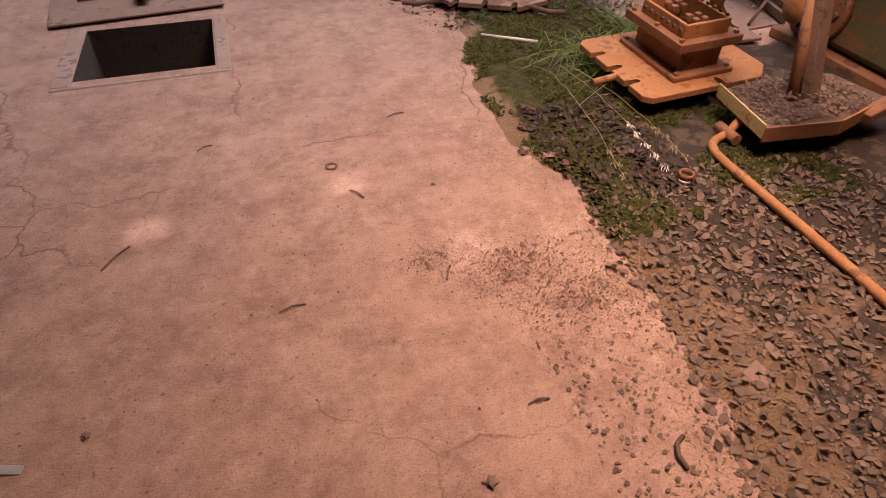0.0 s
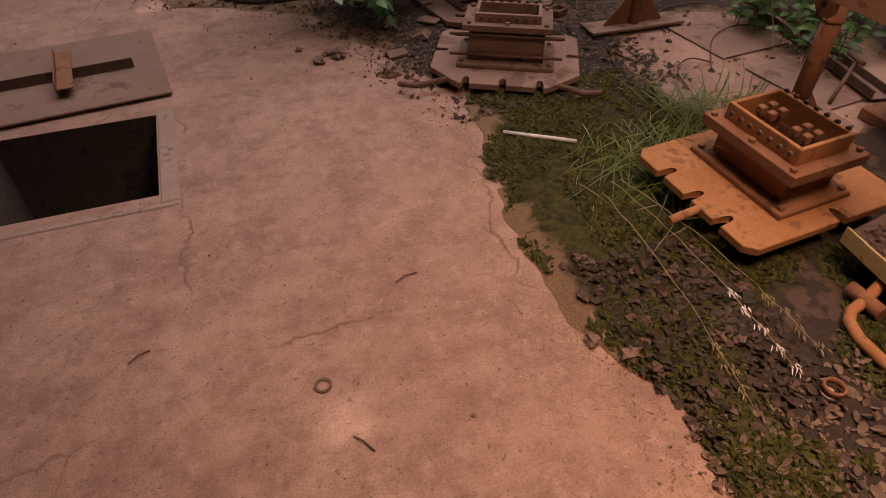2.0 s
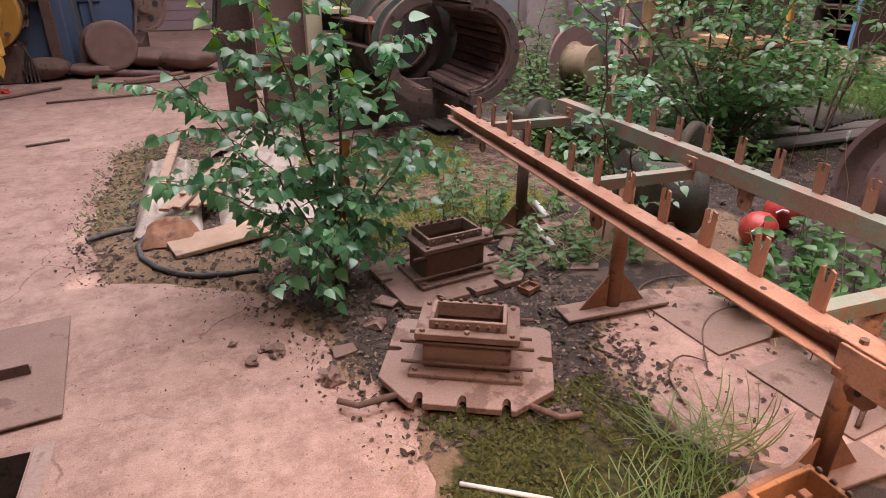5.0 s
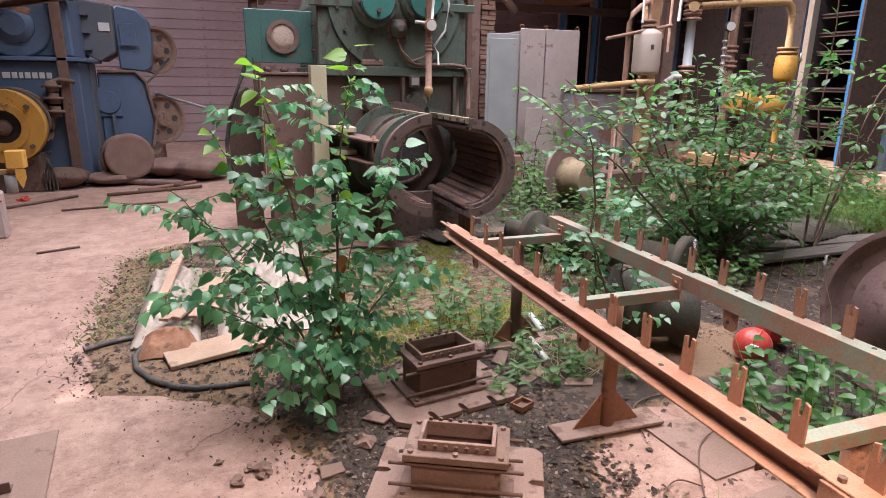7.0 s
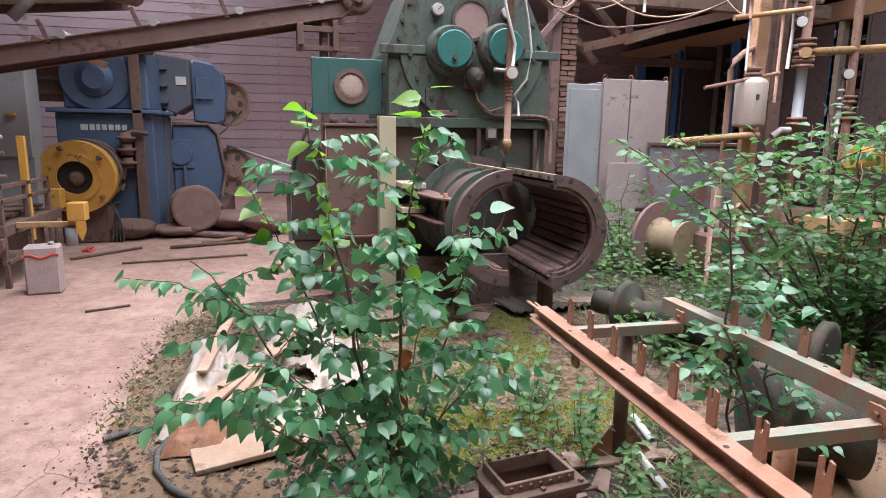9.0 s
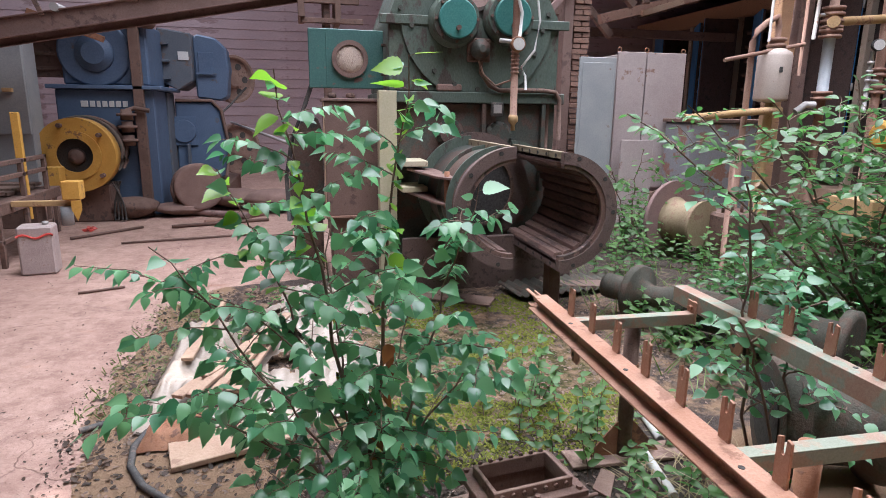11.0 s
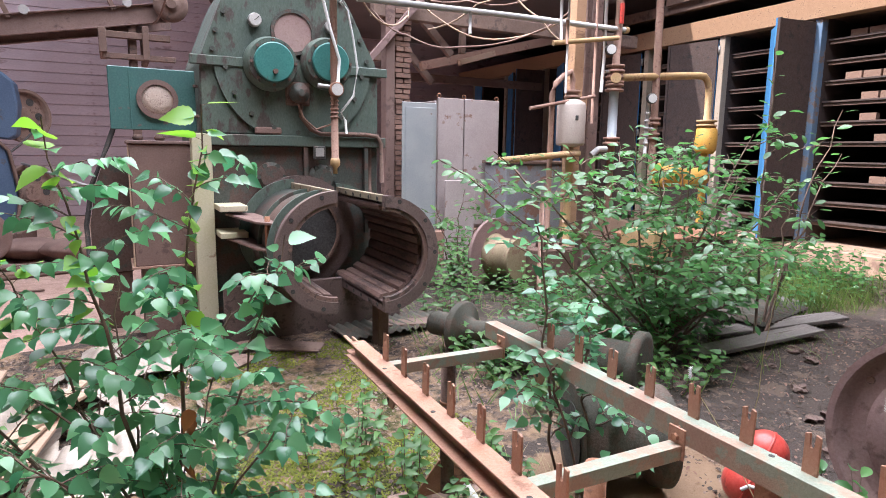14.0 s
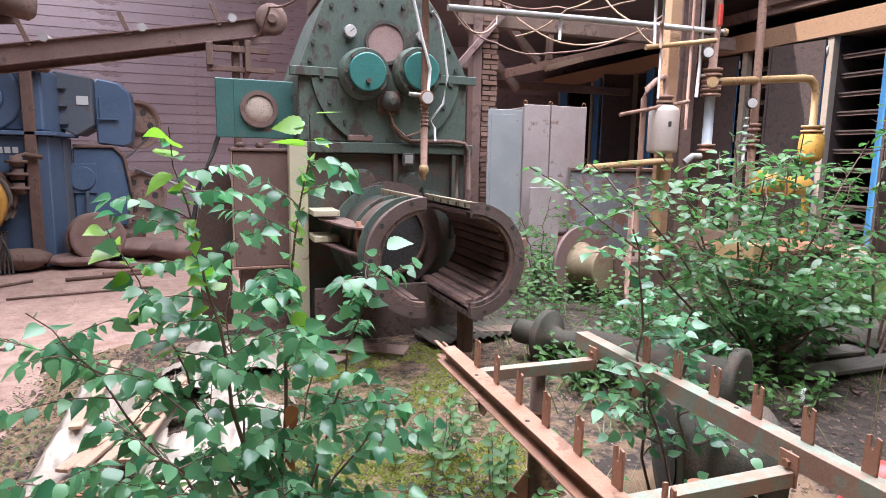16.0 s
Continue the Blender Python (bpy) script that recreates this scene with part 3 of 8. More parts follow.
# ---- extruder dies ----
def notched_plate(w, d, cut_f, cut_b, notches_front, notches_side, nw=0.035, nd=0.07):
    """Outline of a die plate with cut corners and bolt slots."""
    pts = [(-w / 2 + cut_f, -d / 2)]
    for x in notches_front:
        pts += [(x - nw / 2, -d / 2), (x - nw / 2, -d / 2 + nd * 0.75), (x - nw * 0.25, -d / 2 + nd), (x + nw * 0.25, -d / 2 + nd), (x + nw / 2, -d / 2 + nd * 0.75), (x + nw / 2, -d / 2)]
    pts += [(w / 2 - cut_f, -d / 2), (w / 2, -d / 2 + cut_f)]
    for y in notches_side:
        pts += [(w / 2, y - nw / 2), (w / 2 - nd * 0.75, y - nw / 2), (w / 2 - nd, y), (w / 2 - nd * 0.75, y + nw / 2), (w / 2, y + nw / 2)]
    pts += [(w / 2, d / 2 - cut_b), (w / 2 - cut_b, d / 2), (-w / 2 + cut_b, d / 2), (-w / 2, d / 2 - cut_b)]
    for y in notches_side[::-1]:
        pts += [(-w / 2, y + nw / 2), (-w / 2 + nd * 0.75, y + nw / 2), (-w / 2 + nd, y), (-w / 2 + nd * 0.75, y - nw / 2), (-w / 2, y - nw / 2)]
    pts += [(-w / 2, -d / 2 + cut_f)]
    return pts


def die(m, label, metal, lip, w, d, cuts, plate_z, body, top, frame_size, heights, rods=True, pins=False, handles=False, arched=False):
    t = thing("extruder_die", m, label, "extruder die", group="extruder dies")
    z = plate_z
    part("base_plate", prism(B(), notched_plate(w, d, cuts[0], cuts[1], (-w * 0.24, 0.0, w * 0.24), (0.05,)), 0.03, pose(0, 0, z - 0.03), 0.003), lip, t)
    bm = box(B(), -body[0] / 2 - 0.055, body[0] / 2 + 0.055, -body[1] / 2 - 0.05, body[1] / 2 + 0.05, z, z + 0.022, 0.004)
    part("foot_flange", bm, metal, t)
    z1, z2, z3 = heights
    bw, bd, wall = body[0] / 2, body[1] / 2, 0.014
    part("body", ring_frame(B(), bw, bd, bw - wall, bd - wall, z + 0.022, z1), metal, t)
    part("bottom_plate", box(B(), -bw + wall, bw - wall, -bd + wall, bd - wall, z + 0.023, z + 0.03, 0), RUST_DARK, t)
    tw, td, fw, fd = top[0] / 2, top[1] / 2, frame_size[0] / 2, frame_size[1] / 2
    part("top_flange", ring_frame(B(), tw, td, fw + 0.001, fd + 0.001, z1, z2), metal, t)
    part("mouth_frame", ring_frame(B(), fw, fd, fw - 0.016, fd - 0.016, z1 + 0.001, z3), lip, t)
    bolt = mesh_of("bolt", cyl(B(), (0, 0, 0), (0, 0, 0.013), 0.012, seg=6, smooth=False), metal)
    for x in (-tw + 0.03, 0, tw - 0.03):
        for y in (-td + 0.022, td - 0.022):
            sub("bolt", bolt, t, pose(x, y, z2))
    for x in (-bw - 0.03, bw + 0.03):
        for y in (-bd - 0.025, bd + 0.025):
            sub("bolt", bolt, t, pose(x, y, z + 0.022))
    small = mesh_of("screw", cyl(B(), (0, 0, 0), (0, -0.01, 0), 0.009, seg=8), RUST_DARK)
    n = 7
    for i in range(n):
        x = lerp(-fw + 0.03, fw - 0.03, i / (n - 1))
        sub("screw", small, t, pose(x, -fd, (z2 + z3) / 2))
        stud = pose(x, fd, z3 + 0.004)
        sub("screw", small, t, stud)
    if rods:
        rod = mesh_of("tie_rod", cyl(B(), (-body[0] / 2 - 0.09, 0, 0), (body[0] / 2 + 0.09, 0, 0), 0.008, seg=8), RUST_DARK)
        for y, zz in ((-bd - 0.012, z + 0.055), (-bd - 0.012, z1 - 0.02), (bd + 0.012, z + 0.055), (bd + 0.012, z1 - 0.02)):
            sub("tie_rod", rod, t, pose(0, y, zz))
    if pins:
        pin = mesh_of("core_pin", box(box(B(), -0.014, 0.014, -0.014, 0.014, 0.0, 0.03, 0.003), -0.006, 0.006, -0.006, 0.006, -0.12, 0.0, 0), RUST)
        for gx in (-0.075, 0.075):
            for dx in (-0.022, 0.022):
                for dy in (-0.024, 0.024):
                    sub("core_pin", pin, t, pose(gx + dx, dy, z3 - 0.035))
    if handles:
        bm = tube(B(), [(-w / 2 + 0.1, -d / 2 + 0.06, z - 0.015), (-w / 2 - 0.04, -d / 2 - 0.02, z - 0.02), (-w / 2 - 0.13, -d / 2 + 0.01, z - 0.03)], 0.014)
        part("lifting_bar", bm, RUST_DARK, t)
        bm = tube(B(), [(w / 2 - 0.1, -d / 2 + 0.06, z - 0.015), (w / 2 + 0.02, -d / 2 + 0.01, z - 0.02), (w / 2 + 0.10, -d / 2 + 0.05, z - 0.03)], 0.014)
        part("lifting_bar", bm, RUST_DARK, t)
    return t


die(pose(1.47, 3.615, 0.0, 0, 0, -28), "brown dusty steel extruder die with octagonal notched plate lying on soil", DIE_DUSTY, PLATE, 0.72, 0.61, (0.15, 0.035), 0.072,
    (0.36, 0.20), (0.42, 0.26), (0.31, 0.165), (0.245, 0.275, 0.315), handles=True)
die(pose(1.705, 4.475, 0.0, 0, 0, 8), "dark brown steel extruder die with open rectangular mouth beside the birch", RUST_DARK, DIE_DUSTY, 0.74, 0.58, (0.06, 0.05), 0.052,
    (0.35, 0.22), (0.42, 0.29), (0.33, 0.20), (0.25, 0.275, 0.315))
dc = die(pose(1.885, 2.30, 0.03, 1, 2, -87), "orange rusted extruder die with core pins, propped off the soil", RUST, RUST_ORANGE, 0.60, 0.70, (0.035, 0.09), 0.105,
         (0.33, 0.22), (0.42, 0.33), (0.32, 0.235), (0.235, 0.275, 0.335), rods=False, pins=True)
part("lifting_bar", cyl(B(), (0.05, -0.30, 0.09), (0.06, -0.47, 0.085), 0.016, seg=10), RUST_ORANGE, dc)
part("lifting_bar", tube(B(), [(0.36, -0.02, 0.09), (0.40, -0.02, 0.07), (0.43, 0.0, 0.08), (0.43, 0.05, 0.09), (0.40, 0.08, 0.09), (0.34, 0.08, 0.09)], 0.013), RUST, dc)
for x, y in ((-0.2, 0.2), (0.2, 0.2), (0.0, -0.12)):
    part("support_block", box(B(), x - 0.06, x + 0.06, y - 0.05, y + 0.05, -0.03, 0.075, 0.006), RUST_DARK, dc)

# ---- roller conveyor frame ----
RAIL1, RAIL2, RAIL_Z = 1.905, 2.66, 0.83


def conveyor():
    pivot = Vector((1.94, 3.5, 0.0))
    t = thing("conveyor_frame", Matrix.Translation(pivot) @ pose(0, 0, 0, 0, 0, -1.6) @ Matrix.Translation(-pivot), "rusted roller conveyor frame with two channel rails and empty brackets", "conveyor frame")

    def channel(x0, x1, web, depth, mat_, y0, y1):
        """A channel lying along y, its web at x = web, its flanges from x0 to x1."""
        z, k = RAIL_Z, 0.006
        far = x0 if web == x1 else x1
        s = 1 if far > web else -1
        outline = [(web, z - depth), (far, z - depth), (far, z - depth + k), (web + s * k, z - depth + k + 0.003), (web + s * k, z - k - 0.003), (far, z - k), (far, z), (web, z)]
        return part("rail", prism(B(), outline, y1 - y0, pose(0, y1, 0, 90), 0.0012), mat_, t)

    w, z, k = 0.072, RAIL_Z, 0.007
    outline = [(RAIL1, z), (RAIL1, z - k), (RAIL1 + 0.030, z - k - 0.004), (RAIL1 + 0.030, z - 0.055), (RAIL1 - 0.016, z - 0.059), (RAIL1 - 0.016, z - 0.066), (RAIL1 + w, z - 0.066), (RAIL1 + w, z - 0.059), (RAIL1 + 0.038, z - 0.055), (RAIL1 + 0.038, z - k - 0.004), (RAIL1 + w, z - k), (RAIL1 + w, z)]
    part("rail", prism(B(), outline, 5.06 - 2.38, pose(0, 5.06, 0, 90), 0.0012), RAIL_RUST, t)
    channel(RAIL1 - 0.012, RAIL1 + 0.078, RAIL1 - 0.012, 0.088, RAIL_RUST, 1.0, 2.40)
    channel(RAIL2, RAIL2 + 0.07, RAIL2, 0.080, RAIL_PAINT, 1.0, 5.10)
    splice = part("splice_plate", box(B(), RAIL1 - 0.004, RAIL1 + 0.074, 2.22, 2.44, RAIL_Z + 0.001, RAIL_Z + 0.009, 0.002), RAIL_RUST, t)
    for y in (2.28, 2.37):
        part("bolt", cyl(B(), (RAIL1 + 0.02, y, RAIL_Z + 0.009), (RAIL1 + 0.02, y, RAIL_Z + 0.02), 0.011, seg=6, smooth=False), RUST_DARK, splice)
    bm = box(B(), RAIL1 + 0.0, RAIL1 + 0.018, 5.0, 5.16, RAIL_Z - 0.006, RAIL_Z + 0.003, 0.002)
    box(bm, RAIL1 + 0.04, RAIL1 + 0.05, 5.06, 5.15, RAIL_Z - 0.055, RAIL_Z - 0.004, 0.002)
    box(bm, RAIL1 + 0.002, RAIL1 + 0.05, 5.063, 5.12, RAIL_Z - 0.062, RAIL_Z - 0.056, 0.002)
    part("end_bracket", bm, RAIL_RUST, t)
    # drilled holes along the top flanges, black discs for their shaded bores
    hole = mesh_of("bolt_hole", cyl(B(), (0, 0, 0), (0, 0, 0.0012), 0.009, seg=10), DARKHOLE)
    for y in (4.66, 4.2, 3.62, 3.0, 2.66):
        sub("bolt_hole", hole, t, pose(RAIL1 + 0.022, y, RAIL_Z + 0.0002))
        sub("bolt_hole", hole, t, pose(RAIL2 + 0.05, y - 0.12, RAIL_Z + 0.0002))
    fork = B()
    prism(fork, [(-0.023, 0), (0.023, 0), (0.023, 0.118), (0.008, 0.123), (0.008, 0.088), (0.004, 0.080), (-0.004, 0.080), (-0.008, 0.088), (-0.008, 0.123), (-0.023, 0.118)], 0.008, pose(0.004, 0, 0, 90, 0, 90), 0.001)
    fork_mesh = mesh_of("roller_bracket", fork, RAIL_RUST)
    for i in range(19):
        y = 4.755 - 0.2022 * i
        sub("roller_bracket", fork_mesh, t, pose(RAIL1 + 0.055, y, RAIL_Z - 0.004, rng.uniform(-2, 2), rng.uniform(-2, 2), rng.uniform(-4, 4)))
        sub("roller_bracket", fork_mesh, t, pose(RAIL2 + 0.045, y - 0.155, RAIL_Z - 0.004, rng.uniform(-2, 2), rng.uniform(-2, 2), rng.uniform(-4, 4)))
    lug = B()
    prism(lug, [(-0.04, 0.02), (-0.04, -0.05), (-0.02, -0.075), (0.02, -0.075), (0.04, -0.05), (0.04, 0.02)], 0.008, pose(0.004, 0, 0, 90, 0, 90), 0.001)
    lug_mesh = mesh_of("lug", lug, RAIL_RUST)
    for y in (4.80, 3.65, 2.52):
        for x, dz in ((RAIL2 + 0.01, 0.098), (RAIL1 + 0.03, 0.084)):
            o = sub("lug", lug_mesh, t, pose(x, y - 0.17, RAIL_Z - dz))
            sub("bolt_hole", hole, o, pose(-0.0048, 0, -0.035, 0, 90, 0))
    for y in (4.89, 3.78, 2.62):
        bm = box(B(), RAIL1 + 0.02, RAIL2 - 0.035, y - 0.026, y + 0.026, RAIL_Z - 0.074, RAIL_Z - 0.068, 0.001)
        box(bm, RAIL1 + 0.02, RAIL2 - 0.035, y - 0.026, y - 0.020, RAIL_Z - 0.118, RAIL_Z - 0.0741, 0.001)
        part("cross_member", bm, RAIL_PAINT, t)
        bm = box(B(), RAIL2 - 0.035, RAIL2 - 0.027, y - 0.035, y + 0.035, RAIL_Z - 0.12, RAIL_Z - 0.012, 0.002)
        box(bm, RAIL2 - 0.027, RAIL2 - 0.001, y + 0.012, y + 0.02, RAIL_Z - 0.12, RAIL_Z - 0.02, 0.002)
        bracket = part("end_bracket", bm, RAIL_RUST, t)
        part("bolt", cyl(B(), (RAIL2 - 0.036, y, RAIL_Z - 0.045), (RAIL2 - 0.048, y, RAIL_Z - 0.045), 0.013, seg=6, smooth=False), RUST, bracket)
    for y in (4.93, 3.86, 2.64):
        x = 2.36
        post = part("post", cyl(B(), (x, y, 0.04), (x, y, RAIL_Z - 0.119), 0.036, seg=18), RUST_DARK if y > 4 else RUST, t)
        part("collar", cyl(B(), (x, y, 0.50), (x, y, 0.515), 0.04, seg=18), RUST, post)
        bm = B()
        prism(bm, [(-0.19, 0), (0.19, 0), (0.045, 0.17), (-0.045, 0.17)], 0.008, pose(x, y + 0.004, 0.04, 90, 0, 0))
        part("gusset", bm, RUST, t)
        part("foot_plate", box(B(), x - 0.29, x + 0.30, y - 0.075, y + 0.075, 0.022, 0.04, 0.003), PLATE, t)
    return t


conveyor()

# ---- green extruder ----
def bolt_ring(parent, mesh, c, r, n, a0=0, a1=360, y=0.0):
    for i in range(n):
        a = radians(lerp(a0, a1, i / (n if a1 - a0 >= 360 else n - 1)))
        sub("bolt", mesh, parent, pose(c[0] + r * math.cos(a), y, c[1] + r * math.sin(a), 90))


def extruder():
    Y = 8.2
    t = thing("clay_extruder", pose(0, 0, 0), "green vacuum clay extruder with round teal caps and an opened barrel", "extruder")
    bolt = mesh_of("bolt", cyl(B(), (0, 0, 0), (0, 0, 0.022), 0.022, seg=6, smooth=False), GREEN_DARK)
    # lower box
    bm = box(B(), 1.76, 3.36, Y + 0.02, Y + 1.6, 0.16, 1.74, 0.01)
    part("base_body", bm, GREEN_DARK, t)
    bm = box(B(), 1.70, 3.42, Y - 0.06, Y + 1.6, 1.74, 1.84, 0.008)
    part("ledge", bm, GREEN, t)
    for x in (2.62, 3.22):
        part("stiffener", box(B(), x - 0.02, x + 0.02, Y - 0.05, Y + 0.018, 0.9, 1.738, 0.003), GREEN_DARK, t)
    part("plinth", box(B(), 1.82, 3.5, Y - 0.25, Y + 1.8, 0.0, 0.158, 0.01), BARREL, t)
    # upper housing
    bm = B()
    prism(bm, [(1.72, 0.0), (3.36, 0.0), (3.36, 0.62), (3.33, 0.70), (3.06, 1.22), (2.95, 1.36), (2.02, 1.36), (1.95, 1.22), (1.75, 0.70), (1.72, 0.62)], 1.4, pose(0, Y + 1.4, 1.842, 90), 0.012)
    part("housing", bm, GREEN, t)
    part("shoulder_bar", box(B(), 1.64, 2.16, Y - 0.05, Y - 0.002, 2.42, 2.50, 0.005), GREEN, t)
    part("shoulder_bar", box(B(), 3.04, 3.44, Y - 0.05, Y - 0.002, 2.42, 2.50, 0.005), GREEN, t)
    bm = arc_shell(B(), 180, 360, 0.02, 0.72, -0.035, -0.002, 40, pose(2.55, Y, 2.50))
    part("half_round_flange", bm, GREEN, t)
    bolt_ring(t, bolt, (2.55, 2.50), 0.63, 9, 188, 352, Y - 0.035)
    for x, z in ((1.83, 2.56), (1.86, 2.72), (1.93, 2.88), (2.03, 3.05), (3.24, 2.56), (3.17, 2.75), (3.1, 2.92), (2.98, 3.08), (2.25, 3.06), (2.7, 3.1), (2.5, 3.12)):
        sub("bolt", bolt, t, pose(x, Y - 0.001, z, 90))
    for x, z in ((2.31, 2.46), (2.82, 2.50)):
        cap = part("bearing_cap", lathe(B(), [(0.235, 0.0), (0.235, 0.06), (0.21, 0.08), (0.21, 0.16)], (x, Y - 0.02, z), (0, -1, 0), 36), GREEN, t)
        part("cap_cover", lathe(B(), [(0.17, 0.0), (0.17, 0.045), (0.16, 0.055)], (x, Y - 0.18, z), (0, -1, 0), 32), TEAL, cap, "bright teal round cover")
        part("grease_nipple", cyl(B(), (x, Y - 0.235, z - 0.08), (x, Y - 0.27, z - 0.08), 0.022, seg=8), RUST_DARK, cap)
        small = mesh_of("screw", cyl(B(), (0, 0, 0), (0, 0, 0.02), 0.014, seg=6), RUST_DARK)
        for k in range(8):
            a = k * math.tau / 8
            sub("screw", small, cap, pose(x + 0.19 * math.cos(a), Y - 0.18, z + 0.19 * math.sin(a), 90))
    part("sight_glass_rim", arc_shell(B(), 0, 360, 0.17, 0.20, -0.03, -0.002, 32, pose(2.53, Y, 2.76)), GREEN_DARK, t)
    part("sight_glass", lathe(B(), [(0.17, 0.0), (0.17, 0.012)], (2.53, Y - 0.004, 2.76), (0, -1, 0), 32), mat("dusty_glass", (0.42, 0.27, 0.25), (0.46, 0.31, 0.28), scale=6, rough=0.3, bump=0.05), t, "dust-reddened round sight glass")
    for x, z, r in ((2.19, 2.83, 0.058), (2.88, 2.84, 0.058)):
        g = part("gauge", lathe(B(), [(r, 0), (r, 0.05), (r * 0.9, 0.06)], (x, Y - 0.002, z), (0, -1, 0), 24), GALV, t)
        part("dial", lathe(B(), [(r * 0.86, 0), (r * 0.86, 0.004)], (x, Y - 0.064, z), (0, -1, 0), 24), GLASS_FACE, g)
        part("needle", box(B(), x - 0.003, x + 0.003, Y - 0.072, Y - 0.07, z - 0.01, z + r * 0.7, 0, Matrix.Translation((x, 0, z)) @ pose(0, 0, 0, 0, 50) @ Matrix.Translation((-x, 0, -z))), BLACK, g)
    bm = box(B(), 2.44, 2.66, Y - 0.07, Y - 0.036, 2.11, 2.32, 0.01)
    pump = part("oil_pump", bm, RUST_DARK, t)
    part("pump_rotor", lathe(B(), [(0.09, 0), (0.09, 0.05), (0.05, 0.07), (0.03, 0.12)], (2.555, Y - 0.07, 2.22), (0, -1, 0), 16), GREEN_DARK, pump)
    part("oil_pipe", tube(B(), [(2.56, Y - 0.1, 2.12), (2.57, Y - 0.08, 2.02), (2.66, Y - 0.08, 1.9), (2.75, Y - 0.08, 1.86), (3.2, Y - 0.08, 1.865), (3.32, Y - 0.08, 1.85), (3.36, Y - 0.08, 1.78), (3.37, Y - 0.08, 1.40)], 0.022, 8), RUST_DARK, t)
    part("thin_pipe", tube(B(), [(2.54, Y - 0.11, 2.12), (2.58, Y - 0.12, 2.0), (2.70, Y - 0.12, 1.90), (2.84, Y - 0.14, 1.95), (2.86, Y - 0.14, 2.1)], 0.01, 6), PIPE_RUST, t)
    part("rag", box(B(), 2.16, 2.40, Y - 0.055, Y - 0.01, 1.845, 1.91, 0.02), CLOTH, t)
    # standpipe in front, with its gauge
    part("standpipe", tube(B(), [(2.80, Y - 0.36, 3.5), (2.80, Y - 0.36, 2.1), (2.80, Y - 0.36, 1.62)], 0.032, 10), PIPE_RUST, t)
    part("nozzle", lathe(B(), [(0.035, 0), (0.045, 0.02), (0.045, 0.06), (0.02, 0.09), (0.02, 0.14)], (2.80, Y - 0.36, 1.64), (0, 0, -1), 12), PIPE_WARM, t)
    for k in range(9):
        part("clamp_ring", cyl(B(), (2.80, Y - 0.36, 2.0 + 0.035 * k), (2.80, Y - 0.36, 2.012 + 0.035 * k), 0.04, seg=12), PIPE_RUST, t)
    g = part("gauge", lathe(B(), [(0.065, 0), (0.065, 0.05), (0.06, 0.055)], (2.80, Y - 0.39, 2.24), (0, -1, 0), 20), RUST, t)
    part("dial", lathe(B(), [(0.052, 0), (0.052, 0.004)], (2.80, Y - 0.447, 2.24), (0, -1, 0), 20), GLASS_FACE, g)
    part("valve_stem", cyl(B(), (2.80, Y - 0.40, 2.26), (2.64, Y - 0.40, 2.27), 0.018, seg=8), GALV, t)
    for pts, r, mm in (([(2.66, Y - 0.38, 3.5), (2.67, Y - 0.40, 3.1), (2.75, Y - 0.42, 2.75), (2.83, Y - 0.42, 2.5), (2.82, Y - 0.4, 2.3)], 0.014, WHITE),
                       ([(2.86, Y - 0.38, 3.0), (2.93, Y - 0.36, 2.93), (2.98, Y - 0.36, 2.7), (3.02, Y - 0.36, 2.45), (2.98, Y - 0.36, 2.2), (2.86, Y - 0.36, 2.05), (2.90, Y - 0.36, 1.98), (2.91, Y - 0.36, 1.86)], 0.011, WHITE)):
        part("hose", tube(B(), pts, r, 8), mm, t)
    sw = part("switch_box", box(B(), 2.68, 2.80, Y - 0.09, Y - 0.052, 1.62, 1.75, 0.015), BLACK, t)
    part("switch_face", box(B(), 2.70, 2.78, Y - 0.097, Y - 0.091, 1.65, 1.73, 0.004), GALV, sw)
    # covers on the lower body
    for x, z in ((2.30, 1.46), (2.78, 1.44)):
        c = part("round_cover", lathe(B(), [(0.135, 0), (0.135, 0.03), (0.1, 0.04), (0.1, 0.07)], (x, Y + 0.018, z), (0, -1, 0), 20), GREEN_DARK, t)
        for k in range(6):
            a = k * math.tau / 6
            sub("bolt", bolt, c, pose(x + 0.115 * math.cos(a), Y - 0.012, z + 0.115 * math.sin(a), 90))
    part("stub_pipe", tube(B(), [(3.26, Y - 0.03, 1.74), (3.26, Y - 0.03, 1.2)], 0.02, 8), RUST_DARK, t)
    # cream column at the corner, with rungs
    bm = box(B(), 1.62, 1.78, Y - 0.1, Y - 0.088, 0.05, 1.84, 0.003)
    box(bm, 1.62, 1.632, Y - 0.088, Y + 0.06, 0.05, 1.84, 0.003)
    box(bm, 1.768, 1.78, Y - 0.088, Y + 0.0, 0.05, 1.84, 0.003)
    part("corner_column", bm, CREAM, t, "cream-painted steel corner column")
    for z in (0.95, 1.18):
        part("bracket", box(B(), 1.79, 2.02, Y - 0.35, Y + 0.01, z, z + 0.05, 0.004), CREAM, t)
    bm = box(B(), 1.58, 1.80, Y - 0.12, Y + 0.1, 0.0, 0.05, 0.004)
    part("column_foot", bm, CREAM, t)
    # barrel: fixed half and swung-out half
    cz = 0.945
    # neck parts take dark brown and black for the shade inside the barrel
    part("neck_ring", arc_shell(B(), 0, 360, 0.36, 0.53, -0.05, 0.0, 44, pose(2.55, Y - 0.02, cz)), BARREL, t)
    part("neck", arc_shell(B(), 0, 360, 0.335, 0.36, -0.12, 0.1, 40, pose(2.55, Y - 0.02, cz)), RUST_DARK, t)
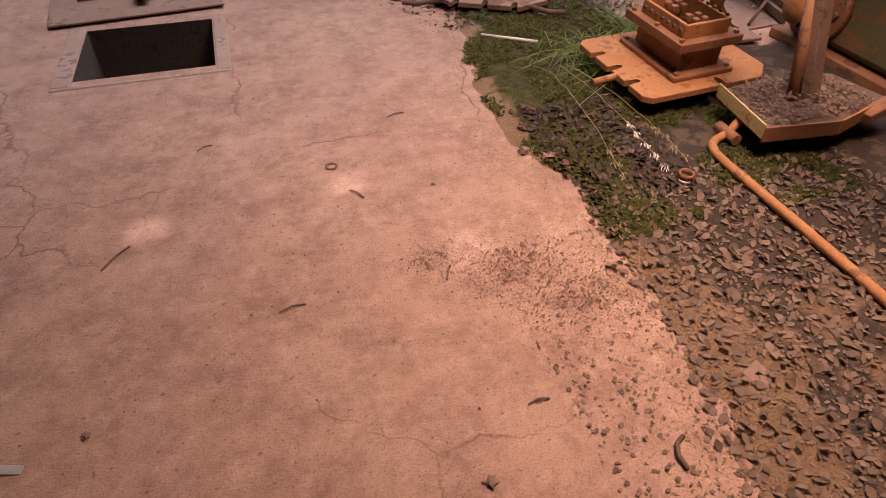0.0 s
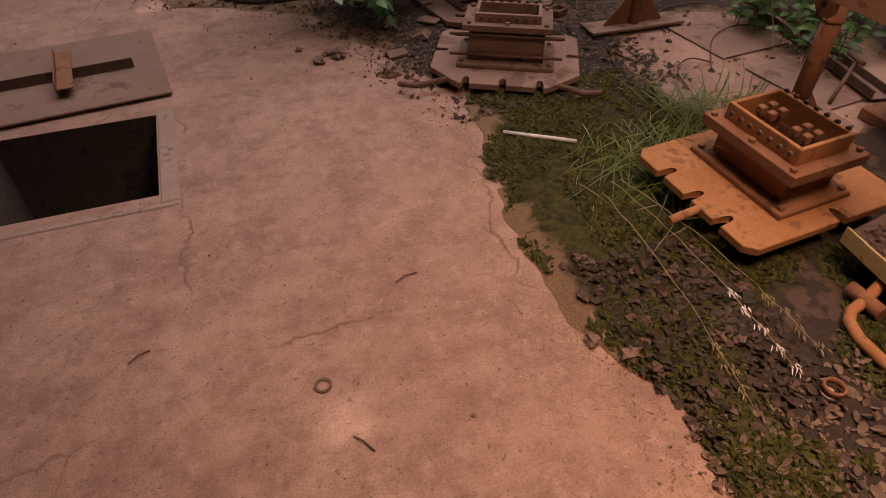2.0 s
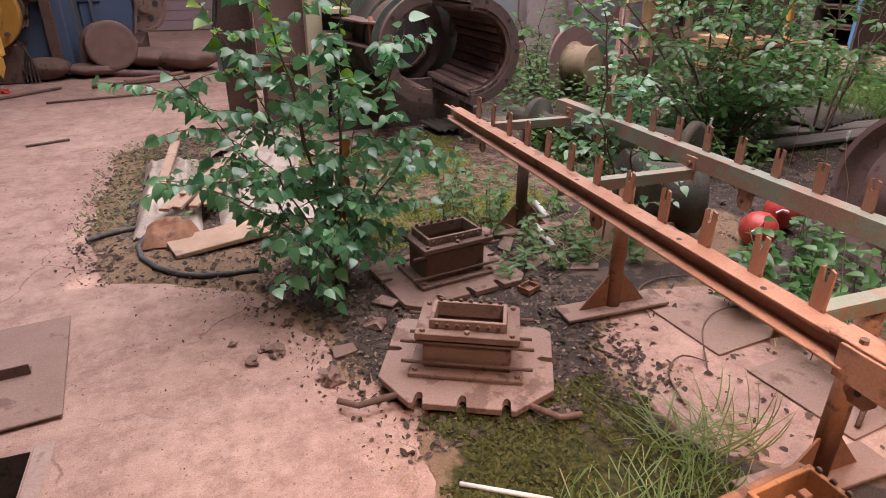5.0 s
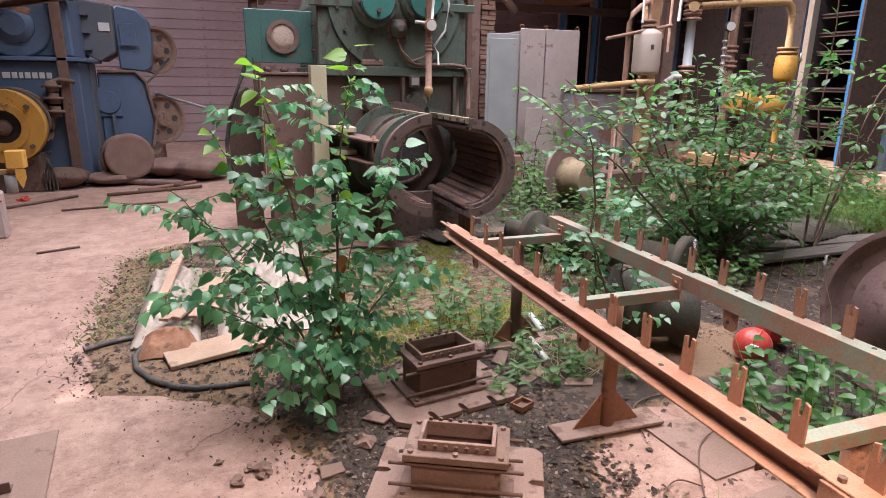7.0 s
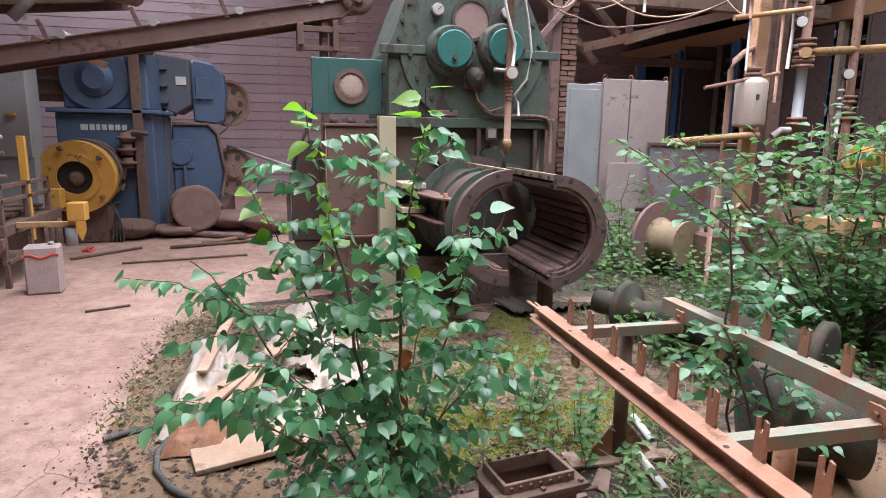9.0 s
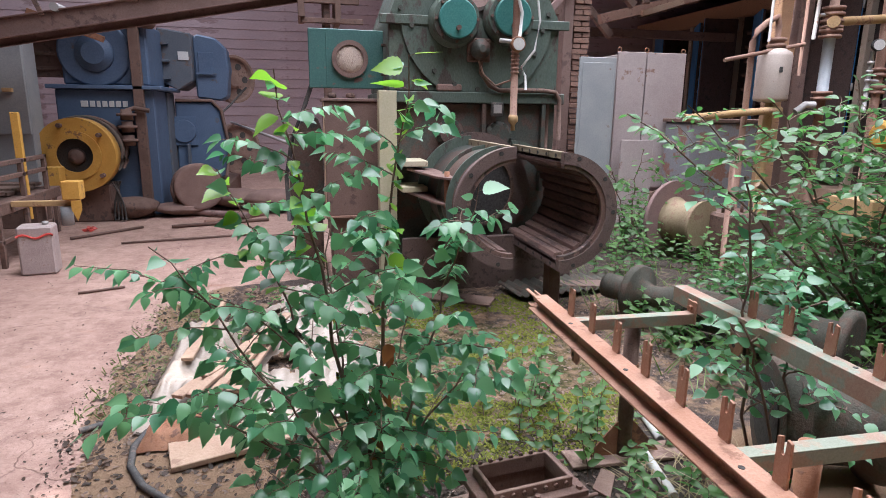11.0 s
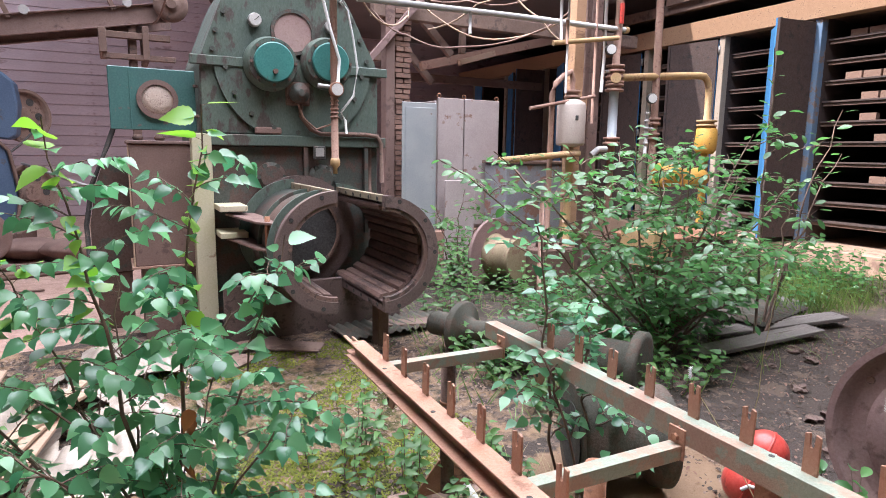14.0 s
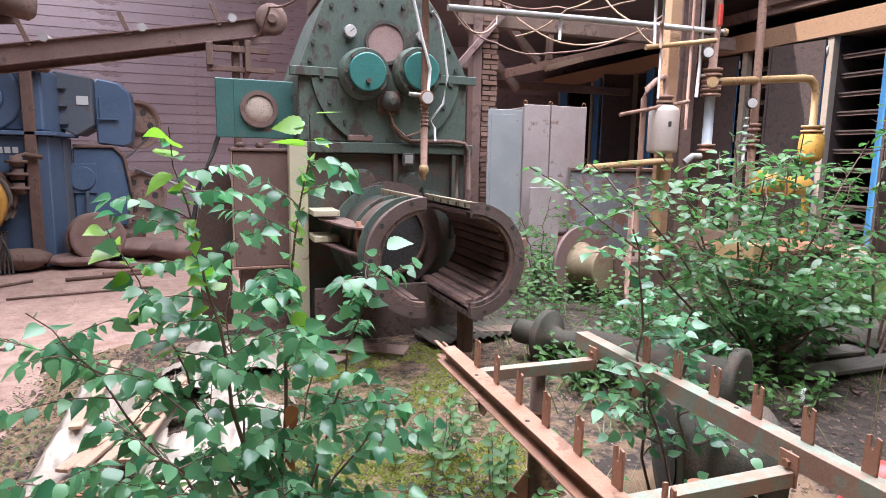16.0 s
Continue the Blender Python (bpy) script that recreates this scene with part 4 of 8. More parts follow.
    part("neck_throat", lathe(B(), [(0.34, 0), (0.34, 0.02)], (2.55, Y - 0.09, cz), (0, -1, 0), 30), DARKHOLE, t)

    liner = mat("worn_brown_liner", (0.16, 0.085, 0.066), (0.25, 0.145, 0.115), (0.07, 0.038, 0.03), scale=5, fine=70, rough=0.45, bump=0.45, stretch=(1, 0.22, 1), spot=0.5)

    def half(name, side, x, zc, y0, y1):
        """One half of the split barrel, from y1 at the neck to y0 at its mouth."""
        a0, a1 = (90, 270) if side < 0 else (-90, 90)
        h = part(name, arc_shell(B(), a0, a1, 0.385, 0.415, y0 + 0.07, y1, 30, pose(x, Y, zc)), GREEN_DARK if side < 0 else BARREL, t)
        part("front_flange", arc_shell(B(), a0, a1, 0.378, 0.468, y0, y0 + 0.065, 36, pose(x, Y, zc)), BARREL, h)
        part("mouth_liner", arc_shell(B(), a0, a1, 0.345, 0.377, y0 + 0.012, y0 + 0.06, 36, pose(x, Y, zc)), liner, h)
        part("rear_flange", arc_shell(B(), a0, a1, 0.375, 0.50, y1 - 0.05, y1, 30, pose(x, Y, zc)), GREEN, h)
        for k, yy in enumerate((y0 + 0.30, y0 + 0.72)):
            part("stiffening_rib", arc_shell(B(), a0, a1, 0.415, 0.462 if k == 0 else 0.445, yy, yy + 0.025, 30, pose(x, Y, zc)), GREEN, h)
        hole = mesh_of("bolt_hole", cyl(B(), (0, 0.0, 0), (0, -0.004, 0), 0.017, seg=12), DARKHOLE)
        for k in range(5):
            a = radians(lerp(a0 + 16, a1 - 16, k / 4))
            sub("bolt_hole", hole, h, pose(x + 0.436 * math.cos(a), Y + y0, zc + 0.436 * math.sin(a)))
        for s in (-1, 1):
            bm = box(B(), min(x, x + side * 0.028), max(x, x + side * 0.028), Y + y0 + 0.066, Y + y1 - 0.052, zc + s * 0.43 - 0.04, zc + s * 0.43 + 0.04, 0.004)
            lip = part("joint_flange", bm, BARREL if s < 0 else PALE_LIP, h, "" if s < 0 else "pale dusty joint flange")
            dot = mesh_of("bolt_hole", cyl(B(), (0, 0, 0), (-side * 0.004, 0, 0), 0.016, seg=10), DARKHOLE)
            for k in range(6):
                sub("bolt_hole", dot, lip, pose(x, Y + y0 + 0.17 + (y1 - y0 - 0.32) * k / 5, zc + s * 0.435))
        r = random.Random(5 + side)
        for k in range(13):
            a = lerp(a0 + 7, a1 - 7, k / 12)
            w, lift = r.uniform(0.040, 0.046), r.uniform(0.0, 0.012)
            stave = B()
            prism(stave, [(-0.385, -w), (-0.366, -w), (-0.352 + lift, -w * 0.75), (-0.350 + lift, w * 0.6), (-0.368, w), (-0.385, w)], y1 - y0 - 0.13 - r.uniform(0, 0.04), pose(0, 0, 0, 90, 0, 0), 0.002)
            part("liner_stave", stave, liner, h).matrix_local = pose(x, Y + y1 - 0.02, zc, 0, 180 - a, 0)
        return h

    PALE_LIP = mat("pale_dusty_flange", (0.30, 0.235, 0.15), (0.36, 0.29, 0.19), (0.17, 0.10, 0.07), scale=5, fine=80, rough=0.75, bump=0.2, spot=0.55)
    half("barrel_half_fixed", -1, 2.475, cz, -1.40, -0.09)
    half("barrel_half_open", 1, 2.87, cz - 0.045, -1.37, -0.11)
    # hinge arms that carry the open half
    part("hinge_plate", prism(B(), [(1.86, -0.16), (2.10, -0.16), (2.16, -0.9), (2.08, -1.05), (1.98, -0.9)], 0.02, pose(0, Y, 1.13), 0.003), BROWN_BOX, t)
    part("hinge_plate", prism(B(), [(1.86, -0.16), (2.10, -0.16), (2.16, -0.9), (2.08, -1.05), (1.98, -0.9)], 0.02, pose(0, Y, 0.92), 0.003), BROWN_BOX, t)
    part("hinge_pin", cyl(B(), (2.06, Y - 0.92, 0.90), (2.06, Y - 0.92, 1.19), 0.022, seg=12), RUST, t)
    part("skirt_plate", box(B(), 1.80, 3.30, Y - 0.30, Y - 0.252, 0.0, 0.52, 0.008), BARREL, t)
    part("prop_block", box(B(), 2.98, 3.08, Y - 0.95, Y - 0.80, 0.0, 0.425, 0.008), RUST_DARK, t)
    part("prop_block", box(B(), 2.20, 2.34, Y - 0.252, Y - 0.15, 0.16, 0.50, 0.008), BARREL, t)
    # head gear behind
    part("feed_hopper", box(B(), 2.0, 3.0, Y + 0.3, Y + 1.3, 3.202, 3.6, 0.02), RUST_DARK, t)
    return t


extruder()

# hinged teal door with its insulated hole, brown cabinet below
def teal_door():
    t = thing("access_door", pose(1.02, 8.36, 1.86, 0, 0, 2), "open worn teal steel door with round insulated porthole", "machine door")
    part("leaf", box(B(), 0, 0.68, 0, 0.035, 0, 0.52, 0.006), TEAL_WORN, t)
    part("edge_strip", box(B(), 0.155, 0.165, -0.006, -0.001, 0.01, 0.51, 0.002), TEAL_WORN, t)
    part("porthole_ring", arc_shell(B(), 0, 360, 0.125, 0.165, -0.03, -0.001, 30, pose(0.37, 0, 0.26)), BROWN_BOX, t)
    part("insulation", lathe(B(), [(0.135, 0), (0.13, 0.012), (0.06, 0.022), (0.0, 0.024)], (0.37, -0.002, 0.26), (0, -1, 0), 24), INSUL, t, "fluffy pale mineral insulation")
    for z in (0.12, 0.38):
        part("hinge", box(B(), 0.66, 0.80, -0.02, 0.0, z, z + 0.025, 0.003), RUST_DARK, t)
    return t


teal_door()


def brown_cabinet():
    t = thing("control_cabinet", pose(1.14, 8.3, 0.0), "dusty brown steel control cabinet beside the extruder", "cabinet")
    part("body", box(B(), 0, 0.50, 0, 0.5, 0.68, 1.74, 0.008), BROWN_BOX, t)
    part("top_cover", box(B(), -0.02, 0.50, -0.02, 0.5, 1.742, 1.77, 0.005), BROWN_BOX, t)
    part("pedestal", box(B(), 0.05, 0.50, 0.05, 0.5, 0.0, 0.66, 0.006), BROWN_BOX, t)
    part("door_edge", box(B(), -0.012, 0.0, -0.012, 0.02, 0.68, 1.74, 0.003), PALEWOOD, t)
    part("flange", box(B(), -0.03, 0.50, -0.02, 0.5, 0.66, 0.682, 0.003), PIPE_RUST, t)
    for x in (0.08, 0.25):
        part("knob", lathe(B(), [(0.03, 0), (0.045, 0.02), (0.03, 0.05)], (x, 0.1, 1.77), (0, 0, 1), 12), RUST_DARK, t)
    return t


brown_cabinet()
fl = thing("belt_guard", pose(0, 0, 0), "dark rounded belt guard with black belt behind the cabinet", "belt guard")
out = [(0.80, 0.55), (1.14, 0.55), (1.14, 1.45), (1.10, 1.58), (1.02, 1.62), (0.93, 1.55), (0.86, 1.35), (0.80, 1.0)]
part("guard", prism(B(), out, 0.16, pose(0, 9.0, 0, 90), 0.01), GREEN_DARK, fl)
part("belt", tube(B(), [(0.78, 8.83, 0.55), (0.77, 8.83, 1.0), (0.84, 8.83, 1.38), (0.98, 8.83, 1.72), (1.1, 8.83, 2.05)], 0.022, 8), BLACK, fl)
part("pedestal", box(B(), 0.82, 1.12, 8.86, 9.2, 0, 0.549, 0.01), RUST_DARK, fl)


# ---- sloping belt conveyor ----
def belt_conveyor():
    t = thing("belt_conveyor", pose(0, 0, 0), "sloping rusted belt conveyor running up to the extruder", "belt conveyor")
    a, b = Vector((-7.5, 11.0, 1.55)), Vector((1.75, 11.0, 3.33))
    for dy in (-0.3, 0.3):
        d = b - a
        q = Matrix.Translation(a + Vector((0, dy, 0))) @ pose(0, 0, 0, 0, -math.degrees(math.atan2(d.z, d.x)), 0)
        along_x = Matrix(((0, 0, 1, 0), (1, 0, 0, 0), (0, 1, 0, 0), (0, 0, 0, 1)))
        outline = [(0.006, -0.13), (0.006, 0.09), (-0.05, 0.09), (-0.05, 0.078), (-0.006, 0.075), (-0.006, -0.115), (-0.05, -0.118), (-0.05, -0.13)]
        part("side_channel", prism(B(), outline, d.length, q @ along_x, 0.001), BROWN_BOX, t)
    part("belt", box(B(), 0, 9.3, -0.26, 0.26, 0.095, 0.105, 0.002, Matrix.Translation(a) @ pose(0, 0, 0, 0, -math.degrees(math.atan2(b.z - a.z, b.x - a.x)), 0)), BLACK, t)
    for k in range(9):
        p = a + (b - a) * ((k + 0.6) / 9.2)
        part("post", box(B(), p.x - 0.025, p.x + 0.025, p.y - 0.34, p.y - 0.30, p.z + 0.05, p.z + 0.32, 0.003, Matrix.Translation(p) @ pose(0, 0, 0, 0, -22) @ Matrix.Translation(-p)), RUST_DARK, t)
        part("roller", cyl(B(), p + Vector((0.12, -0.36, 0.14)), p + Vector((0.12, 0.3, 0.14)), 0.05, seg=12), GALV, t)
    for x in (-6.5, 1.3):
        z = a.z + (b.z - a.z) * (x - a.x) / (b.x - a.x)
        for dy in (-0.28, 0.28):
            part("leg", box(B(), x - 0.04, x + 0.04, 11 + dy - 0.03, 11 + dy + 0.03, 0.0, z - 0.1, 0.004), RUST_DARK, t)
    # head end
    bm = B()
    box(bm, 0.95, 1.7, 10.62, 10.7, 2.95, 3.02, 0.004)
    box(bm, 0.95, 1.03, 10.6, 11.3, 2.78, 3.05, 0.006)
    box(bm, 1.4, 1.47, 10.6, 11.3, 2.72, 3.1, 0.006)
    box(bm, 0.98, 1.75, 10.64, 10.72, 2.72, 2.78, 0.004)
    part("head_frame", bm, RUST_DARK, t)
    part("head_drum", lathe(B(), [(0.16, 0), (0.19, 0.02), (0.19, 0.08), (0.12, 0.09), (0.05, 0.1), (0.05, 0.14)], (1.72, 10.62, 3.36), (0, -1, 0), 24), RUST_DARK, t)
    return t


belt_conveyor()


# ---- blue extruder line ----
GREY_BLUE = mat("dusty_grey_blue_paint", (0.075, 0.095, 0.125), (0.10, 0.115, 0.14), (0.12, 0.085, 0.075), scale=2.2, fine=50, rough=0.7, bump=0.15, spot=0.54)


def bend_line(a, b, sag, n=8):
    a, b = Vector(a), Vector(b)
    return [a.lerp(b, i / n) + Vector((sag * math.sin(math.pi * i / n), -0.5 * sag * math.sin(math.pi * i / n), 0)) for i in range(n + 1)]


def blue_machine():
    t = thing("blue_extruder", pose(0, 0, 0), "large dusty blue extruder with yellow barrel ring and drive wheels", "extruder")
    part("front_body", box(B(), -2.62, -1.25, 12.9, 14.4, 0.0, 1.93, 0.02), BLUE, t)
    part("ledge", box(B(), -2.70, -1.12, 12.78, 14.4, 1.932, 1.99, 0.008), BLUE, t)
    part("upper_body", box(B(), -2.50, -1.30, 12.95, 14.4, 1.992, 2.92, 0.03), BLUE, t)
    part("round_flange", lathe(B(), [(0.50, 0), (0.50, 0.04), (0.47, 0.055)], (-2.03, 12.95, 2.47), (0, -1, 0), 36), BLUE, t)
    part("cap", lathe(B(), [(0.27, 0), (0.26, 0.05), (0.16, 0.06), (0.16, 0.08)], (-2.02, 12.895, 2.45), (0, -1, 0), 28), BLUE, t)
    part("square_hatch", box(B(), -3.3, -2.5, 13.1, 13.2, 2.1, 2.8, 0.01), RUST_DARK, t)
    for z in (2.2, 2.42, 2.64):
        part("hatch_rib", box(B(), -3.32, -2.5, 13.05, 13.1, z, z + 0.05, 0.004), RUST_DARK, t)
    # raised maker's lettering
    bm = B()
    x = -2.28
    for w in (0.10, 0.07, 0.05, 0.07, 0.07, 0.07, 0.07):
        box(bm, x, x + w, 12.885, 12.9 - 0.001, 1.67, 1.76, 0.004)
        x += w + 0.025
    part("name_bars", bm, WHITE, t, "row of raised pale bars of worn maker's lettering")
    # side gear cases
    gear = part("gear_case", prism(B(), [(-1.36, 2.98), (-0.82, 2.90), (-0.84, 2.12), (-1.08, 1.96), (-1.36, 2.10)], 0.9, pose(0, 14.9, 0, 90), 0.02), GREY_BLUE, t, "grey-blue gear case")
    part("name_plate", box(B(), -1.05, -0.88, 13.985, 13.999, 2.46, 2.60, 0.003), WHITE, gear)
    for z in (2.14, 2.42, 2.70):
        part("rib", box(B(), -1.34, -1.18, 13.93, 13.999, z, z + 0.04, 0.004), GREY_BLUE, gear)
    bm = prism(B(), [(-0.84, 2.82), (-0.78, 2.92), (-0.46, 2.86), (-0.30, 2.70), (-0.26, 2.35), (-0.32, 1.86), (-0.42, 1.80), (-0.82, 1.84)], 0.55, pose(0, 14.75, 0, 90), 0.03)
    guard = part("belt_guard", bm, BLUE, t)
    part("inspection_plate", box(B(), -0.76, -0.50, 14.17, 14.198, 2.26, 2.62, 0.008), BLUE, guard)
    part("plate_bar", box(B(), -0.80, -0.46, 14.14, 14.169, 2.24, 2.27, 0.004), BLUE, guard)
    part("side_column", box(B(), -1.44, -1.22, 13.75, 14.3, 0.0, 1.92, 0.01), GREY_BLUE, t, "grey-blue upright frame column")
    bm = prism(B(), [(-1.20, 1.78), (-0.60, 1.78), (-0.46, 1.62), (-0.36, 0.95), (-0.44, 0.46), (-1.22, 0.42)], 0.5, pose(0, 14.7, 0, 90), 0.025)
    lower = part("lower_guard", bm, BLUE, t)
    part("guard_edge", tube(B(), [(-1.18, 14.18, 1.80), (-0.58, 14.18, 1.80), (-0.43, 14.18, 1.63), (-0.33, 14.18, 0.95), (-0.40, 14.18, 0.5)], 0.03, 8), RUST_DARK, lower)
    part("cover_plate", box(B(), -1.28, -0.86, 14.165, 14.198, 1.02, 1.52, 0.006), BLUE, lower)
    part("round_plate", lathe(B(), [(0.20, 0), (0.19, 0.03)], (-1.07, 14.16, 1.27), (0, -1, 0), 26), BLUE, lower)
    part("lever", box(B(), -1.03, -0.98, 14.10, 14.16, 0.45, 1.05, 0.005), GREY_BLUE, lower)
    part("base_skid", box(B(), -1.46, -0.3, 13.6, 15.6, 0.0, 0.40, 0.02), RUST_DARK, t)
    way = Vector((0.62, -0.78, 0)).normalized()
    q = way.to_track_quat("Z", "Y").to_matrix().to_4x4()
    for z, r in ((2.20, 0.43), (0.93, 0.47)):
        w = part("drive_wheel", lathe(B(), [(r, 0), (r, 0.13), (r * 0.9, 0.13), (r * 0.88, 0.05), (0.16, 0.05), (0.13, 0.15)], (-0.30, 14.85, z), way, 36), DIE_DUSTY, t)
        hole = mesh_of("wheel_hole", cyl(B(), (0, 0, 0), (0, 0, 0.006), 0.062, seg=12), DARKHOLE)
        for k in range(6):
            a = k * math.tau / 6
            sub("wheel_hole", hole, w, Matrix.Translation((-0.30, 14.85, z)) @ q @ pose(0.6 * r * math.cos(a), 0.6 * r * math.sin(a), 0.05))
    part("drive_belt", tube(B(), [(-0.02, 14.6, 2.05), (-0.30, 14.35, 1.72), (-0.55, 14.3, 1.50)], 0.02, 6), BLACK, t)
    # valve gear between the barrel and the upright
    for z in (1.10, 1.30, 1.48):
        part("valve_gear", lathe(B(), [(0.09, 0), (0.09, 0.06), (0.14, 0.06), (0.14, 0.10), (0.08, 0.10), (0.08, 0.16)], (-1.62, 12.72, z), (0, 0, 1), 16), RUST_DARK, t)
    part("feed_pipe", tube(B(), [(-1.62, 12.72, 1.62), (-1.50, 12.72, 1.66), (-1.30, 12.74, 1.62)], 0.035, 8), RUST_DARK, t)
    for k in range(4):
        part("loose_cable", tube(B(), bend_line((-1.78 + 0.04 * k, 12.2, 0.62), (-1.66 - 0.05 * k, 12.3, 0.03), 0.05 - 0.03 * k), 0.014, 6), BLACK, t)
    part("cross_motor", lathe(B(), [(0.07, 0), (0.10, 0.05), (0.10, 0.32), (0.06, 0.36)], (-1.50, 12.9, 2.95), (1, -0.1, -0.12), 16), RUST_DARK, t)
    # yellow ringed barrel
    ring = part("barrel", lathe(B(), [(0.45, 0), (0.45, 0.7)], (-2.18, 12.9, 1.0), (0, -1, 0), 36), CASTIRON, t)
    part("barrel_ring", arc_shell(B(), 0, 360, 0.27, 0.52, -0.80, -0.55, 40, pose(-2.18, 12.9, 1.0)), YELLOW, ring, "yellow-painted barrel end ring")
    part("ring_face", arc_shell(B(), 0, 360, 0.235, 0.34, -0.84, -0.802, 36, pose(-2.18, 12.9, 1.0)), YELLOW, ring)
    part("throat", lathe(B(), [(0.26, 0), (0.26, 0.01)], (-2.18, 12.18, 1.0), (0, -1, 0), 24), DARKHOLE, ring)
    part("worm_tip", lathe(B(), [(0.12, 0), (0.1, 0.06), (0.04, 0.09)], (-2.18, 12.16, 0.98), (0, -1, 0), 14), RUST_DARK, ring)
    for k in range(5):
        a = radians(40 + 70 * k)
        p = (-2.18 + 0.44 * math.cos(a), 12.1, 1.0 + 0.44 * math.sin(a))
        part("clamp_bolt", cyl(B(), p, (p[0], 12.0, p[2]), 0.03, seg=8), RUST_DARK, ring)
    for k in range(7):
        y = 12.86 - 0.085 * k
        part("wound_hose", tube(B(), arc_pts((-2.17, y, 1.02), 0.48 + 0.012 * (k % 3), -30, 200, 20), 0.028, 6), CASTIRON if k % 2 else RUST_DARK, ring)
    part("saddle", box(B(), -2.5, -1.85, 12.35, 12.85, 0, 0.55, 0.02), RUST_DARK, t)
    part("upright_beam", box(B(), -1.52, -1.38, 12.78, 12.79 + 0.1, 0, 2.9, 0.006), RUST_DARK, t)
    return t


blue_machine()
solid("valve_box", box(B(), -2.42, -2.22, 11.55, 11.75, 0.62, 0.88, 0.01), YELLOW, "small yellow switch box on a post by the barrel", "switch box")
solid("switch_post", box(B(), -2.34, -2.37, 11.62, 11.68, 0, 0.62, 0.004), RUST_DARK, "rusty thin post carrying a switch box", "post")


# ---- drying chamber front ----
KX = 11.0
chamber = thing("drying_chamber", pose(0, 0, 0), "row of brick drying chambers with open sheet doors and shelves", "drying chamber", kind="structure")
part("plinth", box(B(), 10.55, 14, 2.0, 20, 0.0, 0.33, 0.02), mat("sandstone_plinth", (0.44, 0.29, 0.19), (0.52, 0.36, 0.25), (0.33, 0.2, 0.14), scale=1.5, fine=60, rough=0.9), chamber)
part("fascia_beam", box(B(), KX - 0.10, KX + 0.12, 2.0, 20, 3.87, 4.22, 0.01), TIMBER, chamber, "sunlit tan fascia beam over the doors")
part("top_slab", box(B(), KX + 0.13, 14, 2.0, 20, 3.9, 4.05, 0.01), TIMBER_DARK, chamber)
part("upper_rail", box(B(), KX - 0.14, KX - 0.02, 2.0, 20, 4.45, 4.65, 0.01), TIMBER_DARK, chamber)
# black panel put in for the unlit depth of the chambers
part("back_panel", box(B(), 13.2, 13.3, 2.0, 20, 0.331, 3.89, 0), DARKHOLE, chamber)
POST_PALE = mat("pale_door_frame", (0.46, 0.36, 0.27), (0.53, 0.43, 0.33), (0.30, 0.18, 0.12), scale=3, fine=60, rough=0.75, spot=0.56)
POST_BLUE = mat("pale_blue_door_frame", (0.13, 0.24, 0.40), (0.20, 0.30, 0.44), (0.30, 0.22, 0.18), scale=2.5, fine=60, rough=0.7, spot=0.52)
BAYS = (6.80, 8.53, 10.28, 12.10, 13.86, 15.60, 17.36, 19.10)
for k, y in enumerate(BAYS):
    part("bay_post", box(B(), KX - 0.05, KX + 0.10, y - 0.06, y + 0.06, 0.331, 3.868, 0.006), POST_BLUE if k in (0, 1, 4) else POST_PALE, chamber)
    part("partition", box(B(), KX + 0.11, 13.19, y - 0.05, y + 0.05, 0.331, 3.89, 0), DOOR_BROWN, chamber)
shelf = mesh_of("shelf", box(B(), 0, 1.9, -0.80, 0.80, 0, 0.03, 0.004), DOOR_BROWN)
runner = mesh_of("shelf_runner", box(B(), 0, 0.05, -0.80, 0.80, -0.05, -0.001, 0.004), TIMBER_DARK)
brick = mesh_of("brick", box(B(), 0, 0.11, -0.12, 0.12, 0, 0.11, 0.004), BRICK)
r = random.Random(17)
for k in range(-1, 6):
    mid = (BAYS[k] + BAYS[k + 1]) / 2 if k >= 0 else 5.95
    for j in range(10):
        o = sub("shelf", shelf, chamber, pose(KX + 0.14 + r.uniform(0, 0.03), mid, 0.66 + 0.32 * j, 0, 0, r.uniform(-0.6, 0.6)))
        sub("shelf_runner", runner, o, pose(0.03, 0, 0))
for j, rows in ((6, (0, 1, 2, 3)), (7, (0, 1, 2, 3, 4)), (8, (0, 1, 2)), (9, (0, 1, 2, 3, 4)), (5, (3,)), (4, (1, 2)), (2, (2,))):
    for i in rows:
        sub("brick", brick, chamber, pose(KX + 0.20 + r.uniform(0, 0.05), 7.02 + 0.262 * i, 0.691 + 0.32 * j, 0, 0, r.uniform(-5, 5)))


def chamber_door(y, angle, mat_out, mat_in, label, width=0.84, z0=0.42, z1=3.82):
    t = thing("chamber_door", pose(KX - 0.08, y, 0, 0, 0, angle), label, "chamber door", group="drying chamber doors")
    part("sheet", box(B(), -width, 0, -0.012, 0.012, z0, z1, 0.004), mat_in, t)
    part("outer_skin", box(B(), -width, 0, 0.0125, 0.045, z0, z1, 0.004), mat_out, t)
    for z in (z0 + 0.25, (z0 + z1) / 2, z1 - 0.25):
        part("hinge", cyl(B(), (0.02, 0.02, z), (0.02, 0.02, z + 0.14), 0.02, seg=8), GALV, t)
    part("stiffener", box(B(), -width, -width + 0.05, -0.035, -0.0125, z0, z1, 0.004), mat_in, t)
    return t


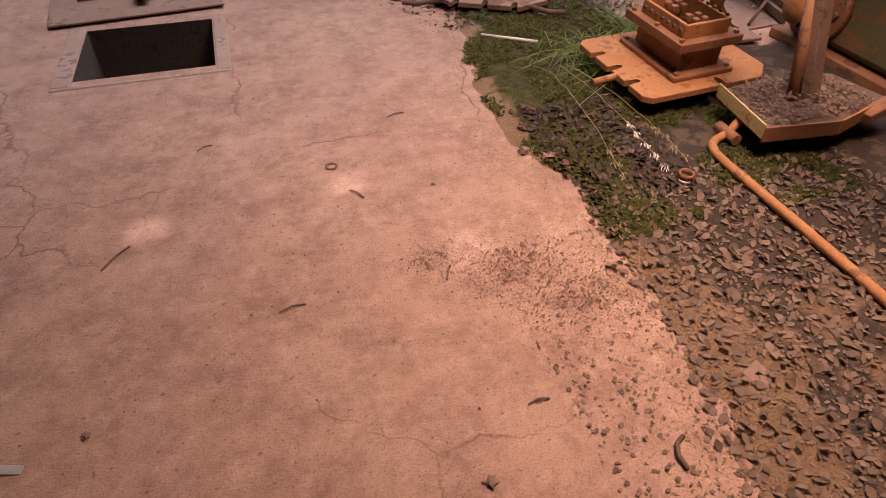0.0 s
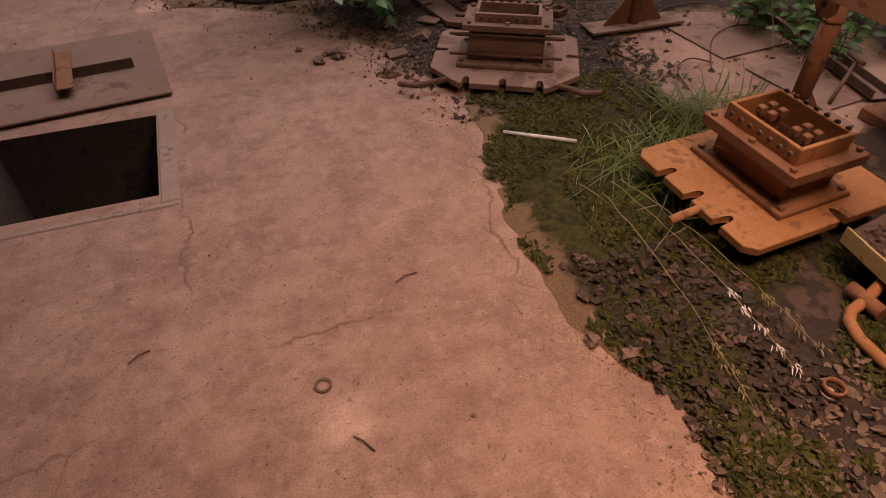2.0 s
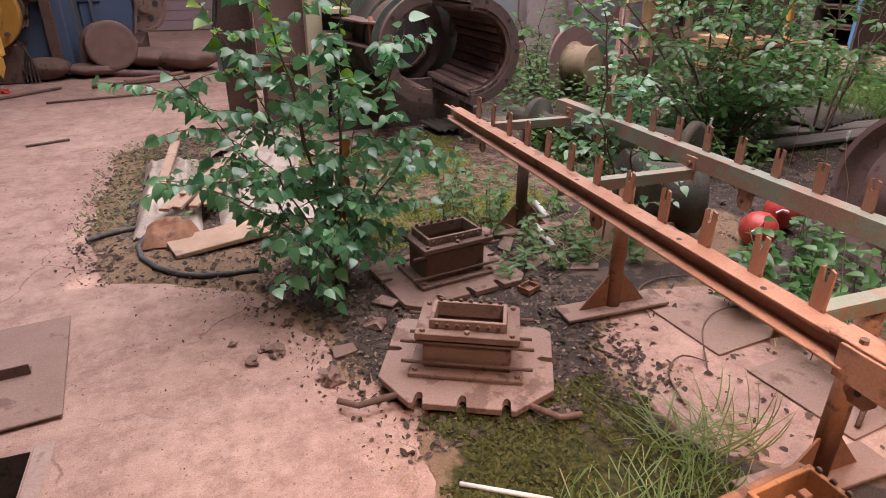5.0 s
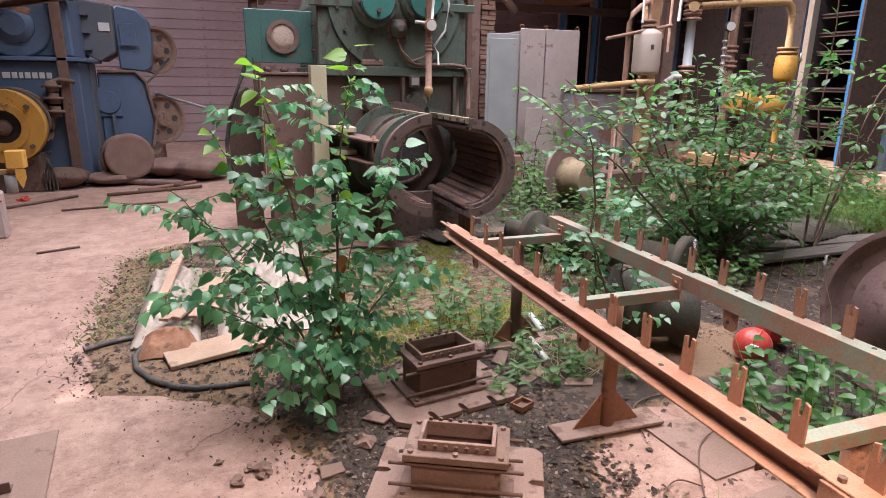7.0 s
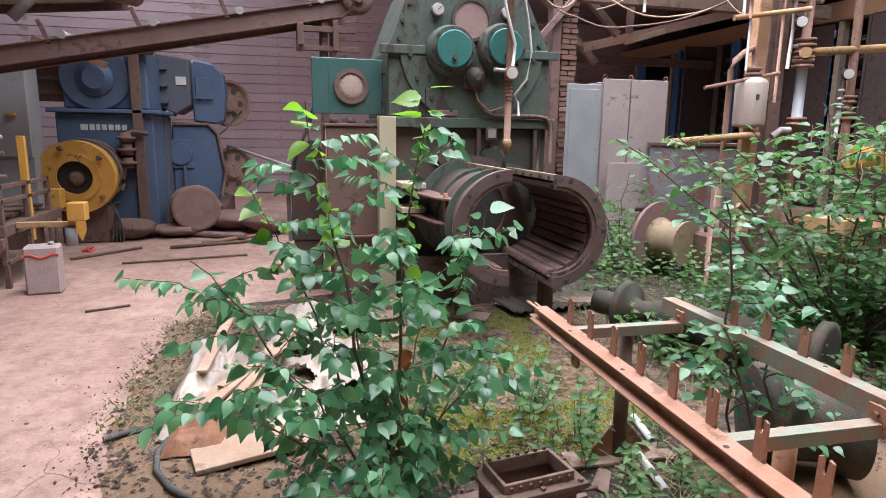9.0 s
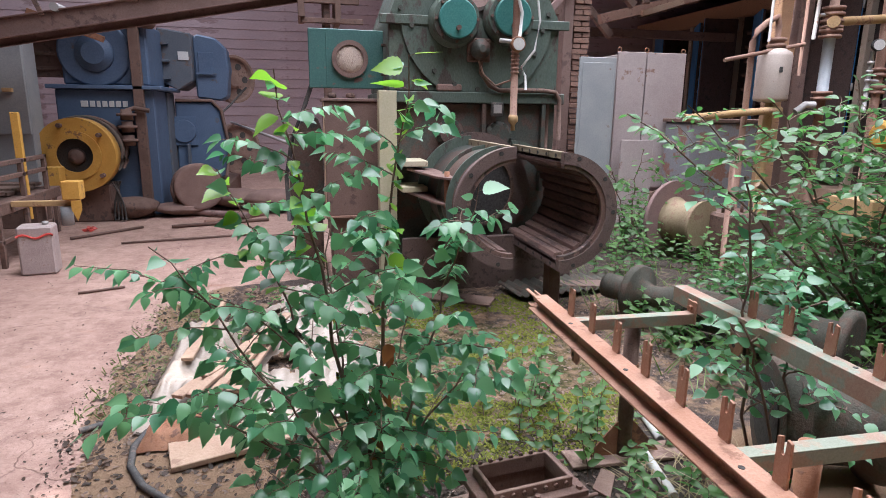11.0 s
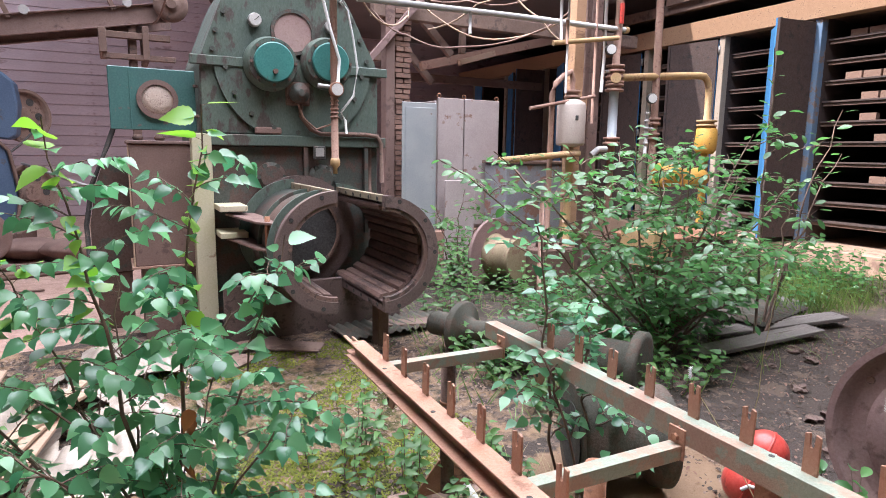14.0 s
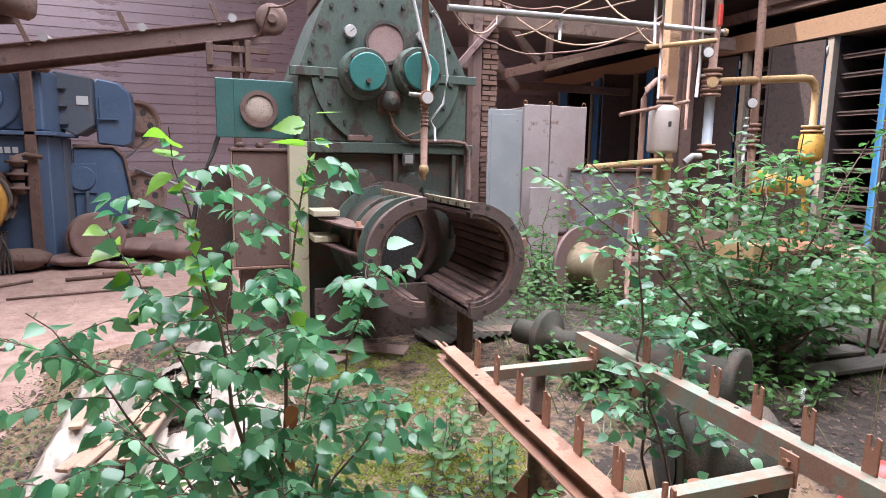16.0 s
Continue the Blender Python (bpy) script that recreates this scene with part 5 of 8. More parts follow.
chamber_door(8.56, -6, DOOR_BLUE, DOOR_BROWN, "wide open drying chamber door, sooty brown inside", 0.82)
chamber_door(9.26, 45, DOOR_BLUE, DOOR_BROWN, "half open drying chamber door, bright blue outside", 0.86)
chamber_door(10.34, -78, DOOR_BLUE, DOOR_BROWN, "sooty brown drying chamber door standing ajar", 0.98)
chamber_door(12.22, -80, DOOR_BLUE, DOOR_BROWN, "sooty brown drying chamber door, nearly shut", 0.95)
chamber_door(14.95, 60, DOOR_BLUE, DOOR_BROWN, "blue drying chamber door half open", 0.95)
chamber_door(15.52, -8, DOOR_BLUE, DOOR_BROWN, "wide open drying chamber door with brown inner face", 0.8)
chamber_door(17.1, 62, DOOR_BLUE, DOOR_BROWN, "faded blue drying chamber door half open", 0.95)
chamber_door(18.9, 70, DOOR_BLUE, DOOR_BROWN, "blue drying chamber door nearly closed", 0.95)


# ---- cabinets, tank, column ----
def grey_cabinet():
    t = thing("electrical_cabinet", pose(0, 0, 0), "tall pale grey electrical cabinet with open doors", "electrical cabinet")
    part("body", box(B(), 5.25, 6.35, 10.62, 11.1, 0.55, 2.46, 0.008), PINK_CAB, t)
    part("door", box(B(), 5.27, 5.70, 10.56, 10.60, 0.6, 2.50, 0.006), PINK_CAB, t)
    part("door", box(B(), 5.72, 6.33, 10.56, 10.60, 0.6, 2.50, 0.006), PINK_CAB, t)
    d = part("open_door", box(B(), 4.62, 5.16, 10.40, 10.43, 0.55, 2.40, 0.006), GREY_CAB, t, "grey inside of the open door")
    part("door_frame", box(B(), 4.66, 5.12, 10.385, 10.398, 0.62, 2.33, 0.004), GREY_CAB, d)
    for x in (5.3, 5.72, 6.3):
        part("lifting_eye", tube(B(), arc_pts((x, 10.6, 2.53), 0.03, 0, 360, 10), 0.008, 6), RUST, t)
    part("plinth", box(B(), 4.6, 6.35, 10.40, 11.1, 0.0, 0.545, 0.01), PIPE_RUST, t)
    part("lower_panel", box(B(), 5.3, 5.8, 10.36, 10.395, 0.1, 1.3, 0.006), PINK_CAB, t)
    return t


grey_cabinet()
tk = thing("steel_tank", pose(0, 0, 0), "rust-streaked pale blue steel tank standing behind the shrub", "tank")
part("shell", box(B(), 6.05, 7.5, 9.9, 10.5, 0.0, 1.55, 0.02), mat("streaked_tank_paint", (0.24, 0.24, 0.27), (0.30, 0.29, 0.31), (0.30, 0.14, 0.10), scale=1.8, fine=40, rough=0.6, spot=0.54), tk)
part("rim", box(B(), 6.02, 7.53, 9.87, 10.53, 1.552, 1.6, 0.006), RUST_DARK, tk)
col = thing("brick_column", pose(0, 0, 0), "brown steel roof column behind the cabinets, its notches made of bricks", "column", kind="structure")
part("steel_post", box(B(), 4.58, 4.72, 10.9, 11.1, 0, 7.8, 0.006), BROWN_BOX, col)
# brick shapes stand in for the notched rusty steel
cb = mesh_of("brick", box(B(), -0.12, 0.12, -0.06, 0.06, -0.032, 0.032, 0.005), mat("rust_brown_brick", (0.20, 0.10, 0.07), (0.27, 0.14, 0.095), (0.13, 0.07, 0.05), scale=6, fine=80, rough=0.9, random_value=0.2))
for k in range(58):
    for j, x in enumerate((4.86,) if k % 2 else (4.80, 4.93)):
        o = sub("brick", cb, col, pose(x + 0.01 * math.sin(k * 5.1), 10.98 + 0.012 * math.sin(k * 3.7), 0.04 + 0.075 * k))
        if not k % 2:
            o.scale = (0.48, 1, 1)

# ---- plants ----
class Foliage:
    """Collects many leaves into one mesh."""

    def __init__(self, seed, hanging=False):
        self.v, self.f, self.rng, self.hanging = [], [], random.Random(seed), hanging

    def leaf(self, p, way, length, width, droop=0.25, fold=0.35, shape="ovate", face=None):
        p, way = Vector(p), Vector(way).normalized()
        up = face if face is not None else Vector((self.rng.uniform(-0.6, 0.5), self.rng.uniform(-0.95, 0.15), 0.9)).normalized()
        if self.hanging and face is None:
            up = Vector((self.rng.uniform(-0.8, 0.7), self.rng.uniform(-1.1, 0.25), self.rng.uniform(0.3, 1.2))).normalized()
        side = way.cross(up)
        if side.length < 1e-3:
            side = Vector((1, 0, 0))
        side.normalize()
        up = side.cross(way).normalized()
        prof = {"ovate": ((0.0, 0.16), (0.10, 0.76), (0.28, 1.0), (0.52, 0.80), (0.78, 0.38)),
                "birch": ((0.0, 0.10), (0.05, 0.62), (0.14, 0.92), (0.20, 0.86), (0.28, 1.0), (0.34, 0.90), (0.43, 0.92), (0.49, 0.78), (0.57, 0.74), (0.63, 0.58), (0.72, 0.48), (0.77, 0.34), (0.86, 0.22)),
                "oval": ((0.0, 0.12), (0.2, 0.66), (0.48, 1.0), (0.74, 0.80), (0.92, 0.36)),
                "blade": ((0.0, 0.7), (0.3, 1.0), (0.6, 0.8), (0.85, 0.4), (0.95, 0.2))}[shape]
        n = len(self.v)
        for t, w in prof:
            c = p + way * (length * t) - up * (droop * length * t * t)
            e = side * (width * 0.5 * w)
            lift = up * (fold * width * 0.5 * w)
            self.v += [c + e + lift, c, c - e + lift]
        self.v.append(p + way * length - up * (droop * length))
        k = len(prof)
        for i in range(k - 1):
            a, b = n + 3 * i, n + 3 * i + 3
            self.f += [(a, a + 1, b + 1, b), (a + 1, a + 2, b + 2, b + 1)]
        a, tip = n + 3 * (k - 1), n + 3 * k
        self.f += [(a, a + 1, tip), (a + 1, a + 2, tip)]

    def make(self, name, material, parent=None, label=""):
        me = bpy.data.meshes.new(name)
        me.from_pydata([tuple(v) for v in self.v], [], self.f)
        me.polygons.foreach_set("use_smooth", [True] * len(me.polygons))
        me.materials.append(material)
        ob = new(name, me)
        if parent is not None:
            ob.parent = parent
        return tagged(ob, label)


def bend(a, b, sag, n=7, wob=0.02, r=None):
    r = r or random
    out = []
    for i in range(n + 1):
        t = i / n
        p = Vector(a).lerp(Vector(b), t)
        p.z += sag * 4 * t * (1 - t)
        if 0 < i < n:
            p += Vector((r.uniform(-wob, wob), r.uniform(-wob, wob), 0))
        out.append(p)
    return out


def twig_leaves(fol, pts, r, size, gap, spread=1.0, shape="ovate", hang=0.28, petiole=None, rw=0.72):
    """Leaves set alternately along a twig, hanging from short stalks."""
    total, k = 0.0, 0
    for a, b in zip(pts, pts[1:]):
        d = (b - a)
        total += d.length
        while total > gap:
            total -= gap
            k += 1
            p = b - d.normalized() * min(total, d.length)
            s = d.normalized().cross(Vector((0, 0, 1)))
            s = s.normalized() if s.length > 0.05 else Vector((1, 0, 0))
            turn = r.uniform(-0.9, 0.9)
            s = (s * math.cos(turn) + Vector((0, -0.6, 0.3)) * math.sin(turn)) * (1 if k % 2 else -1)
            way = (s * spread + d.normalized() * 0.55 + Vector((0, 0, -hang + r.uniform(-0.35, 0.25)))).normalized()
            q = p + way * (0.25 * size) + Vector((0, 0, 0.006))
            if petiole is not None:
                tube(petiole, [p, q], 0.0012, 3)
            length = size * (r.uniform(0.55, 1.45) if shape == "birch" else r.uniform(0.7, 1.2))
            fol.leaf(q, way, length, length * r.uniform(rw - 0.07, rw + 0.08), droop=r.uniform(0.0, 0.35), fold=r.uniform(0.03, 0.28), shape=shape)


def birch():
    r = random.Random(12)
    t = thing("birch_sapling", pose(0, 0, 0), "many-stemmed young birch sapling with fresh green leaves growing from soil", "tree")
    old, young, twigs = Foliage(5, True), Foliage(6, True), B()
    base = Vector((1.12, 4.62, 0.0))
    stems = [((1.31, 4.74, 1.86), 0.02, 13), ((0.84, 4.76, 1.80), 0.06, 13), ((0.62, 4.85, 1.45), 0.10, 9), ((0.40, 4.70, 1.20), 0.14, 9), ((1.60, 4.80, 1.38), 0.08, 9),
             ((1.66, 4.62, 0.80), 0.10, 7), ((0.52, 4.50, 0.66), 0.12, 7), ((1.0, 4.95, 1.30), 0.04, 9), ((0.70, 4.35, 0.90), 0.12, 8), ((1.18, 4.42, 0.62), 0.10, 5), ((1.42, 5.0, 1.05), 0.06, 7)]
    for i, (tip, sag, n) in enumerate(stems):
        b = base + Vector((r.uniform(-0.07, 0.07), r.uniform(-0.06, 0.06), 0))
        line = bend(b, tip, sag, 12, 0.018, r)
        part("stem", tube(B(), line, 0.011 if i < 2 else 0.007, 7, 0.002), BARK, t)
        fresh = i < 3
        n = int(n * 1.2)
        for k in range(n):
            f = 0.20 + 0.75 * k / n + r.uniform(-0.02, 0.02)
            p = line[min(int(f * 12), 11)].lerp(line[min(int(f * 12) + 1, 12)], f * 12 % 1)
            a = r.uniform(0, math.tau)
            reach = (0.34 * (1 - 0.55 * f) + 0.05) * r.uniform(0.7, 1.25)
            q = p + Vector((math.cos(a) * reach, math.sin(a) * reach * 0.8, reach * r.uniform(-0.15, 0.5)))
            tw = bend(p, q, 0.02, 5, 0.008, r)
            tube(twigs, tw, 0.0028, 4, 0.001)
            twig_leaves(old, tw, r, 0.060, 0.022, petiole=twigs, shape="birch", hang=0.55)
            old.leaf(tw[-1], (tw[-1] - tw[-3]) + Vector((0, 0, -0.02)), 0.07, 0.055, shape="birch")
        # the leading shoot with large fresh leaves
        twig_leaves(young if fresh else old, line[7:], r, 0.088 if fresh else 0.075, 0.040, hang=0.5, petiole=twigs, shape="birch")
        if fresh:
            twig_leaves(old, line[7:], r, 0.075, 0.06, hang=0.5, petiole=twigs, shape="birch")
    # long low side branches
    for a, b in (((0.75, 4.72, 0.85), (0.16, 4.72, 1.14)), ((0.80, 4.55, 0.62), (0.26, 4.30, 0.72)), ((1.35, 4.7, 0.75), (1.74, 4.55, 0.70)), ((1.3, 4.75, 1.0), (1.70, 4.72, 1.28)),
                 ((1.02, 4.5, 0.35), (0.95, 4.25, 0.22)), ((1.05, 4.5, 0.3), (1.16, 4.22, 0.30)), ((0.95, 4.55, 0.4), (0.72, 4.35, 0.30)), ((0.9, 4.6, 0.8), (0.45, 4.9, 0.98)), ((1.1, 4.5, 0.25), (1.02, 4.20, 0.12)), ((0.98, 4.5, 0.25), (0.84, 4.28, 0.2))):
        tw = bend(a, b, 0.06, 9, 0.012, r)
        tube(twigs, tw, 0.004, 5, 0.0012)
        twig_leaves(old, tw[2:], r, 0.066, 0.024, petiole=twigs, shape="birch", hang=0.55)
        for k in (3, 5, 7):
            s = bend(tw[k], tw[k] + Vector((r.uniform(-0.16, 0.16), r.uniform(-0.16, 0.1), r.uniform(-0.03, 0.12))), 0.01, 4, 0.006, r)
            tube(twigs, s, 0.002, 4, 0.001)
            twig_leaves(old, s, r, 0.060, 0.024, petiole=twigs, shape="birch", hang=0.55)
    part("branchwork", twigs, BARK, t)
    # a few withered leaves caught on the main stem
    dead = Foliage(19, True)
    for k in range(9):
        p = base.lerp(Vector((1.31, 4.74, 1.86)), 0.16 + 0.035 * k) + Vector((r.uniform(-0.05, 0.05), r.uniform(-0.06, 0.0), 0))
        dead.leaf(p, (r.uniform(-0.5, 0.5), -0.3, -1), r.uniform(0.06, 0.09), r.uniform(0.035, 0.055), droop=0.5, fold=0.8, shape="birch")
    dead.make("withered_leaves", DEAD_LEAF, t, "curled brown withered leaves")
    old.make("crown", BIRCH_LEAF, t)
    young.make("young_leaves", YOUNG_LEAF, t, "pale fresh leaves at the shoot tips")


birch()


def shrub(name, label, base, tips, seed, size, gap, leaf_material, subs=5, reach=0.5, shape="oval", rw=0.55, trunk=0.02):
    r = random.Random(seed)
    t = thing(name, pose(0, 0, 0), label, "shrub" if "shrub" in name else "tree")
    fol, twigs = Foliage(seed + 1), B()
    for tip in tips:
        line = bend(Vector(base) + Vector((r.uniform(-0.15, 0.15), r.uniform(-0.1, 0.1), 0)), tip, 0.14, 10, 0.03, r)
        part("stem", tube(B(), line, trunk, 7, 0.004), BARK, t)
        for k in range(subs):
            f = 0.28 + 0.66 * (k + r.random() * 0.6) / subs
            p = line[min(int(f * 10), 9)]
            a = r.uniform(0, math.tau)
            l = reach * r.uniform(0.6, 1.2) * (1.1 - 0.5 * f)
            q = p + Vector((math.cos(a) * l, math.sin(a) * l, l * r.uniform(-0.25, 0.45)))
            tw = bend(p, q, 0.04, 6, 0.015, r)
            tube(twigs, tw, 0.005, 4, 0.0015)
            twig_leaves(fol, tw, r, size, gap, shape=shape, hang=0.2, rw=rw)
            for j in (2, 4):
                s = bend(tw[j], tw[j] + Vector((r.uniform(-0.3, 0.3), r.uniform(-0.3, 0.3), r.uniform(-0.08, 0.22))) * reach, 0.01, 4, 0.01, r)
                tube(twigs, s, 0.003, 4, 0.001)
                twig_leaves(fol, s, r, size, gap, shape=shape, hang=0.2, rw=rw)
        twig_leaves(fol, line[6:], r, size, gap, shape=shape, hang=0.15, rw=rw)
    part("branchwork", twigs, BARK, t)
    fol.make("crown", leaf_material, t)
    return t


shrub("sallow_shrub", "wide green sallow shrub growing among rusty pipework", (5.1, 6.05, 0.0),
      [(2.95, 6.1, 1.66), (3.45, 6.2, 1.72), (3.75, 5.9, 1.6), (4.2, 6.3, 1.75), (4.6, 5.7, 1.62), (4.9, 6.3, 1.92), (5.3, 6.0, 1.95), (5.6, 6.3, 1.86), (5.9, 5.9, 1.9), (6.3, 6.2, 1.65), (6.7, 6.0, 1.45), (4.9, 5.4, 1.0), (5.6, 5.5, 1.05), (6.3, 5.6, 1.0), (5.2, 5.3, 0.6)],
      31, 0.085, 0.05, SHRUB_LEAF, subs=10, reach=0.70, trunk=0.012)
shrub("sallow_shrub", "tall arching green sallow shrub in front of the blue door", (6.2, 5.9, 0.0),
      [(6.0, 5.85, 2.62), (7.0, 5.8, 2.15), (7.25, 5.9, 1.75), (6.9, 6.1, 1.5)], 47, 0.10, 0.085, SHRUB_LEAF, subs=3, reach=0.5, trunk=0.014)
shrub("young_birch", "slim young birch with bright leaves growing beside the rail", (2.80, 4.55, 0.0),
      [(2.66, 4.62, 1.42), (2.95, 4.55, 1.05), (2.62, 4.5, 0.85)], 61, 0.056, 0.034, BIRCH_LEAF, subs=9, reach=0.30, shape="birch", rw=0.72, trunk=0.008)
shrub("elder_shrub", "leafy elder shrub growing behind the extruder barrel", (4.75, 9.2, 0.0),
      [(4.45, 9.0, 1.0), (4.9, 9.1, 1.25), (5.4, 9.1, 0.95), (4.4, 9.0, 0.6), (5.0, 8.8, 0.7)], 77, 0.09, 0.06, WEED_LEAF, subs=6, reach=0.4, trunk=0.01)


def weeds(name, label, seed, spots, height, size, material, per=7, shape="ovate", rw=0.6):
    """One patch of low herbs."""
    r = random.Random(seed)
    fol, stems = Foliage(seed), B()
    for x, y in spots:
        h = height * r.uniform(0.5, 1.2)
        z = ground_z(x, y) - 0.005
        tip = Vector((x + r.uniform(-0.08, 0.08), y + r.uniform(-0.08, 0.08), z + h))
        line = bend((x, y, z), tip, 0.0, 5, 0.01, r)
        tube(stems, line, 0.003, 4, 0.001)
        for k in range(per):
            p = line[1].lerp(line[-1], k / max(per - 1, 1))
            a = k * 2.4 + r.uniform(-0.4, 0.4)
            fol.leaf(p, (math.cos(a), math.sin(a), r.uniform(0.0, 0.5)), size * r.uniform(0.7, 1.25), size * rw * r.uniform(0.8, 1.1), droop=r.uniform(0.1, 0.5), shape=shape)
    t = thing(name, pose(0, 0, 0), label, "weeds", kind="stuff")
    part("stalk_tangle", stems, BARK, t)
    fol.make("leaves", material, t)


def scatter(seed, n, x0, x1, y0, y1, keep=None):
    r = random.Random(seed)
    out = []
    while len(out) < n:
        x, y = r.uniform(x0, x1), r.uniform(y0, y1)
        if keep is None or keep(x, y):
            out.append((x, y))
    return out


weeds("nettle_patch", "green nettle weeds growing between dies and conveyor rail", 3, scatter(3, 18, 1.85, 2.35, 4.75, 5.6), 0.42, 0.07, WEED_LEAF, 9)
weeds("low_weeds", "low green weeds beneath the conveyor frame", 4, scatter(4, 40, 2.2, 2.9, 4.2, 5.3), 0.18, 0.06, WEED_LEAF, 6)
weeds("bramble_patch", "bright green bramble weeds beside the large drum", 5, scatter(5, 46, 2.95, 3.7, 3.0, 3.75), 0.42, 0.085, SHRUB_LEAF, 9, "oval", 0.55)
weeds("low_weeds", "low green weeds round the rusted pipe sections", 6, scatter(6, 120, 3.3, 5.0, 5.2, 6.9), 0.30, 0.08, WEED_LEAF, 8)
weeds("undergrowth", "dense leafy undergrowth below the big shrub", 7, scatter(7, 170, 4.3, 7.4, 5.5, 7.2, lambda x, y: y > 5.81 + -0.032 * (x - 5.22) + (0.9 if x > 5.92 else 0.1)), 0.42, 0.085, SHRUB_LEAF, 9)
weeds("undergrowth", "green undergrowth along the drying chamber plinth", 8, scatter(8, 260, 6.8, 9.8, 6.2, 9.4), 0.45, 0.09, SHRUB_LEAF, 8)
weeds("low_weeds", "small green weeds on dark soil behind the birch", 9, scatter(9, 60, 0.3, 2.4, 5.4, 8.0), 0.14, 0.05, WEED_LEAF, 6)
weeds("undergrowth", "leafy undergrowth beside the grey cabinets", 10, scatter(10, 130, 3.8, 6.2, 7.6, 10.0), 0.5, 0.085, WEED_LEAF, 9)
weeds("fern_patch", "small fern fronds beside the die plate", 11, scatter(11, 7, 2.0, 2.3, 4.2, 4.5), 0.14, 0.08, WEED_LEAF, 7, "blade", 0.22)


def grass(name, label, seed, spots, length, material, lean=0.5, aim=None, width=0.006):
    r = random.Random(seed)
    fol = Foliage(seed)
    for x, y in spots:
        a = r.uniform(0, math.tau)
        way = Vector((math.cos(a) * lean, math.sin(a) * lean, 1.0))
        if aim is not None:
            way = Vector(aim) + Vector((r.uniform(-0.5, 0.5), r.uniform(-0.5, 0.5), r.uniform(-0.2, 0.5))) * lean
        fol.leaf((x, y, ground_z(x, y) - 0.004), way, length * r.uniform(0.5, 1.2), width, droop=r.uniform(0.3, 0.9), fold=0.3, shape="blade")
    ob = fol.make(name, material)
    tagged(ob, label, "grass", kind="stuff")


grass("grass_tuft", "long green grass tuft bent over the moss", 20, scatter(20, 110, 1.9, 2.35, 2.78, 3.05), 0.26, GRASS, 0.9)
grass("grass_tuft", "long green grass blades trailing across the soil", 21, scatter(21, 240, 1.55, 2.2, 2.5, 3.0), 0.42, GRASS, 0.8, (-0.6, -0.7, 0.30), 0.005)
grass("dry_grass", "pale dry grass stalks lying on the moss", 22, scatter(22, 70, 1.3, 2.3, 2.2, 3.05), 0.30, DRY_GRASS, 0.8, (-0.5, -0.6, 0.12), 0.004)
grass("meadow_grass", "sunlit yellow-green grass in front of the plinth", 23, scatter(23, 2600, 6.8, 9.85, 6.0, 9.6), 0.34, GRASS, 0.5, None, 0.012)
grass("meadow_grass", "green grass growing through the dirt behind the conveyor", 24, scatter(24, 700, 3.0, 7.0, 5.2, 8.4), 0.2, GRASS, 0.6, None, 0.008)
grass("dry_grass", "dry grass and stalks beneath the conveyor frame", 25, scatter(25, 160, 2.3, 2.9, 4.3, 5.1), 0.2, DRY_GRASS, 1.0, None, 0.005)
grass("short_grass", "short green grass along the edge of the concrete", 26, scatter(26, 500, -0.35, 0.1, 5.8, 8.3), 0.06, GRASS, 0.8, None, 0.006)


def moss(seed, spots, label, material=None):
    r = random.Random(seed)
    fol = Foliage(seed)
    for x, y in spots:
        for k in range(3):
            a = r.uniform(0, math.tau)
            fol.leaf((x + r.uniform(-0.012, 0.012), y + r.uniform(-0.012, 0.012), ground_z(x, y) - 0.003), (math.cos(a), math.sin(a), r.uniform(0.4, 1.4)), r.uniform(0.016, 0.032), 0.011, 0.3, shape="oval")
    tagged(fol.make("moss_cushion", material or MOSS), label, "moss", kind="stuff")


MOSS_BRIGHT = leaf_mat("bright_moss", (0.13, 0.16, 0.025), (0.27, 0.28, 0.05), 0.9)
MOSS = leaf_mat("moss", (0.03, 0.042, 0.008), (0.13, 0.13, 0.026), 0.9)


def mossy(x, y):
    return x > edge_x(y) + 0.03 and noise.noise((x * 3.1, y * 3.1, 11.0)) + 0.35 * noise.noise((x * 11, y * 11, 4.0)) > -0.05 and ground_z(x, y) > 0.002


moss(40, scatter(40, 6500, 0.9, 2.1, 1.3, 3.4, mossy), "yellow-green moss on the wet soil by the dies")
moss(41, scatter(41, 5000, 0.9, 2.9, 4.9, 7.6, lambda x, y: noise.noise((x * 1.6, y * 1.6, 14.0)) > 0.0), "bright yellow-green moss carpet behind the birch", MOSS_BRIGHT)


# ---- clay flakes and leaf litter ----
def flakes(name, label, seed, spots, size, material, lift=0.35):
    r = random.Random(seed)
    fol = Foliage(seed)
    for x, y in spots:
        a = r.uniform(0, math.tau)
        l = size * r.uniform(0.5, 1.5)
        fol.leaf((x, y, ground_z(x, y) + 0.002), (math.cos(a), math.sin(a), r.uniform(0.0, lift)), l, l * r.uniform(0.4, 0.9), droop=r.uniform(-0.4, 0.5), fold=r.uniform(-0.2, 0.7), shape="oval",
                 face=Vector((r.uniform(-0.3, 0.3), r.uniform(-0.3, 0.3), 1)))
    tagged(fol.make(name, material), label, "litter", kind="stuff")


def on_soil(x, y):
    return x > edge_x(y) + 0.10 * noise.noise((x * 4, y * 4, 8.0))


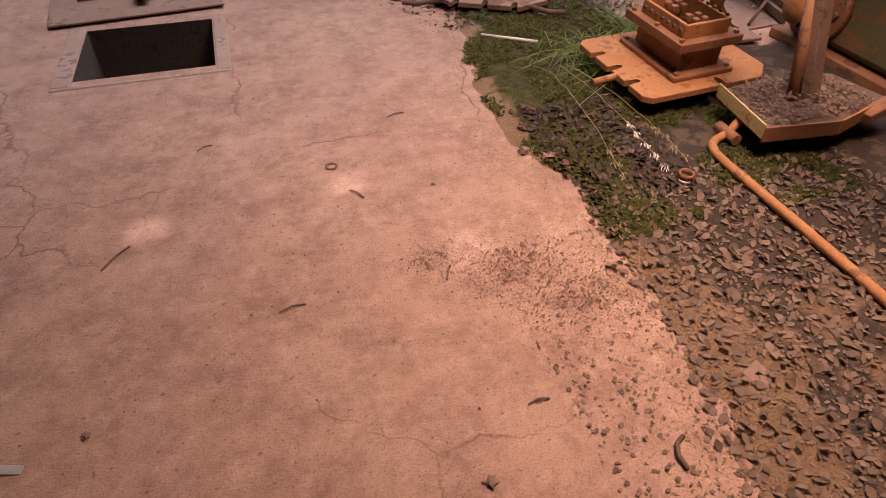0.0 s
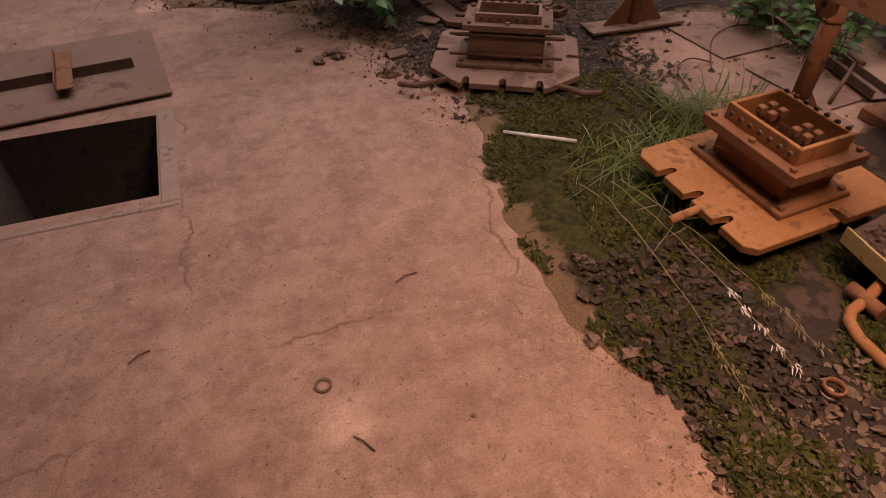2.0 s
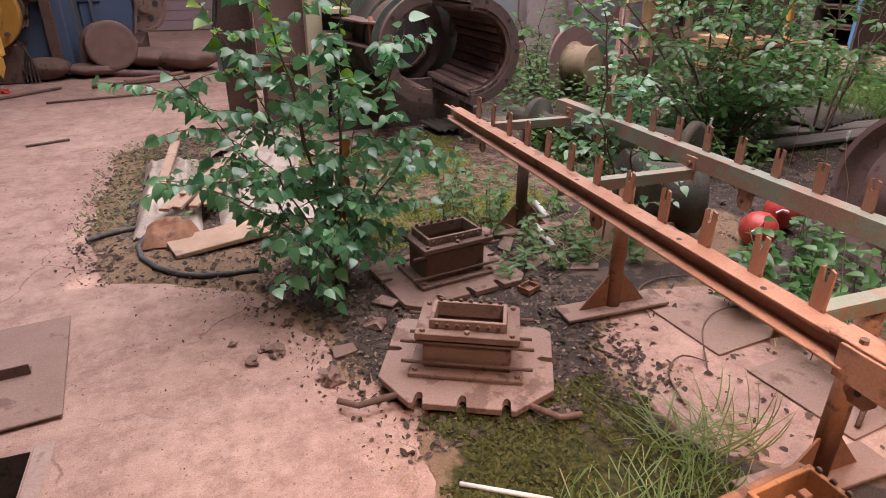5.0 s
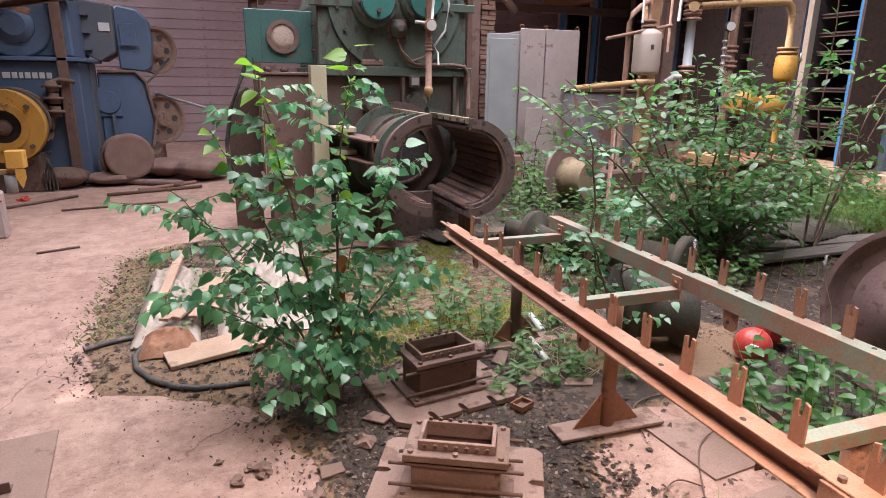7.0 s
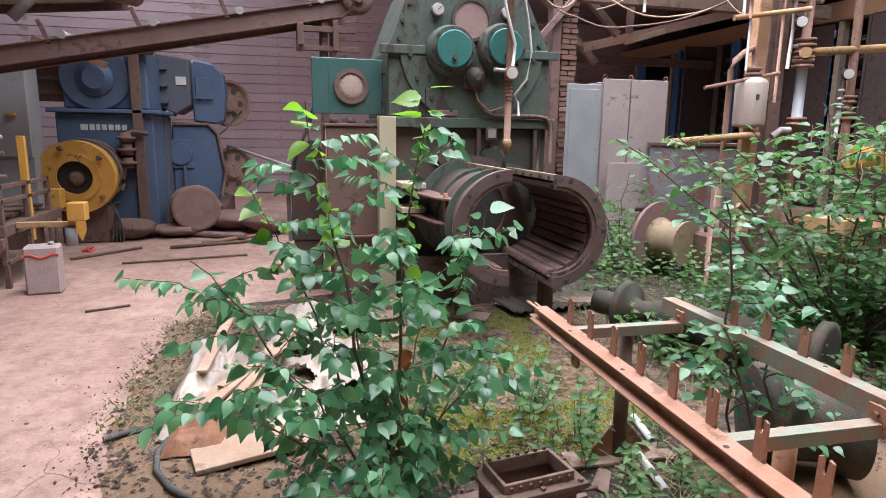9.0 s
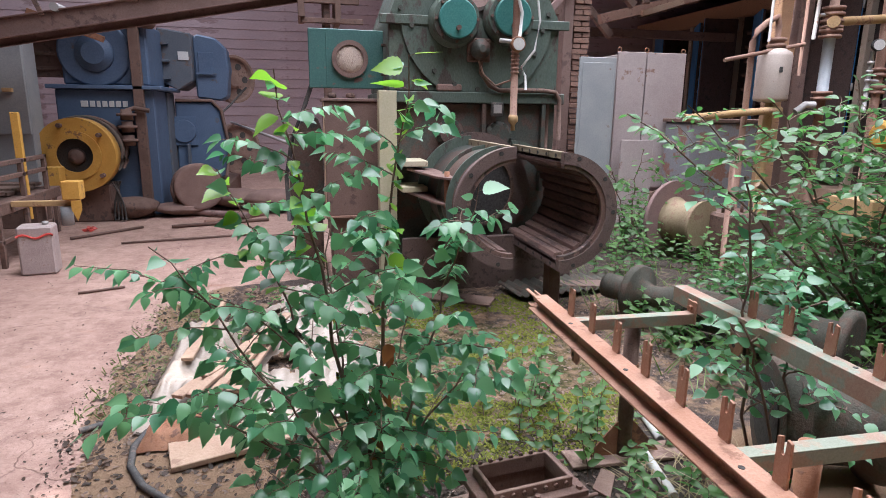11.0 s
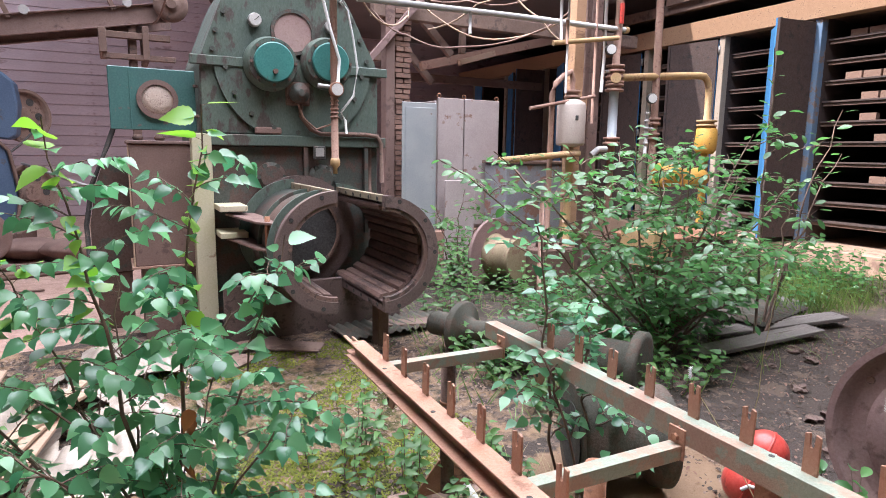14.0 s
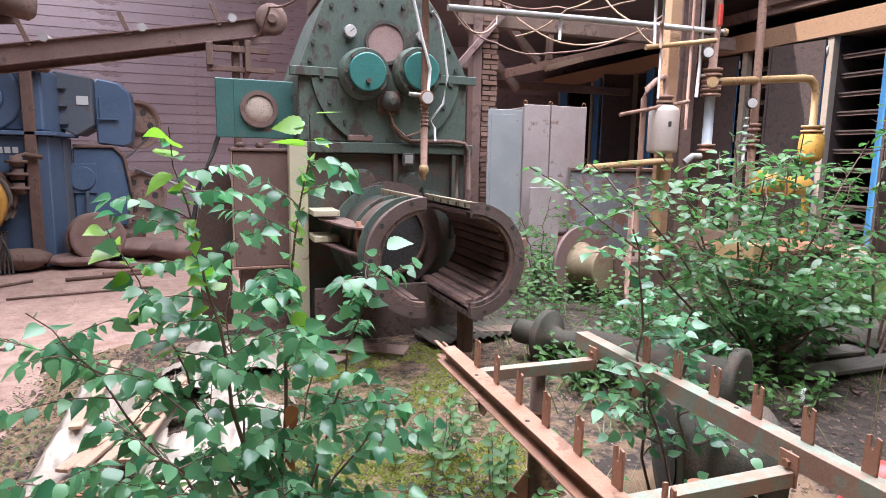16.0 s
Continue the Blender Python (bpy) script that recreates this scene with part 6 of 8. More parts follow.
flakes("clay_flakes", "curled dry clay flakes on the dirt", 50, scatter(50, 3600, 0.85, 2.2, 0.1, 1.6, on_soil), 0.024, LITTER, 0.8)
flakes("clay_flakes", "pale dry clay crumbs along the floor edge", 51, scatter(51, 1500, 0.6, 1.4, 0.2, 1.4), 0.012, LITTER)
flakes("leaf_litter", "dark dead leaves and bark round the dies", 52, scatter(52, 3200, 0.7, 2.3, 3.2, 5.3, on_soil), 0.028, LITTER_DARK)
flakes("leaf_litter", "dark leaf litter along the concrete edge by the sheets", 53, scatter(53, 1800, -0.35, 0.75, 4.7, 8.2, on_soil), 0.030, LITTER_DARK)
flakes("leaf_litter", "brown leaf litter in front of the extruder", 54, scatter(54, 3600, 1.2, 3.6, 5.6, 8.1), 0.024, LITTER)
flakes("leaf_litter", "crumbly dark rubble and litter on the dirt", 55, scatter(55, 5200, 3.6, 7.8, 3.0, 6.6), 0.024, LITTER_DARK)
flakes("soil_crumbs", "red-brown clay crumbs on the moss edge", 56, scatter(56, 1100, 1.05, 1.5, 1.5, 2.2), 0.026, LITTER_DARK, 0.9)
flakes("floor_crumbs", "tiny clay chips scattered over the concrete floor", 57, scatter(57, 260, -1.4, 1.0, 0.3, 5.0), 0.007, LITTER_DARK, 0.8)
flakes("leaf_litter", "dead leaves on bare concrete under the conveyor", 58, scatter(58, 160, 2.1, 3.3, 2.6, 4.1), 0.03, LITTER_DARK)


def cluster(seed, n, x, y, sx, sy):
    r = random.Random(seed)
    return [(r.gauss(x, sx), r.gauss(y, sy)) for _ in range(n)]


CRUMB = leaf_mat("red_clay_crumb", (0.20, 0.115, 0.09), (0.32, 0.20, 0.155), 0.9)
flakes("clay_crumbs", "patch of fine brown clay crumbs on the concrete", 60, cluster(60, 1300, 0.66, 1.30, 0.10, 0.07) + cluster(61, 900, 0.80, 1.10, 0.12, 0.07) + cluster(62, 500, 0.42, 1.42, 0.06, 0.04), 0.0055, CRUMB, 0.9)
flakes("clay_flakes", "pale clay flakes and leaf bits round the dies", 63, scatter(63, 1700, 0.7, 2.4, 3.2, 5.4, on_soil), 0.02, LITTER)
flakes("clay_flakes", "pale clay flakes along the dirty concrete edge", 64, scatter(64, 1500, -0.4, 0.9, 4.6, 8.2, on_soil), 0.022, LITTER)
flakes("floor_crumbs", "dark crumbs and leaf bits scattered over the slab", 65, scatter(65, 650, -2.2, 0.6, 3.9, 9.5), 0.012, LITTER_DARK, 0.8)
flakes("floor_crumbs", "dark debris fringe spilling onto the slab", 66, [(edge_x(y) - abs(random.Random(i).gauss(0, 0.10)), y) for i, y in enumerate(steps(3.2, 8.3, 600))], 0.015, LITTER_DARK, 0.8)
flakes("floor_crumbs", "ochre crumbs along the mossy slab edge", 67, [(edge_x(y) - abs(random.Random(i + 5000).gauss(0, 0.09)), y) for i, y in enumerate(steps(0.3, 3.3, 1500))], 0.007, DRY_GRASS, 0.8)
flakes("leaf_litter", "pale leaf bits and chips on the dirt beyond the rail", 68, scatter(68, 1500, 3.2, 7.6, 3.2, 6.4), 0.018, LITTER)
flakes("clay_crumbs", "red-brown clay lumps on the dirt beyond the rail", 70, scatter(70, 1800, 3.6, 7.8, 3.2, 6.0), 0.022, CRUMB, 0.9)
flakes("leaf_litter", "pale leaf bits on the soil under the conveyor", 71, scatter(71, 700, 1.9, 3.4, 5.0, 7.6), 0.02, LITTER)

# ---- clutter on the floor ----
def bar(name, a, b, r, material, label, category, seg=10, hollow=False):
    return solid(name, cyl(B(), a, b, r, seg=seg), material, label, category)


bar("plastic_rod", (1.19, 3.03, 0.03), (1.45, 2.86, 0.028), 0.009, WHITE, "thin white plastic rod lying on moss", "rod")
pt = thing("plastic_pipe", pose(0, 0, 0), "white plastic drain pipe lying under the conveyor", "pipe", group="white pipes")
part("tube", arc_shell(B(), 0, 360, 0.018, 0.022, 0, 0.52, 16, pose(2.45, 4.56, 0.035, 0, 0, -10)), WHITE, pt)
pt = thing("plastic_pipe", pose(0, 0, 0), "short white plastic pipe among litter", "pipe", group="white pipes")
part("tube", arc_shell(B(), 0, 360, 0.018, 0.022, 0, 0.3, 16, pose(2.66, 5.0, 0.035, 0, 0, -12)), WHITE, pt)

bp = thing("bent_pipe", pose(0, 0, 0), "orange rusted bent steel pipe lying on the soil", "pipe")
part("pipe", tube(B(), [(1.95, 1.78, 0.11), (1.86, 1.755, 0.10), (1.80, 1.74, 0.05), (1.74, 1.73, 0.035), (1.70, 1.70, 0.035), (1.675, 1.64, 0.035), (1.67, 1.55, 0.035), (1.672, 1.2, 0.035), (1.665, 0.8, 0.035), (1.66, 0.2, 0.035)], 0.018, 12), RUST_ORANGE, bp)
part("tee", cyl(B(), (1.80, 1.68, 0.05), (1.80, 1.80, 0.05), 0.024, seg=12), RUST, bp)
bar("thin_stick", (1.62, 0.95, 0.02), (1.95, 0.60, 0.03), 0.006, RUST_DARK, "thin brown metal rod lying on clay flakes", "rod", 6)

# tray machine: tilted plate full of crumbs, with a leaning post
tr = thing("feed_tray", pose(0, 0, 0), "rusted feeder tray with yellow edge, heaped with clay crumbs", "feeder tray")
bm = B()
prism(bm, [(1.86, 1.93), (1.81, 1.58), (2.14, 1.54), (2.52, 1.66), (2.46, 1.93), (2.10, 1.97)], 0.02, pose(0, 0, 0.12), 0.003)
part("tray_plate", bm, RUST_DARK, tr)
q = math.degrees(math.atan2(-0.35, -0.05))
part("edge_plate", box(B(), 0, 0.354, -0.004, 0.004, 0.115, 0.175, 0.002, pose(1.86, 1.93, 0, 0, 0, q)), mat("faded_yellow_paint", (0.56, 0.46, 0.20), (0.62, 0.52, 0.26), (0.42, 0.24, 0.10), scale=8, rough=0.6), tr, "faded yellow edge plate")
part("edge_plate", box(B(), 0, 0.33, -0.004, 0.004, 0.10, 0.165, 0.002, pose(1.81, 1.578, 0, 0, 0, -7)), RUST, tr)
part("edge_plate", box(B(), 0, 0.40, -0.004, 0.004, 0.10, 0.165, 0.002, pose(2.14, 1.538, 0, 0, 0, 17)), RUST_ORANGE, tr)
part("leaning_post", cyl(B(), (2.10, 1.76, 0.14), (2.20, 1.98, 0.62), 0.026, seg=14), RUST, tr)
part("post_clamp", box(B(), -0.035, 0.035, -0.02, 0.02, 0, 0.52, 0.003, Matrix.Translation((2.16, 1.73, 0.14)) @ pose(0, 0, 0, -22, 10, 10)), RUST_DARK, tr)
part("leg", box(B(), 1.95, 2.4, 1.65, 1.9, 0.0, 0.118, 0.01), RUST_DARK, tr)
part("arm", box(B(), 0, 0.42, -0.03, 0.03, -0.02, 0.02, 0.004, pose(2.30, 1.58, 0.13, 0, -14, 8)), RUST, tr)
r = random.Random(8)
crumbs = Foliage(8)
for k in range(1000):
    x, y = r.uniform(1.88, 2.44), r.uniform(1.60, 1.92)
    h = 0.142 + 0.05 * max(0, 1 - ((x - 2.15) / 0.28) ** 2) * r.random()
    a = r.uniform(0, math.tau)
    crumbs.leaf((x, y, h), (math.cos(a), math.sin(a), r.uniform(-0.1, 0.8)), r.uniform(0.012, 0.03), 0.012, shape="oval")
tagged(crumbs.make("clay_heap", LITTER, tr), "heap of dry clay crumbs", kind="stuff")
hoop = thing("hand_wheel", pose(0, 0, 0), "large rust-brown steel hand wheel leaning beside the tray", "wheel")
part("rim", tube(B(), [Vector((2.62, 1.50, 0.42)) + 0.34 * (math.cos(a * math.tau / 40) * Vector((0.45, 0.89, 0)) + math.sin(a * math.tau / 40) * Vector((0, 0.15, 0.98))) for a in range(41)], 0.026, 10), RUST, hoop)
for k in range(3):
    a = k * math.pi / 3 + 0.3
    d = 0.33 * (math.cos(a) * Vector((0.45, 0.89, 0)) + math.sin(a) * Vector((0, 0.15, 0.98)))
    part("spoke", cyl(B(), Vector((2.62, 1.50, 0.42)) - d, Vector((2.62, 1.50, 0.42)) + d, 0.014, seg=8), RUST, hoop)

gb = thing("gearbox", pose(0, 0, 0), "green gearbox rusted orange, with a splined shaft stub", "gearbox")
part("casing", box(B(), 2.80, 3.45, 1.78, 2.60, 0.06, 0.50, 0.05), mat("mossy_green_casing", (0.10, 0.12, 0.045), (0.16, 0.13, 0.06), (0.25, 0.11, 0.045), scale=4, fine=80, rough=0.75, bump=0.3, spot=0.5), gb, "green-painted casing going to rust")
part("foot", box(B(), 2.76, 3.5, 1.74, 2.64, 0.0, 0.06, 0.008), RUST, gb)
fl = part("flange", arc_shell(B(), 0, 360, 0.10, 0.18, -0.05, 0.0, 30, pose(2.798, 2.40, 0.25, 0, 0, -90)), RUST, gb)
part("recess", lathe(B(), [(0.10, 0), (0.10, 0.005)], (2.797, 2.40, 0.25), (-1, 0, 0), 24), DARKHOLE, gb)
part("shaft", lathe(B(), [(0.055, 0), (0.055, 0.15), (0.075, 0.15), (0.075, 0.175), (0.02, 0.18)], (2.79, 2.40, 0.25), (-1, 0, 0), 20), RUST_ORANGE, gb)
spline = mesh_of("spline_tooth", box(B(), -0.15, 0, -0.006, 0.006, 0.053, 0.068, 0.001), RUST)
for k in range(14):
    sub("spline_tooth", spline, gb, Matrix.Translation((2.78, 2.40, 0.25)) @ pose(0, 0, 0, k * 360 / 14))
gbolt = mesh_of("bolt", cyl(B(), (0, 0, 0), (-0.02, 0, 0), 0.016, seg=6), RUST_DARK)
for k in range(6):
    a = k * math.tau / 6
    sub("bolt", gbolt, gb, pose(2.748, 2.40 + 0.14 * math.cos(a), 0.25 + 0.14 * math.sin(a)))

# small bits on the slab
solid("washer", arc_shell(B(), 0, 360, 0.017, 0.025, 0, 0.004, 24, pose(0.20, 2.04, 0.001, 90)), RUST_DARK, "rusted steel washer lying on the concrete floor", "washer")
cp = thing("round_cap", pose(1.46, 1.53, ground_z(1.46, 1.53)), "small brown cap with white inside on the moss", "cap")
part("cup", arc_shell(B(), 0, 360, 0.024, 0.029, 0, 0.022, 20, pose(0, 0, 0.022, 90)), RUST, cp)
part("lining", lathe(B(), [(0.023, 0), (0.018, 0.008), (0.0, 0.01)], (0, 0, 0.004), (0, 0, 1), 16), WHITE, cp, "white filling")
sp = thing("square_washer", pose(1.12, 0.69, 0.02, 8, -6, 20), "small square steel plate with a hole on flakes", "plate")
part("plate", ring_frame(B(), 0.033, 0.033, 0.008, 0.008, 0, 0.008), PLATE, sp)
solid("metal_strip", tube(B(), [(0.83, 0.60, 0.008), (0.80, 0.585, 0.012), (0.785, 0.555, 0.012), (0.79, 0.52, 0.008)], 0.006, 5), RUST_DARK, "small curled dark metal strip on the floor", "strip")
solid("plastic_scrap", box(B(), -0.05, 0.05, -0.012, 0.012, 0.0, 0.006, 0.002, pose(-0.76, 1.0, 0.002, 0, 6, -14)), GREY_CAB, "grey plastic scrap on the concrete floor", "scrap")
for a, b in (((-0.60, 1.66), (-0.52, 1.76)), ((-0.08, 1.315), (0.0, 1.325)), ((0.50, 0.80), (0.56, 0.80)), ((0.44, 1.30), (0.47, 1.36)), ((0.28, 1.8), (0.24, 1.86)), ((-0.3, 2.3), (-0.24, 2.33)), ((0.5, 2.35), (0.58, 2.37)), ((1.0, 2.42), (1.22, 2.36))):
    solid("twig", tube(B(), [(a[0], a[1], 0.005 + ground_z(*a)), ((a[0] + b[0]) / 2, (a[1] + b[1]) / 2 + 0.006, 0.009 + ground_z(*a)), (b[0], b[1], 0.005 + ground_z(*b))], 0.0028, 5), RUST_DARK, "small dark twig lying on the floor", "twig", group="twigs on the floor")


EARTH_CLOD = mat("earth_clod", (0.13, 0.07, 0.05), (0.09, 0.05, 0.038), (0.17, 0.10, 0.07), scale=14, fine=90, rough=0.97, bump=0.6)


def lump(name, x, y, size, material, label, category, seed, flat=0.6, group=""):
    t = B()
    bmesh.ops.create_icosphere(t, subdivisions=2, radius=size)
    for v in t.verts:
        v.co *= 0.85 + 0.9 * noise.noise(v.co * (1.5 / size) + Vector((seed, 0, 0)))
        v.co.z *= flat
    return solid(name, t, material, label, category, group=group, m=pose(x, y, max(0, ground_z(x, y)) + size * flat * 0.7))


for i, (x, y, s) in enumerate(((0.61, 4.02, 0.035), (0.71, 4.06, 0.045), (0.66, 4.1, 0.025), (0.91, 3.78, 0.06), (0.53, 4.2, 0.02), (0.80, 4.3, 0.03), (-0.58, 1.04, 0.013), (0.55, 1.81, 0.008), (0.33, 0.63, 0.016), (0.97, 1.92, 0.028), (1.04, 1.83, 0.03), (1.2, 4.1, 0.05), (1.05, 4.3, 0.04))):
    lump("clay_lump", x, y, s, DIE_DUSTY, "brown clay lump lying on the floor", "clay lump", i, group="clay lumps")
for i in range(46):
    r = random.Random(900 + i)
    lump("dirt_clod", r.uniform(3.9, 7.2), r.uniform(3.4, 5.6), r.uniform(0.02, 0.07), EARTH_CLOD, "dark clod of dirt and rubble", "clod", i + 50, 0.55, "dirt clods")
for i in range(40):
    r = random.Random(300 + i)
    lump("clay_clod", r.uniform(1.02, 1.55), r.uniform(1.55, 2.25), r.uniform(0.009, 0.024), EARTH_CLOD, "small red-brown clay clod on the moss", "clod", i + 150, 0.7, "clay clods by the moss")

# plates, channel and handle between the posts
solid("floor_plate", prism(B(), [(2.56, 3.83), (2.59, 3.33), (3.07, 3.37), (2.96, 3.76)], 0.008, pose(0, 0, 0.004), 0.002), PLATE, "rust-brown steel plate lying flat on the slab", "steel plate")
solid("floor_plate", prism(B(), [(2.62, 3.2), (2.66, 2.72), (2.90, 2.74), (2.95, 3.22)], 0.008, pose(0, 0, 0.004), 0.002), PLATE, "brown steel sheet lying beside a channel", "steel plate")
ch = thing("steel_channel", pose(2.93, 2.72, 0.014, 0, 0, -14), "long rusted steel channel lying on the slab", "steel channel")
part("web", box(B(), 0, 0.10, 0, 1.35, 0, 0.006, 0.001), PLATE, ch)
part("flange", box(B(), 0, 0.006, 0, 1.35, 0.006, 0.045, 0.001), RUST_DARK, ch)
part("flange", box(B(), 0.094, 0.10, 0, 1.35, 0.006, 0.045, 0.001), RUST_DARK, ch)
th = thing("tee_handle", pose(0, 0, 0), "rusted tee-shaped key rod propped by the post", "tool")
part("rod", cyl(B(), (2.72, 2.76, 0.02), (2.92, 2.86, 0.16), 0.010, seg=8), RUST_DARK, th)
part("grip", cyl(B(), (2.87, 2.79, 0.17), (2.95, 2.93, 0.15), 0.011, seg=8), RUST_DARK, th)

# ---- plastic sheets, boards and hose behind the birch ----
def crumpled(name, x0, x1, y0, y1, lift, amp, seed, label, material=SHEET, n=46, torn=0.34):
    def fz(x, y):
        u, v = (x - x0) / (x1 - x0), (y - y0) / (y1 - y0)
        e = min(u, 1 - u, v, 1 - v)
        base = lift * min(1, e * 5)
        return 0.012 + ground_z(x, y) + base * (0.55 + 0.6 * noise.noise((x * 2.2, y * 2.2, seed))) + amp * min(1, e * 6) * (noise.noise((x * 6, y * 6, seed + 3)) + 0.6 * abs(noise.noise((x * 15, y * 15, seed + 5))) + 0.5)

    bm = grid(steps(x0, x1, n), steps(y0, y1, n), fz, lambda x, y: noise.noise((x * 2.5, y * 2.5, seed + 9)) > torn)
    loose = [v for v in bm.verts if not v.link_faces]
    bmesh.ops.delete(bm, geom=loose, context="VERTS")
    return solid(name, bm, material, label, "plastic sheet")


crumpled("plastic_sheet", 0.02, 0.44, 5.62, 7.3, 0.13, 0.07, 2.0, "crumpled dirty white plastic sheet heaped over boards")
crumpled("plastic_sheet", 0.55, 1.45, 5.6, 7.8, 0.06, 0.09, 7.0, "torn white plastic sheet spread on the ground", n=60, torn=0.02)
crumpled("plastic_sheet", 0.7, 1.4, 7.5, 8.1, 0.04, 0.07, 17.0, "torn white plastic sheet beside the extruder base", torn=0.05)
for i, (x, y, a, l, w, z) in enumerate(((0.22, 5.75, 62, 1.1, 0.07, 0.14), (0.30, 5.70, 66, 1.2, 0.06, 0.16), (0.40, 5.72, 70, 1.0, 0.06, 0.15), (0.50, 5.80, 76, 0.9, 0.08, 0.12), (0.34, 5.9, 55, 0.8, 0.05, 0.18), (0.2, 6.2, 85, 1.0, 0.07, 0.17))):
    solid("wood_slat", box(B(), 0, l, -w / 2, w / 2, 0, 0.022, 0.003, pose(x, y, z, 0, -3, a)), PALEWOOD, "split pale wooden slat on the sheet pile", "slat", group="wooden slats")
solid("board", box(B(), -0.28, 0.30, -0.14, 0.14, 0, 0.03, 0.004, pose(0.52, 5.42, 0.03, 0, -2, 14)), PALEWOOD, "dusty wooden board lying on the concrete", "board")
crumpled("cloth_rag", 0.08, 0.42, 5.42, 5.75, 0.06, 0.05, 23.0, "rust-stained crumpled rag on the boards", RUST, 26)
solid("rubber_hose", tube(B(), [(-0.25, 5.70, 0.03), (-0.16, 5.75, 0.03), (-0.02, 5.80, 0.03), (0.10, 5.80, 0.03), (0.16, 5.76, 0.03), (0.09, 5.62, 0.03), (0.06, 5.48, 0.03), (0.09, 5.3, 0.03), (0.18, 5.13, 0.03), (0.30, 5.0, 0.03), (0.42, 4.93, 0.03), (0.60, 4.90, 0.03), (0.75, 4.9, 0.03)], 0.017, 10), BLACK, "black rubber hose looped on the concrete floor", "hose")

# ---- pipe castings, drum and floats past the rail ----
pc = thing("pipe_casting", pose(0, 0, 0), "grey-green cast pipe section with flared flange, lying on soil", "pipe casting")
part("barrel", lathe(B(), [(0.07, 0.0), (0.10, 0.0), (0.105, 0.03), (0.10, 0.22), (0.11, 0.262), (0.225, 0.27), (0.23, 0.28), (0.23, 0.325), (0.22, 0.335), (0.12, 0.35), (0.09, 0.42), (0.095, 0.52), (0.14, 0.66), (0.15, 0.72), (0.15, 1.75), (0.24, 1.77), (0.245, 1.83), (0.20, 1.84)], (3.41, 7.04, 0.24), (0.45, -0.893, 0.0), 36), CASTIRON, pc)
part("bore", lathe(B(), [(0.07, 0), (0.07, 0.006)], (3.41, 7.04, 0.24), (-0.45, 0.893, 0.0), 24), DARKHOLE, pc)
pc = thing("pipe_casting", pose(0, 0, 0), "dark cast drum section with thick flanges under the rail", "pipe casting")
part("barrel", lathe(B(), [(0.27, 0), (0.28, 0.03), (0.27, 0.10), (0.20, 0.13), (0.19, 0.36), (0.25, 0.40), (0.26, 0.47), (0.20, 0.48)], (3.02, 4.72, 0.28), (0.9, -0.42, 0.0), 36), CASTIRON, pc)
part("bore", lathe(B(), [(0.18, 0), (0.18, 0.006)], (3.018, 4.721, 0.28), (-0.9, 0.42, 0.0), 30), DARKHOLE, pc)
for x, y, z in ((3.70, 4.20, 0.115), (4.02, 4.32, 0.15)):
    f = thing("red_float", pose(x, y, z), "bright red plastic ball float lying on the ground", "float", group="red floats")
    bm = B()
    bmesh.ops.create_uvsphere(bm, u_segments=28, v_segments=18, radius=0.115)
    for fc in bm.faces:
        fc.smooth = True
    part("ball", bm, RED, f)
    part("seam", arc_shell(B(), 0, 360, 0.113, 0.118, -0.006, 0.006, 30, pose(0, 0, 0, 20, 0, 30)), RED, f)
    part("bracket", tube(B(), [(-0.11, -0.05, 0.02), (-0.10, -0.08, 0.05), (-0.07, -0.10, 0.04)], 0.01, 6), GALV, f)
lump("stone", 4.02, 4.34, 0.09, DIE_DUSTY, "stone propping up a float", "stone", 77, 0.3)
dr = thing("cable_drum", pose(0, 0, 0), "large mauve steel drum disc standing on its rim", "drum")
part("disc", lathe(B(), [(0.50, 0.0), (0.50, 0.05), (0.47, 0.05), (0.45, 0.015), (0.36, -0.02), (0.34, 0.02), (0.16, 0.03), (0.15, 0.09), (0.08, 0.10)], (4.08, 3.52, 0.50), (-0.88, -0.12, 0.06), 48), DRUM, dr)
part("barrel", lathe(B(), [(0.34, 0), (0.34, 0.5)], (4.10, 3.52, 0.50), (0.88, 0.12, -0.06), 40), DRUM, dr)
part("disc", lathe(B(), [(0.50, 0.0), (0.50, 0.05)], (4.56, 3.58, 0.47), (0.88, 0.12, -0.06), 48), DRUM, dr)
dbolt = mesh_of("bolt", cyl(B(), (0, 0, 0), (-0.02, 0, 0), 0.018, seg=8), RUST_DARK)
for k in range(12):
    a = k * math.tau / 12
    sub("bolt", dbolt, dr, pose(4.05, 3.52 + 0.41 * math.cos(a), 0.5 + 0.41 * math.sin(a), 0, 0, 8))

sl = thing("pipe_spool", pose(0, 0, 0), "ochre-dusted flanged pipe spool lying among weeds", "pipe spool")
part("flange", lathe(B(), [(0.22, 0), (0.45, 0.0), (0.45, 0.05), (0.22, 0.05)], (5.12, 8.78, 0.46), (0.30, -0.95, 0), 40), DRUM, sl)
part("tube", lathe(B(), [(0.27, 0), (0.23, 0.06), (0.22, 0.34), (0.26, 0.36), (0.26, 0.40)], (5.135, 8.735, 0.46), (0.30, -0.95, 0.0), 32), mat("ochre_dusty_steel", (0.25, 0.18, 0.095), (0.32, 0.24, 0.135), (0.26, 0.15, 0.09), scale=4, rough=0.8), sl)
part("housing", box(B(), 5.36, 5.90, 8.12, 8.6, 0.0, 0.60, 0.03), RUST_DARK, sl)
for k in range(4):
    part("bolt", cyl(B(), (5.45 + 0.12 * k, 8.3, 0.595), (5.45 + 0.12 * k, 8.3, 0.71), 0.018, seg=8), RUST_DARK, sl)

